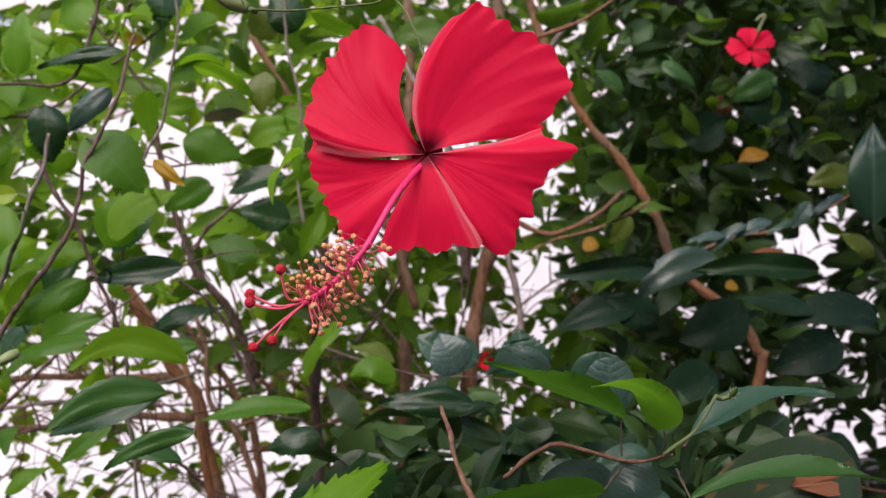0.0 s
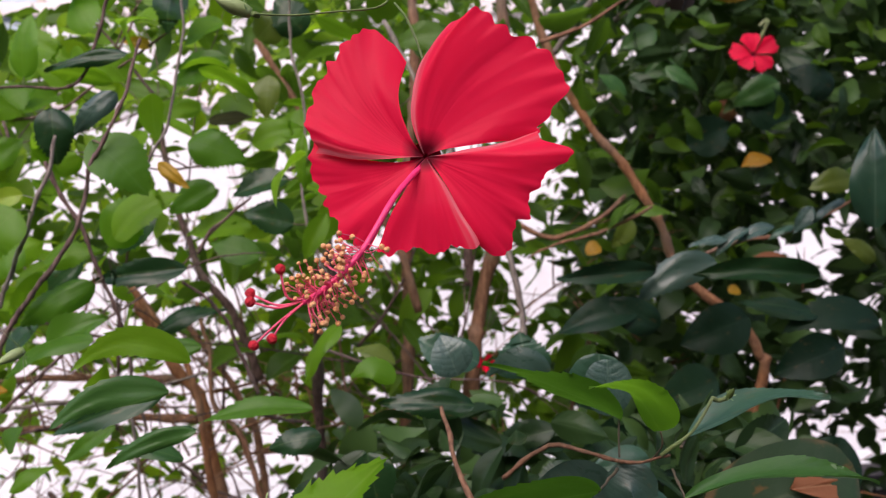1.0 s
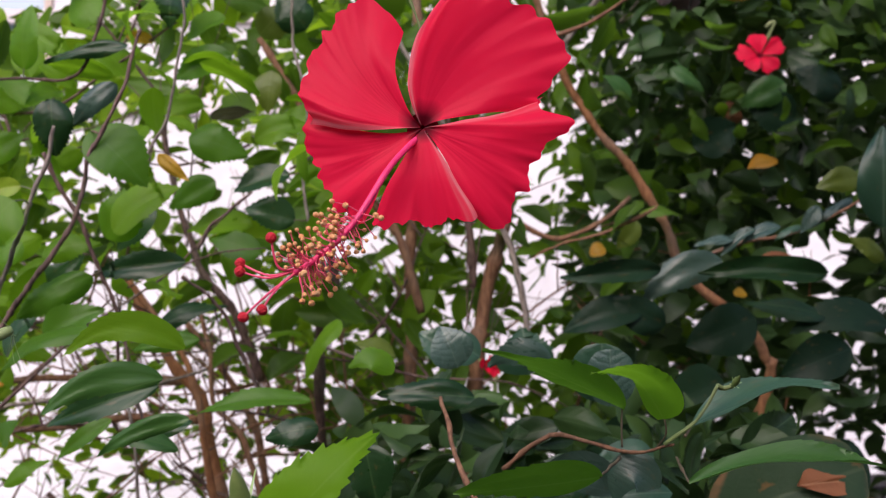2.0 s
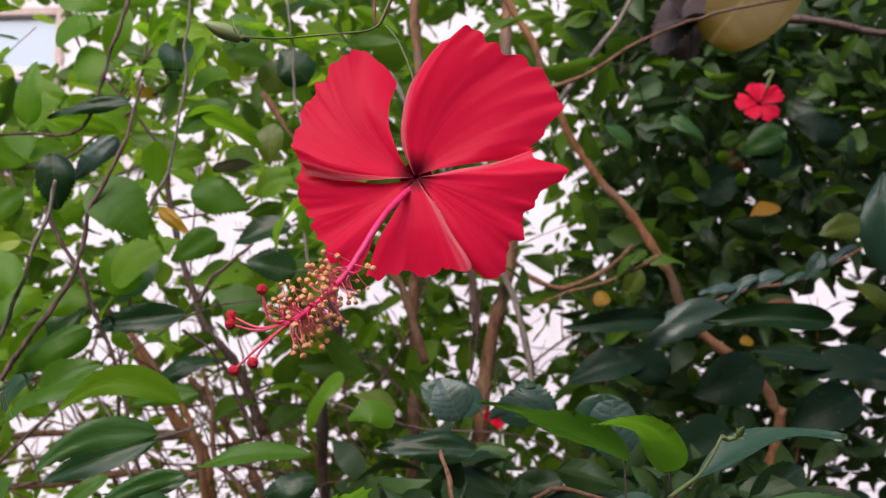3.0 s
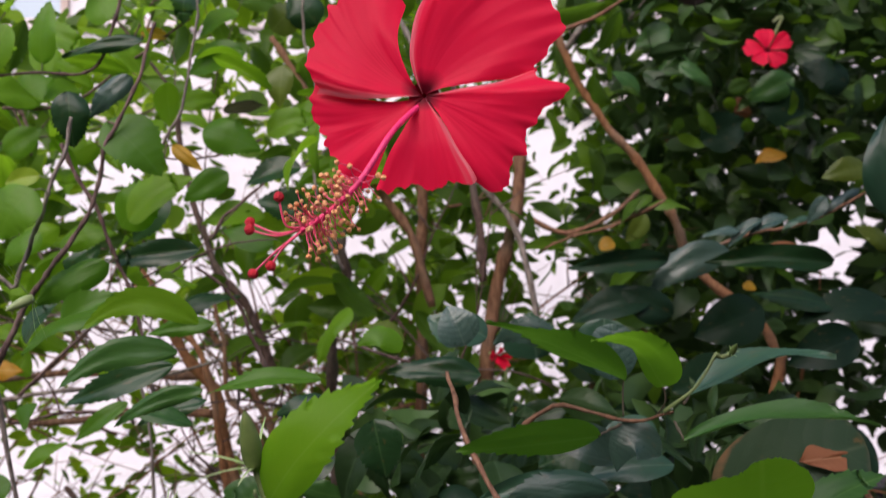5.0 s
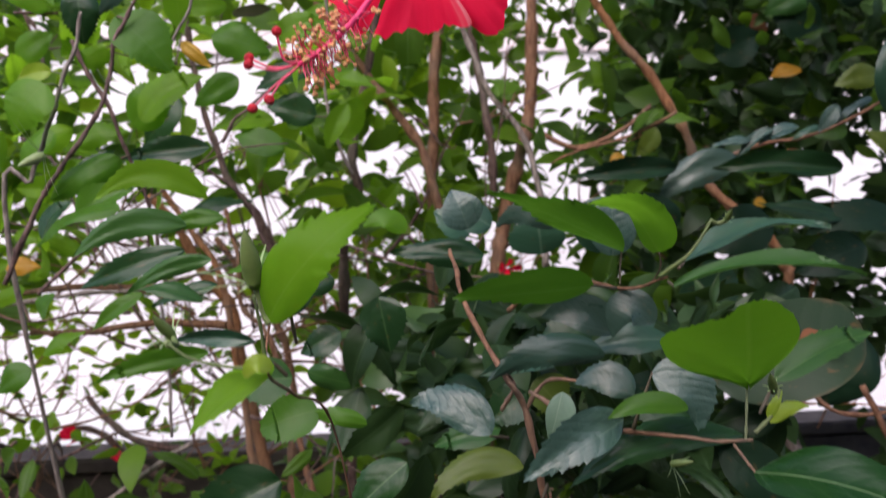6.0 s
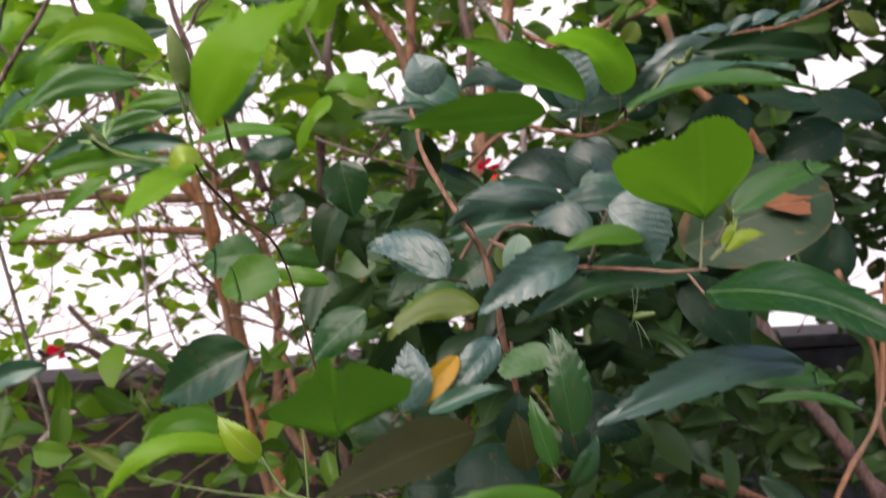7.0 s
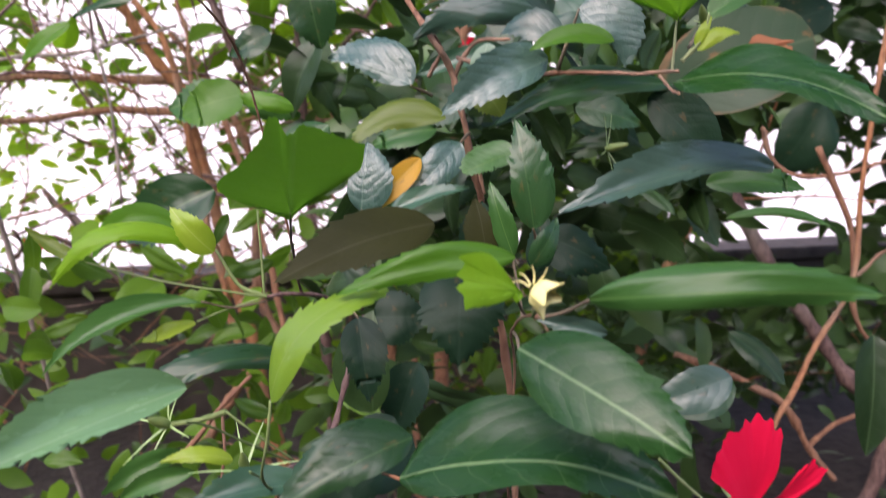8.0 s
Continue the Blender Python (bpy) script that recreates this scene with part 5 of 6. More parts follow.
leaf(front, 'teal', (0.1632, 0.6915, 1.3551), (0.1150, 0.6900, 1.3500), 0.0365, 0, 'smooth')
leaf(front, 'teal', (0.0905, 0.6657, 1.3243), (0.0195, 0.6634, 1.3091), 0.0195, 0, 'smooth')
leaf(front, 'teal', (0.0304, 0.7745, 1.4267), (-0.0088, 0.7738, 1.4463), 0.0314, 0)
leaf(front, 'olive', (-0.0472, 0.8284, 1.4214), (-0.0883, 0.8276, 1.4369), 0.0267, 30)
leaf(front, 'dark', (0.0236, 0.6857, 1.4015), (-0.0521, 0.6835, 1.4036), 0.0253, 0)
leaf(front, 'dark', (-0.0589, 0.6595, 1.3697), (-0.0492, 0.6604, 1.3253), 0.0366, 0)
leaf(front, 'dark', (-0.0921, 0.6829, 1.3387), (-0.1257, 0.6817, 1.3216), 0.0253, 0)
leaf(front, 'dark', (-0.0934, 0.6583, 1.3824), (-0.1340, 0.6571, 1.3741), 0.0220, 0)
leaf(front, 'dark', (0.1106, 0.6901, 1.3420), (0.0681, 0.6889, 1.3291), 0.0405, 0)
leaf(front, 'olive', (0.0644, 0.6653, 1.3053), (0.0886, 0.6675, 1.2756), 0.0342, 0)
leaf(front, 'mid', (-0.1969, 0.6549, 1.3660), (-0.2515, 0.6533, 1.3765), 0.0192, 30)
bud(front, (-0.0711, 0.3370, 1.3947), (-0.0018, -0.0075, 0.0194), 0.0254, BUD_SKIN, 1.3, 0.32)
bud(front, (-0.1095, 0.3475, 1.3724), (-0.0044, -0.0080, 0.0081), 0.0149, BUD_SKIN, 0.9, 0.3)
bud(front, (0.1880, 0.4811, 1.3294), (-0.0045, -0.0083, 0.0085), 0.0156, BUD_SKIN, 0.45, 0.3)
bud(front, (0.1761, 0.5370, 1.4264), (0.0010, -0.0078, 0.0057), 0.0118, BUD_SKIN, 0.45, 0.3)
leaf(front, 'teal', (0.1120, 0.6368, 1.4047), (0.1129, 0.6272, 1.4458), 0.0427, 0, 'round')
leaf(front, 'teal', (0.0100, 0.8615, 1.4207), (-0.0268, 0.8570, 1.4438), 0.0373, 0)
leaf(front, 'teal', (0.0850, 0.9016, 1.3997), (0.0772, 0.8936, 1.4478), 0.0594, 0)
bud(front, (-0.0973, 0.4343, 1.6372), (-0.0162, -0.0090, 0.0049), 0.0192, BUD_PALE, 0.7, 0.4)

# the thin-stemmed shrub
stem(left, 'grey', [(-0.2057, 0.7982, -0.0300), (-0.4137, 1.1000, 0.4900), (-0.4812, 0.8925, 1.3926), (-0.4560, 0.8823, 1.4786), (-0.4466, 0.8798, 1.5001), (-0.4333, 0.8713, 1.5303), (-0.4180, 0.8630, 1.5585), (-0.4075, 0.8603, 1.5825), (-0.3934, 0.8562, 1.6172), (-0.3862, 0.8526, 1.6480)], 0.0030, 0.0018)
stem(left, 'dark', [(-0.4815, 0.8755, 1.3670), (-0.4448, 0.8671, 1.4409), (-0.4299, 0.8644, 1.4652), (-0.4174, 0.8622, 1.4850), (-0.3969, 0.8595, 1.5103), (-0.3786, 0.8565, 1.5373), (-0.3637, 0.8533, 1.5654), (-0.3556, 0.8506, 1.5886), (-0.3508, 0.8474, 1.6152), (-0.3391, 0.8498, 1.6382), (-0.3179, 0.8502, 1.6792), (-0.3133, 0.8561, 1.7132), (-0.3073, 0.8623, 1.7455)], 0.0030, 0.0016)
stem(left, 'dark', [(-0.4097, 0.8852, 1.6248), (-0.3973, 0.8893, 1.5939), (-0.3790, 0.8935, 1.5635), (-0.3666, 0.8982, 1.5285), (-0.3598, 0.9007, 1.5099), (-0.3479, 0.9045, 1.4819), (-0.3384, 0.9083, 1.4528), (-0.3307, 0.9129, 1.4179), (-0.3299, 0.9165, 1.3888), (-0.3165, 0.9227, 1.3423)], 0.0024, 0.0016)
stem(left, 'grey', [(-0.3317, 0.9300, 1.6028), (-0.3122, 0.9251, 1.6450), (-0.2985, 0.9226, 1.6679), (-0.2920, 0.9196, 1.6933), (-0.2867, 0.9159, 1.7236), (-0.2815, 0.9130, 1.7478), (-0.2769, 0.9099, 1.7732), (-0.2783, 0.9062, 1.8023), (-0.2736, 0.9025, 1.8325), (-0.2730, 0.8965, 1.8810)], 0.0017, 0.0012)
stem(left, 'dark', [(-0.3419, 0.9227, 1.9007), (-0.3512, 0.9272, 1.8632), (-0.3605, 0.9310, 1.8308), (-0.3696, 0.9336, 1.8084), (-0.3815, 0.9382, 1.7697), (-0.3946, 0.9424, 1.7336), (-0.4200, 0.9440, 1.7163), (-0.4641, 0.9428, 1.7181), (-0.5146, 0.9422, 1.7136)], 0.0024, 0.0014)
stem(left, 'grey', [(-0.1468, 1.1085, 1.4988), (-0.1628, 1.1035, 1.5358), (-0.1758, 1.0983, 1.5750), (-0.1828, 1.0906, 1.6354), (-0.1763, 1.0827, 1.6991), (-0.1785, 1.0772, 1.7431), (-0.1915, 1.0712, 1.7880), (-0.1949, 1.0636, 1.8483), (-0.2005, 1.0555, 1.9122)], 0.0022, 0.0013)
stem(left, 'dark', [(-0.2288, 1.0732, 1.3635), (-0.2499, 1.0667, 1.4111), (-0.2718, 1.0603, 1.4588), (-0.2940, 1.0570, 1.4807), (-0.3224, 1.0538, 1.5013)], 0.0028, 0.0017)
stem(left, 'dark', [(-0.3001, 1.0501, 1.5349), (-0.2840, 1.0471, 1.5618), (-0.2654, 1.0455, 1.5779), (-0.2357, 1.0430, 1.6033)], 0.0024, 0.0015)
stem(left, 'orange', [(-0.2064, 1.4782, -0.0300), (-0.2752, 1.4282, 0.5887), (-0.3697, 1.3451, 1.2142), (-0.3924, 1.3342, 1.3411), (-0.4304, 1.3306, 1.4130), (-0.5047, 1.3279, 1.5217)], 0.0071, 0.0044)
stem(left, 'grey', [(-0.6368, 1.1550, 1.3256), (-0.5432, 1.1583, 1.3394), (-0.4421, 1.1620, 1.3458), (-0.3231, 1.1651, 1.3806)], 0.0035, 0.0019)
stem(left, 'grey', [(-0.3927, 1.1266, 1.1512), (-0.3976, 1.1132, 1.2898), (-0.4185, 1.1078, 1.3837), (-0.4665, 1.1064, 1.4454)], 0.0022, 0.0014)
stem(left, 'dark', [(-0.5941, 1.1026, 1.7135), (-0.5044, 1.1028, 1.7202), (-0.4295, 1.1027, 1.7719), (-0.3472, 1.1026, 1.8308)], 0.0022, 0.0014)
leaf(left, 'dark', (-0.4094, 0.8917, 1.6829), (-0.4056, 0.8989, 1.6235), 0.0394, -15)
leaf(left, 'slate', (-0.3417, 0.8916, 1.6986), (-0.3897, 0.8955, 1.6555), 0.0255, -22)
leaf(left, 'grass', (-0.3527, 0.8571, 1.6433), (-0.2973, 0.8651, 1.5892), 0.0568, -6)
leaf(left, 'light', (-0.4623, 0.9398, 1.7264), (-0.4529, 0.9317, 1.7962), 0.0441, -19)
leaf(left, 'dark', (-0.3471, 0.9395, 1.7519), (-0.4395, 0.9396, 1.7328), 0.0209, -4)
leaf(left, 'grass', (-0.2726, 1.0868, 1.7815), (-0.3467, 1.0873, 1.7519), 0.0467, -6)
leaf(left, 'dark', (-0.3400, 1.0834, 1.8758), (-0.3524, 1.0853, 1.8169), 0.0630, 23)
leaf(left, 'grass', (-0.3251, 1.0895, 1.6804), (-0.2507, 1.0907, 1.6541), 0.0498, 17)
leaf(left, 'light', (-0.3789, 0.9640, 1.5441), (-0.3319, 0.9580, 1.6009), 0.0518, 15)
leaf(left, 'dark', (-0.3715, 1.0916, 1.5988), (-0.4174, 1.0931, 1.5353), 0.0411, -16)
leaf(left, 'olive', (-0.2247, 1.1028, 1.7668), (-0.2300, 1.1037, 1.7106), 0.0372, 2)
leaf(left, 'umber', (-0.2993, 1.0889, 1.7053), (-0.2441, 1.0891, 1.7096), 0.0277, -13)
leaf(left, 'lime', (-0.4228, 0.8619, 1.5889), (-0.4599, 0.8620, 1.5811), 0.0211, -18)
leaf(left, 'dark', (-0.2743, 0.9162, 1.5149), (-0.3731, 0.9152, 1.5033), 0.0302, -12)
leaf(left, 'grass', (-0.3561, 0.8754, 1.4995), (-0.4369, 0.8799, 1.4566), 0.0327, -16)
leaf(left, 'grass', (-0.3381, 0.8298, 1.4472), (-0.4268, 0.8338, 1.4130), 0.0355, 34)
leaf(left, 'grass', (-0.1103, 0.7238, 1.3944), (-0.2065, 0.7214, 1.3867), 0.0227, 28)
leaf(left, 'grass', (-0.2579, 0.7914, 1.4014), (-0.3204, 0.7918, 1.3903), 0.0208, 17)
leaf(left, 'yellow', (-0.3006, 0.9013, 1.6261), (-0.2687, 0.9054, 1.5991), 0.0151, 17)
leaf(left, 'yellow', (-0.3777, 1.1019, 1.8055), (-0.4145, 1.1017, 1.8119), 0.0171, -17)
leaf(left, 'light', (-0.5028, 1.0828, 1.8692), (-0.4405, 1.0821, 1.8992), 0.0577, -11)
leaf(left, 'light', (-0.4795, 1.0842, 1.8312), (-0.4283, 1.0837, 1.8536), 0.0569, 7)
leaf(left, 'light', (-0.5803, 1.1029, 1.7231), (-0.5292, 1.1025, 1.7529), 0.0501, 13)
leaf(left, 'light', (-0.5062, 1.0986, 1.9539), (-0.4446, 1.0995, 1.9219), 0.0615, 20)
leaf(left, 'fresh', (-0.4145, 1.0994, 1.9295), (-0.3777, 1.0984, 1.9760), 0.0531, 21)
leaf(left, 'grass', (-0.2962, 1.1047, 1.6259), (-0.3542, 1.1050, 1.5895), 0.0390, -23)
leaf(left, 'dark', (-0.2018, 1.1056, 1.6333), (-0.2745, 1.1055, 1.6114), 0.0402, 6)
leaf(left, 'fresh', (-0.2463, 1.1058, 1.6777), (-0.1804, 1.1058, 1.6998), 0.0408, 10)
leaf(left, 'light', (-0.4706, 0.9624, 1.5377), (-0.5161, 0.9661, 1.5020), 0.0347, 0)
leaf(left, 'dark', (-0.3754, 1.1070, 1.4366), (-0.2811, 1.1069, 1.4702), 0.0332, -18)
leaf(left, 'grass', (-0.2373, 1.1049, 1.5322), (-0.3028, 1.1051, 1.5535), 0.0396, -1)
leaf(left, 'dark', (-0.1940, 1.1052, 1.5751), (-0.2596, 1.1054, 1.5896), 0.0432, -23)
leaf(left, 'fresh', (-0.4101, 1.1026, 1.7601), (-0.4562, 1.1017, 1.8059), 0.0535, 24)
leaf(left, 'light', (-0.2863, 1.1060, 1.8372), (-0.3381, 1.1061, 1.8067), 0.0522, 20)
leaf(left, 'grass', (-0.2499, 1.1056, 1.9067), (-0.2944, 1.1058, 1.8681), 0.0576, 3)
leaf(left, 'dark', (-0.1899, 1.1534, 1.8357), (-0.2280, 1.1470, 1.8820), 0.0520, -11)
leaf(left, 'olive', (-0.2519, 1.1528, 1.8279), (-0.2127, 1.1491, 1.8665), 0.0462, 23)
leaf(left, 'fresh', (-0.4998, 0.9337, 1.7697), (-0.5191, 0.9401, 1.7127), 0.0419, 4)
leaf(left, 'dark', (-0.5071, 1.0938, 1.4907), (-0.4571, 1.0929, 1.5318), 0.0337, 21)
leaf(left, 'light', (-0.5838, 1.0890, 1.6533), (-0.5336, 1.0884, 1.6823), 0.0421, 19)
leaf(left, 'grass', (-0.3903, 0.8459, 1.4372), (-0.3312, 0.8463, 1.4681), 0.0377, 0)
leaf(left, 'fresh', (-0.3598, 0.9381, 1.5488), (-0.2897, 0.9395, 1.5986), 0.0489, -5)
leaf(left, 'fresh', (-0.4361, 0.9365, 1.5242), (-0.3727, 0.9380, 1.5365), 0.0315, 6)
leaf(left, 'light', (-0.4197, 0.8419, 1.5724), (-0.4549, 0.8415, 1.5222), 0.0566, -4)
leaf(left, 'dark', (-0.2386, 0.7318, 1.4054), (-0.3348, 0.7299, 1.3726), 0.0246, -9)
leaf(left, 'grass', (-0.2392, 0.8506, 1.4371), (-0.3056, 0.8493, 1.4273), 0.0204, -11)
leaf(left, 'dark', (-0.2101, 0.7361, 1.3748), (-0.2686, 0.7350, 1.3548), 0.0171, 18)
leaf(left, 'grass', (-0.4301, 0.8518, 1.3354), (-0.4158, 0.8506, 1.3597), 0.0315, -26)
leaf(left, 'dark', (-0.4739, 0.9389, 1.4150), (-0.4387, 0.9379, 1.4591), 0.0383, -25)
leaf(left, 'yellow', (-0.5151, 0.9394, 1.3832), (-0.4760, 0.9407, 1.3842), 0.0224, 7)
leaf(left, 'light', (-0.4292, 0.8549, 1.2961), (-0.3867, 0.8549, 1.3210), 0.0193, -12)
leaf(left, 'grass', (-0.3249, 0.8543, 1.3595), (-0.3811, 0.8552, 1.3210), 0.0188, 2)
leaf(left, 'grass', (-0.4421, 0.8555, 1.2810), (-0.4786, 0.8558, 1.2553), 0.0313, -2)
bud(left, (-0.2290, 0.4700, 1.4630), (-0.0086, -0.0078, -0.0060), 0.0158, BUD_PALE, 2, 0.34)

# the broad-leaved shrub
stem(right, 'orange', [(0.3430, 1.6980, -0.0300), (0.4062, 1.7432, 0.7027), (0.5514, 1.5729, 1.2809), (0.5506, 1.5516, 1.3692), (0.5067, 1.5377, 1.4327), (0.4134, 1.5214, 1.5157), (0.3862, 1.5115, 1.5816), (0.3485, 1.5031, 1.6387), (0.3009, 1.4934, 1.7058), (0.2431, 1.4850, 1.7634), (0.1858, 1.4718, 1.8600), (0.1483, 1.4568, 1.9764), (0.0962, 1.4413, 2.0929), (0.0736, 1.4263, 2.2094)], 0.0103, 0.0054)
stem(right, 'brown', [(0.1369, 1.2211, 1.8414), (0.2063, 1.2194, 1.8698), (0.2882, 1.2154, 1.9181), (0.4023, 1.2142, 1.9502), (0.5652, 1.2147, 1.9780), (0.6628, 1.2156, 1.9899)], 0.0030, 0.0015)
stem(right, 'grey', [(0.1863, 1.4677, 1.8939), (0.2359, 1.4601, 1.9667), (0.2954, 1.4520, 2.0441), (0.3359, 1.4398, 2.1505)], 0.0054, 0.0036)
stem(right, 'brown', [(0.3263, 1.3177, 1.5104), (0.4204, 1.3146, 1.5516), (0.5139, 1.3144, 1.5725), (0.5820, 1.3123, 1.6016), (0.6673, 1.3080, 1.6515)], 0.0031, 0.0021)
stem(right, 'brown', [(0.3350, 1.4043, 1.6192), (0.2615, 1.4069, 1.5834), (0.1790, 1.4076, 1.5611), (0.1330, 1.4093, 1.5389)], 0.0028, 0.0017)
stem(right, 'dark', [(0.5584, 1.4596, 2.0340), (0.6558, 1.4631, 2.0243), (0.7723, 1.4689, 2.0000)], 0.0073, 0.0048)
leaf(right, 'sky_sheen', (0.4122, 1.2645, 1.5610), (0.3536, 1.2646, 1.5495), 0.0195, 25, 'ovate')
leaf(right, 'sky_sheen', (0.4417, 1.2634, 1.5752), (0.3924, 1.2672, 1.5354), 0.0211, 25, 'ovate')
leaf(right, 'sky_sheen', (0.4799, 1.2637, 1.5796), (0.4227, 1.2655, 1.5544), 0.0244, 25, 'ovate')
leaf(right, 'teal', (0.5043, 1.2543, 1.5785), (0.4670, 1.2558, 1.5597), 0.0145, 25, 'ovate')
leaf(right, 'sky_sheen', (0.5683, 1.2309, 1.6155), (0.5186, 1.2343, 1.5799), 0.0159, 25, 'ovate')
leaf(right, 'sky_sheen', (0.5222, 1.2312, 1.6050), (0.4963, 1.2353, 1.5675), 0.0222, 0, 'ovate')
leaf(right, 'olive', (0.5644, 1.1961, 1.6415), (0.5019, 1.1946, 1.6260), 0.0359, -17)
leaf(right, 'slate', (0.3771, 1.2075, 1.5267), (0.2665, 1.2124, 1.4680), 0.0479, -10, 'ovate', mid=(0.3251, 1.2082, 1.5119))
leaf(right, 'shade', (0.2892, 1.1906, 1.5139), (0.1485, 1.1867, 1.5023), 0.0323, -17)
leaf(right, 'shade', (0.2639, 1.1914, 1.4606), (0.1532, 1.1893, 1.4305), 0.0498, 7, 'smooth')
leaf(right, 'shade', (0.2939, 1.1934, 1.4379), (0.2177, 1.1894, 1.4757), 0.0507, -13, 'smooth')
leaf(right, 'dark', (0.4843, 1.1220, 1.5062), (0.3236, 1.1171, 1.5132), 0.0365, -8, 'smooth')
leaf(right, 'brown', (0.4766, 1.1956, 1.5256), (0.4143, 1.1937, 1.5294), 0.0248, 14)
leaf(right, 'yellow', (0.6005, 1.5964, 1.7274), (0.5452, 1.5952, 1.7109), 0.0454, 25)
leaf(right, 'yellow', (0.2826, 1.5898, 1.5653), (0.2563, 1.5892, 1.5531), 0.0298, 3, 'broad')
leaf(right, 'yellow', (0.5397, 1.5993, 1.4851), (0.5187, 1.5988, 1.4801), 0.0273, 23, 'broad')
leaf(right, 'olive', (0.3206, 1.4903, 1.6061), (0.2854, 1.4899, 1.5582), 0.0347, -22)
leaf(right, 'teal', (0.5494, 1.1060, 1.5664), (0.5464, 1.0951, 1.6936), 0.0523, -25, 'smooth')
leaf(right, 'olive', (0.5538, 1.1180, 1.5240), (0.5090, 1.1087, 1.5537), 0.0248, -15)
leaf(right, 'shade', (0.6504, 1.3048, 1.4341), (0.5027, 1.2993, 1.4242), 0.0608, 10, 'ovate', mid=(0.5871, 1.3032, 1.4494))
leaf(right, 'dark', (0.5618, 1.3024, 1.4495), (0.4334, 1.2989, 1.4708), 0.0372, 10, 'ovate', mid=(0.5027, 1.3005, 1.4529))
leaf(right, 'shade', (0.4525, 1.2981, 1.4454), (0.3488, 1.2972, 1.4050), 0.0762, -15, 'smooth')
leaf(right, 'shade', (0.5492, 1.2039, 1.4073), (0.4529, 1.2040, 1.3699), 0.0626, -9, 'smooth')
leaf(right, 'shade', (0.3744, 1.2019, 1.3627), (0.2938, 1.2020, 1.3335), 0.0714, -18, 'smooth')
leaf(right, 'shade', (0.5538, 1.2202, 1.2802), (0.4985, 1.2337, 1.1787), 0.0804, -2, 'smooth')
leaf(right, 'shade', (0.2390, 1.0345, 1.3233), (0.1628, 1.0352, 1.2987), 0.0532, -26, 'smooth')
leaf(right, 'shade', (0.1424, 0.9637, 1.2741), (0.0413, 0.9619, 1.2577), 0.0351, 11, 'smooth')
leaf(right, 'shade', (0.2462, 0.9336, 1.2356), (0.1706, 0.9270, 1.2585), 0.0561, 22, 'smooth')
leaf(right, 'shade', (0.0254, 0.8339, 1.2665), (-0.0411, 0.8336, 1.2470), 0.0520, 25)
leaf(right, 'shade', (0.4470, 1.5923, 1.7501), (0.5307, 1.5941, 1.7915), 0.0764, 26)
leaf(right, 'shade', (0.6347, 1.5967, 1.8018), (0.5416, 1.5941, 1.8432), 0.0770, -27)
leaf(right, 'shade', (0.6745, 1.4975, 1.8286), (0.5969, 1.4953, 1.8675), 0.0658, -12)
leaf(right, 'brown', (0.5604, 1.7944, 1.8567), (0.6071, 1.7957, 1.8452), 0.0573, 26)
leaf(right, 'mid', (0.3336, 1.5889, 1.8433), (0.2821, 1.5872, 1.8850), 0.0391, 15)
leaf(right, 'mid', (0.4070, 1.5903, 1.8952), (0.4689, 1.5922, 1.8536), 0.0379, -5)
leaf(right, 'ochre', (0.5217, 1.3009, 2.0746), (0.4013, 1.3135, 1.9463), 0.1447, 0, 'round')
leaf(right, 'husk', (0.3797, 1.3006, 2.0115), (0.3215, 1.3103, 1.9205), 0.0743, 25, 'broad')
leaf(right, 'husk', (0.3305, 1.2780, 2.0028), (0.3756, 1.3338, 1.9234), 0.0676, -33, 'broad')
leaf(right, 'husk', (0.3784, 1.2726, 1.9645), (0.3108, 1.2395, 1.9439), 0.0700, 48, 'broad')
leaf(right, 'husk', (0.3664, 1.3907, 2.0099), (0.4278, 1.4532, 1.9728), 0.0781, 38, 'broad')
leaf(right, 'mid', (0.4089, 1.6633, 1.9873), (0.3422, 1.6657, 1.9544), 0.0504, -17)
leaf(right, 'mid', (0.4633, 1.6726, 1.9216), (0.3745, 1.6745, 1.8887), 0.0482, -3)
leaf(right, 'mid', (0.6131, 1.5826, 1.8649), (0.5294, 1.5856, 1.8237), 0.0562, -20)

# low stems by the wall
stem(right, 'orange', [(0.3884, 0.8962, 0.9206), (0.4547, 0.9498, 1.0180), (0.4939, 0.9567, 1.0921), (0.5000, 0.9642, 1.2265), (0.5137, 0.9693, 1.3713), (0.5195, 0.9799, 1.4880)], 0.0035, 0.0024)
stem(right, 'brown', [(0.5182, 1.1377, 1.2287), (0.5700, 1.1382, 1.1112), (0.5819, 1.1342, 0.9955), (0.6460, 1.1329, 0.9355)], 0.0042, 0.0029)
stem(right, 'dark', [(0.4929, 1.4635, -0.0300), (0.6572, 1.4135, 0.3181), (0.7816, 1.4241, 0.6839), (0.7128, 1.4433, 0.8066), (0.6254, 1.4627, 0.9366), (0.5413, 1.4828, 1.0810), (0.5038, 1.5032, 1.2288)], 0.0145, 0.0109)
stem(right, 'brown', [(0.3554, 1.1848, 0.9332), (0.5026, 1.1859, 0.8680), (0.5548, 1.1837, 0.7937), (0.5942, 1.1821, 0.7435)], 0.0066, 0.0041)
stem(right, 'brown', [(0.5548, 1.1837, 0.7937), (0.5858, 1.1861, 0.8226), (0.6214, 1.1880, 0.8391)], 0.0041, 0.0025)
stem(right, 'brown', [(0.4451, 1.1363, 1.2500), (0.4656, 1.1365, 1.2019), (0.5174, 1.1376, 1.1876), (0.6193, 1.1410, 1.2077)], 0.0036, 0.0023)
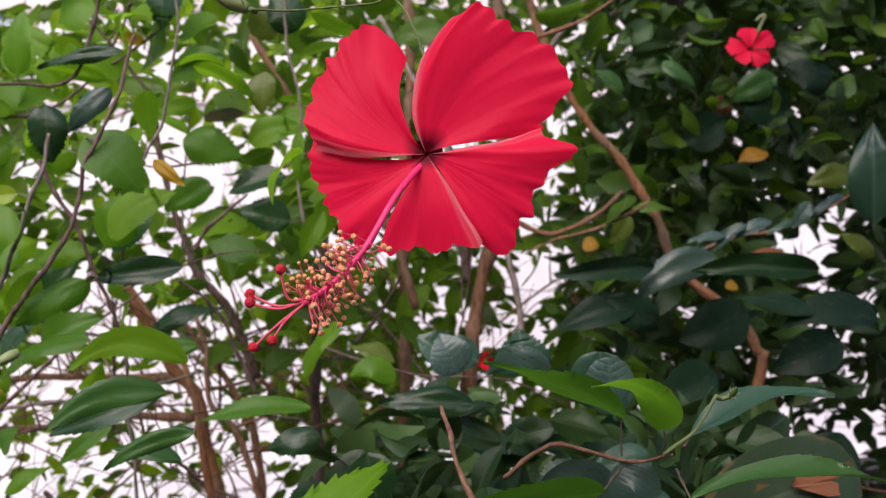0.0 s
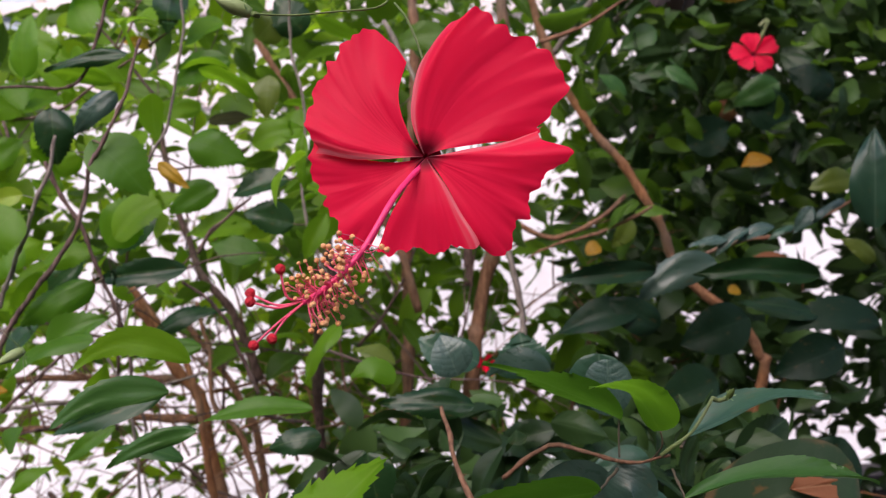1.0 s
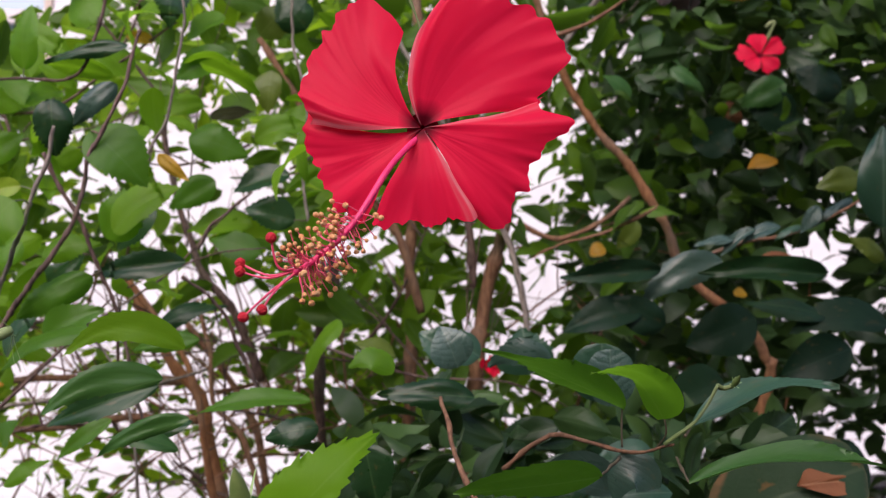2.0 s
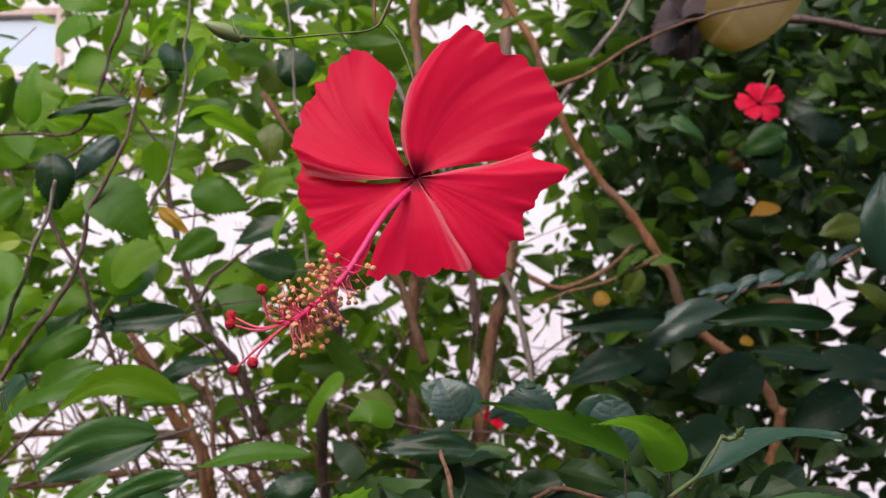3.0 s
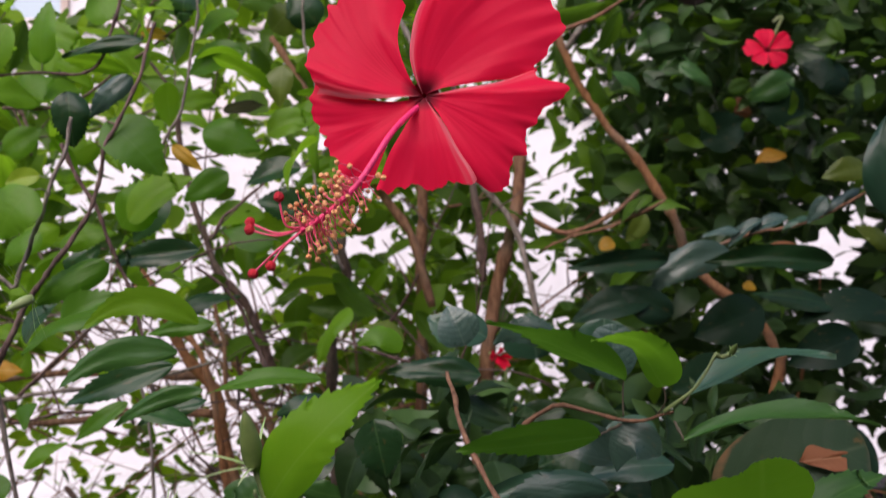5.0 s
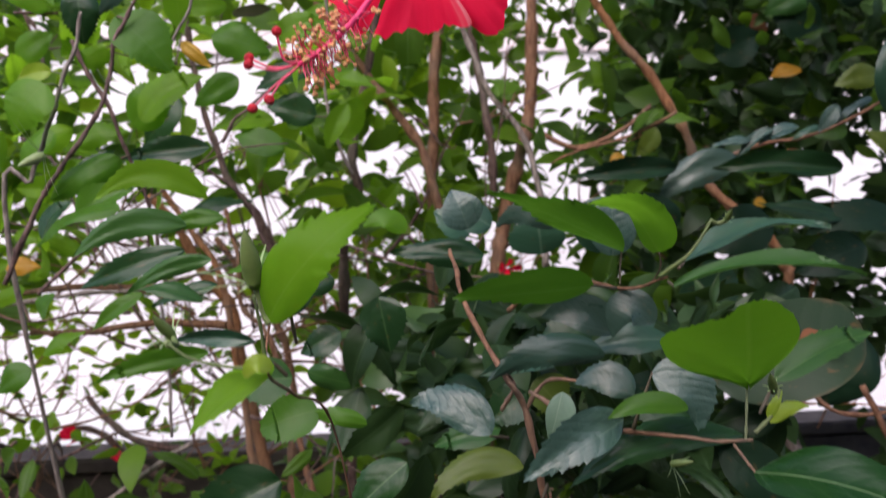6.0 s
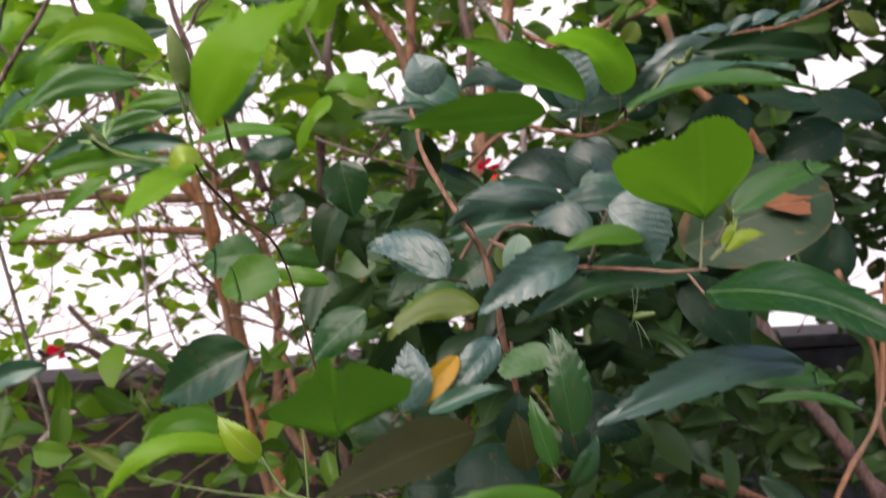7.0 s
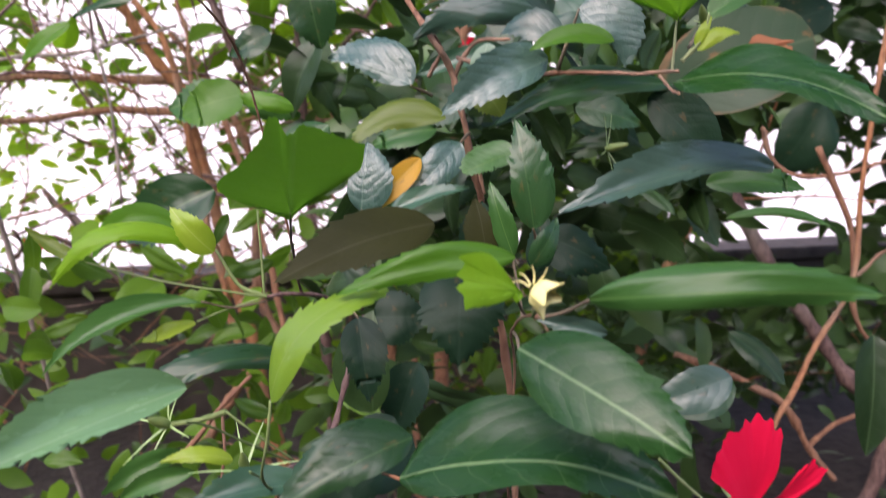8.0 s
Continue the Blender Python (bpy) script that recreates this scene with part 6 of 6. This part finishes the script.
stem(right, 'brown', [(0.4971, 0.9569, 1.0921), (0.5157, 0.9587, 1.1102), (0.5406, 0.9607, 1.1282)], 0.0024, 0.0016)

# trunks of the tall shrub
stem(back, 'brown', [(0.0428, 1.7392, -0.0300), (0.0050, 1.7684, 0.7268), (0.0550, 1.6026, 1.3218), (0.0697, 1.5965, 1.4359), (0.0914, 1.5942, 1.5862), (0.1103, 1.5939, 1.7623), (0.1002, 1.5951, 1.8982), (0.1047, 1.5956, 2.1552), (0.14, 1.62, 2.45)], 0.0160, 0.0076)
stem(back, 'brown', [(-0.0342, 1.8058, -0.0300), (-0.0999, 1.8334, 0.7073), (-0.0787, 1.6708, 1.2796), (-0.0789, 1.6610, 1.4662), (-0.0668, 1.6592, 1.7212), (-0.0533, 1.6585, 1.9505), (-0.0720, 1.6561, 2.2247)], 0.0121, 0.0084)
stem(back, 'grey', [(0.1261, 1.3919, 1.3690), (0.1146, 1.3867, 1.4716), (0.0818, 1.3839, 1.5866), (0.0328, 1.3822, 1.6496), (-0.0069, 1.3807, 1.7494), (-0.0962, 1.3777, 1.9228)], 0.0054, 0.0039)
stem(back, 'brown', [(-0.0570, 1.5221, 1.4457), (-0.0921, 1.5192, 1.5802), (-0.1702, 1.5167, 1.6889), (-0.2490, 1.5143, 1.7988), (-0.3278, 1.5118, 1.9296)], 0.0077, 0.0051)
stem(back, 'dark', [(-0.1269, 1.6619, -0.0300), (-0.2185, 1.6820, 0.7445), (-0.2232, 1.5195, 1.3637), (-0.1948, 1.5170, 1.4930), (-0.2120, 1.5158, 1.5801), (-0.1797, 1.5164, 1.7288), (-0.1678, 1.5159, 1.9093)], 0.0094, 0.0068)
stem(back, 'dark', [(0.0362, 1.5938, 1.4952), (0.0293, 1.5922, 1.6169), (0.0001, 1.5908, 1.7727), (-0.0187, 1.5892, 1.9718)], 0.0080, 0.0053)
stem(back, 'orange', [(-0.2331, 1.7271, -0.0300), (-0.3107, 1.6771, 0.5521), (-0.4224, 1.5974, 1.1593), (-0.4511, 1.5848, 1.2884), (-0.5061, 1.5793, 1.3614), (-0.5420, 1.5768, 1.4365), (-0.6017, 1.5749, 1.4949)], 0.0142, 0.0080)
stem(back, 'brown', [(-0.4891, 1.6515, 1.3201), (-0.6310, 1.6459, 1.3209), (-0.7728, 1.6403, 1.3216), (-0.9053, 1.6357, 1.3032)], 0.0093, 0.0046)
stem(back, 'dark', [(-0.3267, 1.5174, 1.3286), (-0.3771, 1.5120, 1.4459), (-0.4335, 1.5098, 1.5312), (-0.4808, 1.5086, 1.6588), (-0.5090, 1.5078, 1.8088)], 0.0077, 0.0043)
stem(back, 'brown', [(0.1187, 1.5247, 1.6099), (0.1881, 1.5269, 1.5805), (0.2687, 1.5288, 1.6100), (0.3398, 1.5301, 1.6694)], 0.0051, 0.0034)
stem(back, 'brown', [(-0.2904, 1.7177, 0.7672), (-0.3598, 1.7353, 0.8802), (-0.3738, 1.7770, 1.1177), (-0.4284, 1.8092, 1.2670), (-0.5537, 1.8502, 1.4152)], 0.0099, 0.0060)
stem(back, 'brown', [(-0.2132, 1.3315, 0.8674), (-0.3112, 1.3901, 1.2196), (-0.3750, 1.4087, 1.3071), (-0.3855, 1.4292, 1.3857), (-0.4165, 1.4521, 1.4671)], 0.0054, 0.0031)
stem(back, 'dark', [(-0.5594, 1.6307, 1.0032), (-0.6674, 1.6342, 1.0349), (-0.7458, 1.6462, 1.1060)], 0.0084, 0.0046)
stem(back, 'brown', [(-0.4428, 1.5388, 1.2530), (-0.5625, 1.5389, 1.2583), (-0.7039, 1.5347, 1.2470), (-0.8035, 1.5340, 1.2472)], 0.0077, 0.0051)
stem(back, 'grey', [(-0.6075, 1.2380, 0.9660), (-0.5650, 1.2460, 1.0071), (-0.4794, 1.2588, 1.0720), (-0.4106, 1.2669, 1.1116)], 0.0057, 0.0036)
stem(back, 'brown', [(-0.3463, 1.2116, 0.7647), (-0.2952, 1.2223, 0.8321), (-0.2615, 1.2315, 0.8817), (-0.1939, 1.2414, 0.9311)], 0.0086, 0.0057)
stem(back, 'brown', [(-0.0051, 1.1676, 0.7867), (-0.0089, 1.1718, 0.8695), (-0.0084, 1.1755, 0.9507), (0.0004, 1.1788, 1.0300)], 0.0061, 0.0041)
stem(right, 'green', [(0.5878, 1.6055, 1.9762), (0.6038, 1.6050, 1.9864), (0.5924, 1.6064, 1.9551), (0.5815, 1.6176, 1.9287)], 0.0033, 0.0026, 'flower_stalk')
stem(front, 'green', [(0.3236, 0.7630, 0.8507), (0.3220, 0.7330, 0.8905), (0.3170, 0.7023, 0.9275)], 0.0013, 0.0011, 'flower_stalk')
stem(back, 'dark', [(-0.7625, 2.2167, 0.7681), (-0.8796, 2.2105, 0.8250), (-0.9647, 2.1959, 0.9046), (-1.0417, 2.1923, 0.9255), (-1.1144, 2.1989, 0.8677)], 0.0100, 0.0063)
stem(back, 'green', [(0.0519, 1.3200, 1.2478), (0.0658, 1.3196, 1.3033), (0.0897, 1.6901, 1.3385)], 0.0037, 0.0030, 'flower_stalk')

# Gaps in the hedge placed to fit the camera's view: slope across, slope up, half width, half height, eye height.
VIEW_GAPS = []
VIEW_GAPS += [(0.035, -0.021, 0.014, 0.013, 1.391), (0.389, 0.098, 0.045, 0.036, 1.359), (0.443, 0.153, 0.026, 0.039, 1.359), (-0.301, 0.133, 0.052, 0.055, 1.500)]
VIEW_GAPS += [(-0.457, -0.009, 0.039, 0.032, 1.500), (-0.437, 0.166, 0.039, 0.026, 1.441), (-0.390, 0.205, 0.045, 0.026, 1.391), (-0.325, 0.140, 0.032, 0.026, 1.391)]
VIEW_GAPS += [(-0.289, 0.126, 0.039, 0.049, 1.500), (-0.234, 0.110, 0.019, 0.016, 1.500), (0.114, 0.008, 0.026, 0.019, 1.500)]
VIEW_GAPS += [(0.192, 0.174, 0.013, 0.023, 1.500), (-0.145, 0.286, 0.019, 0.016, 1.500), (-0.213, 0.274, 0.016, 0.016, 1.500), (-0.334, 0.261, 0.026, 0.026, 1.500)]
VIEW_GAPS += [(-0.519, 0.385, 0.055, 0.052, 1.482), (-0.016, 0.370, 0.032, 0.026, 1.482), (-0.243, 0.229, 0.026, 0.019, 1.482), (-0.115, 0.055, 0.039, 0.019, 1.482)]
VIEW_GAPS += [(0.217, 0.325, 0.019, 0.016, 1.482), (0.403, 0.035, 0.049, 0.016, 1.482), (0.399, -0.037, 0.026, 0.018, 1.482), (0.090, -0.004, 0.022, 0.031, 1.482)]
VIEW_GAPS += [(-0.012, -0.004, 0.022, 0.022, 1.482), (-0.425, -0.064, 0.039, 0.023, 1.482), (-0.474, -0.114, 0.039, 0.026, 1.482), (-0.113, 0.097, 0.018, 0.026, 1.441)]
VIEW_GAPS += [(0.082, 0.056, 0.019, 0.026, 1.441), (0.395, -0.073, 0.006, 0.016, 1.441), (-0.429, -0.038, 0.032, 0.026, 1.441)]
VIEW_GAPS += [(-0.330, 0.073, 0.039, 0.014, 1.441), (-0.375, -0.117, 0.065, 0.032, 1.441), (-0.448, -0.169, 0.039, 0.032, 1.441), (-0.329, -0.221, 0.068, 0.036, 1.441)]
VIEW_GAPS += [(-0.126, -0.201, 0.016, 0.019, 1.441), (-0.013, -0.130, 0.014, 0.012, 1.441), (0.188, -0.182, 0.026, 0.012, 1.441), (0.408, -0.232, 0.039, 0.032, 1.441)]
VIEW_GAPS += [(-0.231, 0.020, 0.026, 0.019, 1.441), (-0.280, 0.178, 0.022, 0.019, 1.391), (-0.123, 0.139, 0.018, 0.022, 1.391), (0.450, 0.029, 0.016, 0.013, 1.391)]
VIEW_GAPS += [(-0.383, -0.175, 0.094, 0.047, 1.391), (-0.484, -0.209, 0.052, 0.032, 1.391), (-0.256, -0.173, 0.026, 0.032, 1.391), (0.365, -0.157, 0.039, 0.029, 1.391)]
VIEW_GAPS += [(-0.467, -0.053, 0.057, 0.068, 1.294), (-0.365, -0.104, 0.052, 0.052, 1.294), (-0.324, 0.066, 0.039, 0.032, 1.294), (0.348, -0.166, 0.097, 0.026, 1.294)]
VIEW_GAPS += [(0.451, -0.101, 0.039, 0.045, 1.294), (-0.138, -0.117, 0.010, 0.026, 1.294), (0.238, -0.144, 0.013, 0.010, 1.294)]

VIEW_GAPS += [(0.403, 0.084, 0.044, 0.036, 1.385), (0.453, 0.030, 0.015, 0.024, 1.385), (0.378, -0.160, 0.058, 0.026, 1.385), (-0.122, 0.128, 0.024, 0.027, 1.385)]
VIEW_GAPS += [(0.078, 0.203, 0.031, 0.041, 1.385), (-0.009, 0.211, 0.017, 0.024, 1.385), (0.167, 0.228, 0.014, 0.017, 1.385), (-0.423, -0.160, 0.075, 0.041, 1.385)]
VIEW_GAPS += [(-0.336, -0.173, 0.055, 0.048, 1.385), (-0.478, -0.207, 0.041, 0.027, 1.385), (-0.285, 0.174, 0.031, 0.024, 1.385), (0.350, -0.062, 0.041, 0.034, 1.294)]
VIEW_GAPS += [(0.411, -0.110, 0.048, 0.027, 1.294), (0.469, -0.116, 0.027, 0.041, 1.294), (0.343, -0.143, 0.034, 0.020, 1.294), (0.129, -0.111, 0.020, 0.014, 1.294)]
VIEW_GAPS += [(-0.461, -0.055, 0.075, 0.041, 1.294), (-0.353, -0.004, 0.041, 0.041, 1.294), (-0.485, -0.107, 0.048, 0.041, 1.294), (-0.368, 0.065, 0.034, 0.034, 1.294)]
VIEW_GAPS += [(-0.516, 0.365, 0.044, 0.051, 1.482), (-0.444, 0.354, 0.027, 0.034, 1.482), (-0.314, 0.148, 0.051, 0.038, 1.482), (0.379, 0.036, 0.038, 0.014, 1.482)]
VIEW_GAPS += [(0.381, -0.039, 0.024, 0.017, 1.482), (0.083, 0.103, 0.017, 0.041, 1.482), (0.071, 0.020, 0.020, 0.048, 1.482), (0.176, 0.294, 0.020, 0.027, 1.482)]
VIEW_GAPS += [(0.179, 0.187, 0.020, 0.017, 1.482), (0.087, 0.148, 0.027, 0.041, 1.441), (0.402, 0.055, 0.027, 0.024, 1.441), (-0.121, 0.091, 0.024, 0.024, 1.441)]
VIEW_GAPS += [(-0.458, -0.038, 0.027, 0.041, 1.441), (-0.390, -0.207, 0.089, 0.048, 1.441), (0.394, -0.231, 0.041, 0.027, 1.441)]
VIEW_GAPS += [(-0.470, -0.090, 0.050, 0.028, 1.482), (-0.362, -0.075, 0.050, 0.035, 1.482), (-0.300, -0.095, 0.045, 0.030, 1.482), (-0.445, -0.012, 0.030, 0.022, 1.482)]


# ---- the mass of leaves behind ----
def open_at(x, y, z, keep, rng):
    """Whether a leaf may hang here: seldom in a gap placed for the camera's view."""
    for a, b, ra, rb, eye in VIEW_GAPS:
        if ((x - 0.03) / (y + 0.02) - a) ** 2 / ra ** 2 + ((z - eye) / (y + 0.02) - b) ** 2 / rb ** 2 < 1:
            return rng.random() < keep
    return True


def clear_of_wall(p):
    """Whether a place stands free of the garden wall and over the ground."""
    behind = p[1] - 3.66 - p[0] * math.tan(radians(WALL_TURN))
    return p[2] > 0.06 and (p[2] > WALL_TOP + 0.06 or behind < -0.22)


# Leaf places spread by slope from the viewpoint, to fit the camera's view.
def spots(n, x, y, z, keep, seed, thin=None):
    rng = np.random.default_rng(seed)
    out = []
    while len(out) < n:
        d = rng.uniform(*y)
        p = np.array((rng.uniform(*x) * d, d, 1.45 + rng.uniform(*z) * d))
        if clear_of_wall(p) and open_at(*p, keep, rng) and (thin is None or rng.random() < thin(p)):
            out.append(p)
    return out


def bottom_thin(p):
    """Fewer leaves low down, where bare twigs show."""
    u, v = p[0] / p[1], (p[2] - 1.45) / p[1]
    return 0.15 if v < -0.32 else 0.22 if v < -0.12 else 0.65 if v < 0.05 and u < -0.25 else 1.0


def open_low(p):
    """Thinly leaved low down in the middle, where twigs and the bright yard show."""
    u, v = p[0] / p[1], (p[2] - 1.45) / p[1]
    return 0.22 if -0.5 < u < -0.2 and v < 0.03 else 0.4 if -0.2 < u < 0.03 and v < -0.02 else 1.0


# Unseen overhead leaves, added to throw shade on the right side.
rng_over = np.random.default_rng(10)
shading_spots = [np.array((rng_over.uniform(0.2, 1.3), rng_over.uniform(0.1, 1.0), rng_over.uniform(2.05, 2.4))) for _ in range(650)]
shading_spots += [np.array((rng_over.uniform(0.06, 1.0), rng_over.uniform(-0.4, 0.3), rng_over.uniform(2.1, 2.4))) for _ in range(130)]
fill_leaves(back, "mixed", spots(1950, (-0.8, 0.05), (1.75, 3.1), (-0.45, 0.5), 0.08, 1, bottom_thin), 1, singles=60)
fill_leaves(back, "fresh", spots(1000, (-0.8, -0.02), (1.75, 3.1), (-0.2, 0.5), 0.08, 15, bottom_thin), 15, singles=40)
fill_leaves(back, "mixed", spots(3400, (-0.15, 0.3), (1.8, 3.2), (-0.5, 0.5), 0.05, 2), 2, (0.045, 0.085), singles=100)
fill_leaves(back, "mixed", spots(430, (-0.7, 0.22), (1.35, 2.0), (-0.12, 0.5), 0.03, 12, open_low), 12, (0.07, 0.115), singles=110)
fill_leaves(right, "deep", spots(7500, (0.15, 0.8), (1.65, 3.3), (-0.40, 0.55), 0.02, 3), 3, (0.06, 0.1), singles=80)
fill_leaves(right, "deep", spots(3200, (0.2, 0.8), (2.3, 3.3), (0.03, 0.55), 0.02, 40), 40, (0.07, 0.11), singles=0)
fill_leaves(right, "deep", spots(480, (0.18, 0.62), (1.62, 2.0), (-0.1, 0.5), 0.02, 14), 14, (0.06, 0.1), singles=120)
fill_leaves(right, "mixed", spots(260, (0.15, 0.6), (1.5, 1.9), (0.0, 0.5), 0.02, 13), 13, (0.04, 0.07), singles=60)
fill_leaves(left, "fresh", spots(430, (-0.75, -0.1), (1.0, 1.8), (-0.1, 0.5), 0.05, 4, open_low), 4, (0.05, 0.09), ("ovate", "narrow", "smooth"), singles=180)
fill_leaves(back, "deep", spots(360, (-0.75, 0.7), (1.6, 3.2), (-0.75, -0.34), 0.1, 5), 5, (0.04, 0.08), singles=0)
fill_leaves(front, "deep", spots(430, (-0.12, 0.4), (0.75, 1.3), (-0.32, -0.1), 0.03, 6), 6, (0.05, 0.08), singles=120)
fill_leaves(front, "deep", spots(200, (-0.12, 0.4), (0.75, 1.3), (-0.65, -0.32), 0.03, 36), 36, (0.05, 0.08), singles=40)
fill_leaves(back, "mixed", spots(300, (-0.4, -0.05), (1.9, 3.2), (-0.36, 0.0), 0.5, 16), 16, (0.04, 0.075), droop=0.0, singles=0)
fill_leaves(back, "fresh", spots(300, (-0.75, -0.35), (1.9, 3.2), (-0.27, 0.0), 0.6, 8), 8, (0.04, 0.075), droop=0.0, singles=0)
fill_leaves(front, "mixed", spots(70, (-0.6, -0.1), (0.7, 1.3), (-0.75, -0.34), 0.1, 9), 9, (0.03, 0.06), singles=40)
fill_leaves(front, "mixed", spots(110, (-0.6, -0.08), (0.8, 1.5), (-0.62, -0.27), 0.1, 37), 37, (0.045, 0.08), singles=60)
# the hedge goes on to both sides
def flank_spots(n, x, y, z, seed):
    """Places of the hedge to both sides of the flowering part and above it."""
    rng = np.random.default_rng(seed)
    out = []
    while len(out) < n:
        p = np.array((rng.uniform(*x), rng.uniform(*y), rng.uniform(*z)))
        rough = 0.3 * np.sin(2.3 * p[0] + seed) + 0.2 * np.sin(5.1 * p[0] + 2.0 * p[2])
        if y[0] + 0.3 + rough > p[1] or p[2] > z[1] - 0.25 + rough:
            continue
        if clear_of_wall(p) and (abs(p[0]) > 0.66 * p[1] or p[2] > 1.5 + 0.62 * p[1]):
            out.append(p)
    return out


fill_leaves(left, "mixed", flank_spots(2000, (-2.6, -0.6), (0.9, 2.0), (0.15, 2.5), 31), 31, (0.05, 0.09), singles=0)
fill_leaves(right, "deep", flank_spots(2400, (0.8, 2.7), (0.9, 2.2), (0.15, 2.8), 32), 32, (0.06, 0.1), singles=0)
fill_leaves(back, "deep", flank_spots(4400, (-2.9, 2.9), (1.6, 3.3), (0.15, 3.5), 33), 33, (0.06, 0.1), singles=0)
# unseen crowns and overhanging boughs above, added to shade the shrubs
fill_leaves(back, "deep", spots(2200, (-0.9, 0.9), (1.7, 3.3), (0.5, 0.95), 1.0, 7), 7, (0.06, 0.1), singles=0)
for line in ([(1.5, 1.6, 1.3), (1.45, 1.35, 2.0), (1.1, 0.8, 2.28), (0.5, 0.3, 2.3), (0.3, -0.2, 2.22)],
             [(1.1, 0.8, 2.28), (1.15, 0.6, 2.3), (1.2, 0.3, 2.22)], [(0.6, 0.5, 2.3), (0.35, 0.45, 2.28), (0.2, 0.4, 2.2)]):
    stem(right, "brown", line, 0.011, 0.004)
fill_leaves(right, "deep", shading_spots, 10, (0.07, 0.11), singles=0)
twigs(back, 85, (-0.65, 0.1), (1.6, 3.0), (-0.4, 0.05), 20)
twigs(back, 16, (-0.3, 0.3), (1.8, 2.8), (0.0, 0.4), 21, "grey")
twigs(back, 40, (-0.28, 0.04), (1.5, 2.4), (-0.26, 0.0), 24)
twigs(back, 22, (-0.6, 0.2), (1.1, 2.4), (-0.75, -0.28), 25, "brown")
twigs(back, 32, (-0.6, -0.26), (1.4, 2.6), (-0.26, 0.02), 26)
fill_leaves(back, "fresh", spots(90, (-0.6, -0.26), (1.5, 2.4), (-0.28, -0.04), 1.0, 27), 27, (0.03, 0.06), droop=0.1, singles=50)
fill_leaves(back, "mixed", spots(420, (-0.6, 0.3), (1.6, 2.9), (-0.22, 0.36), 0.85, 28), 28, (0.022, 0.045), droop=0.1, singles=60)
twigs(back, 26, (-0.1, 0.24), (1.6, 2.6), (-0.28, 0.15), 29)
twigs(back, 34, (-0.4, 0.0), (1.2, 2.0), (-0.2, 0.05), 35, "dark")
twigs(left, 22, (-0.7, -0.15), (1.0, 1.6), (-0.3, 0.35), 22, "dark")
twigs(right, 12, (0.2, 0.6), (1.7, 2.4), (-0.45, -0.1), 23, "orange")
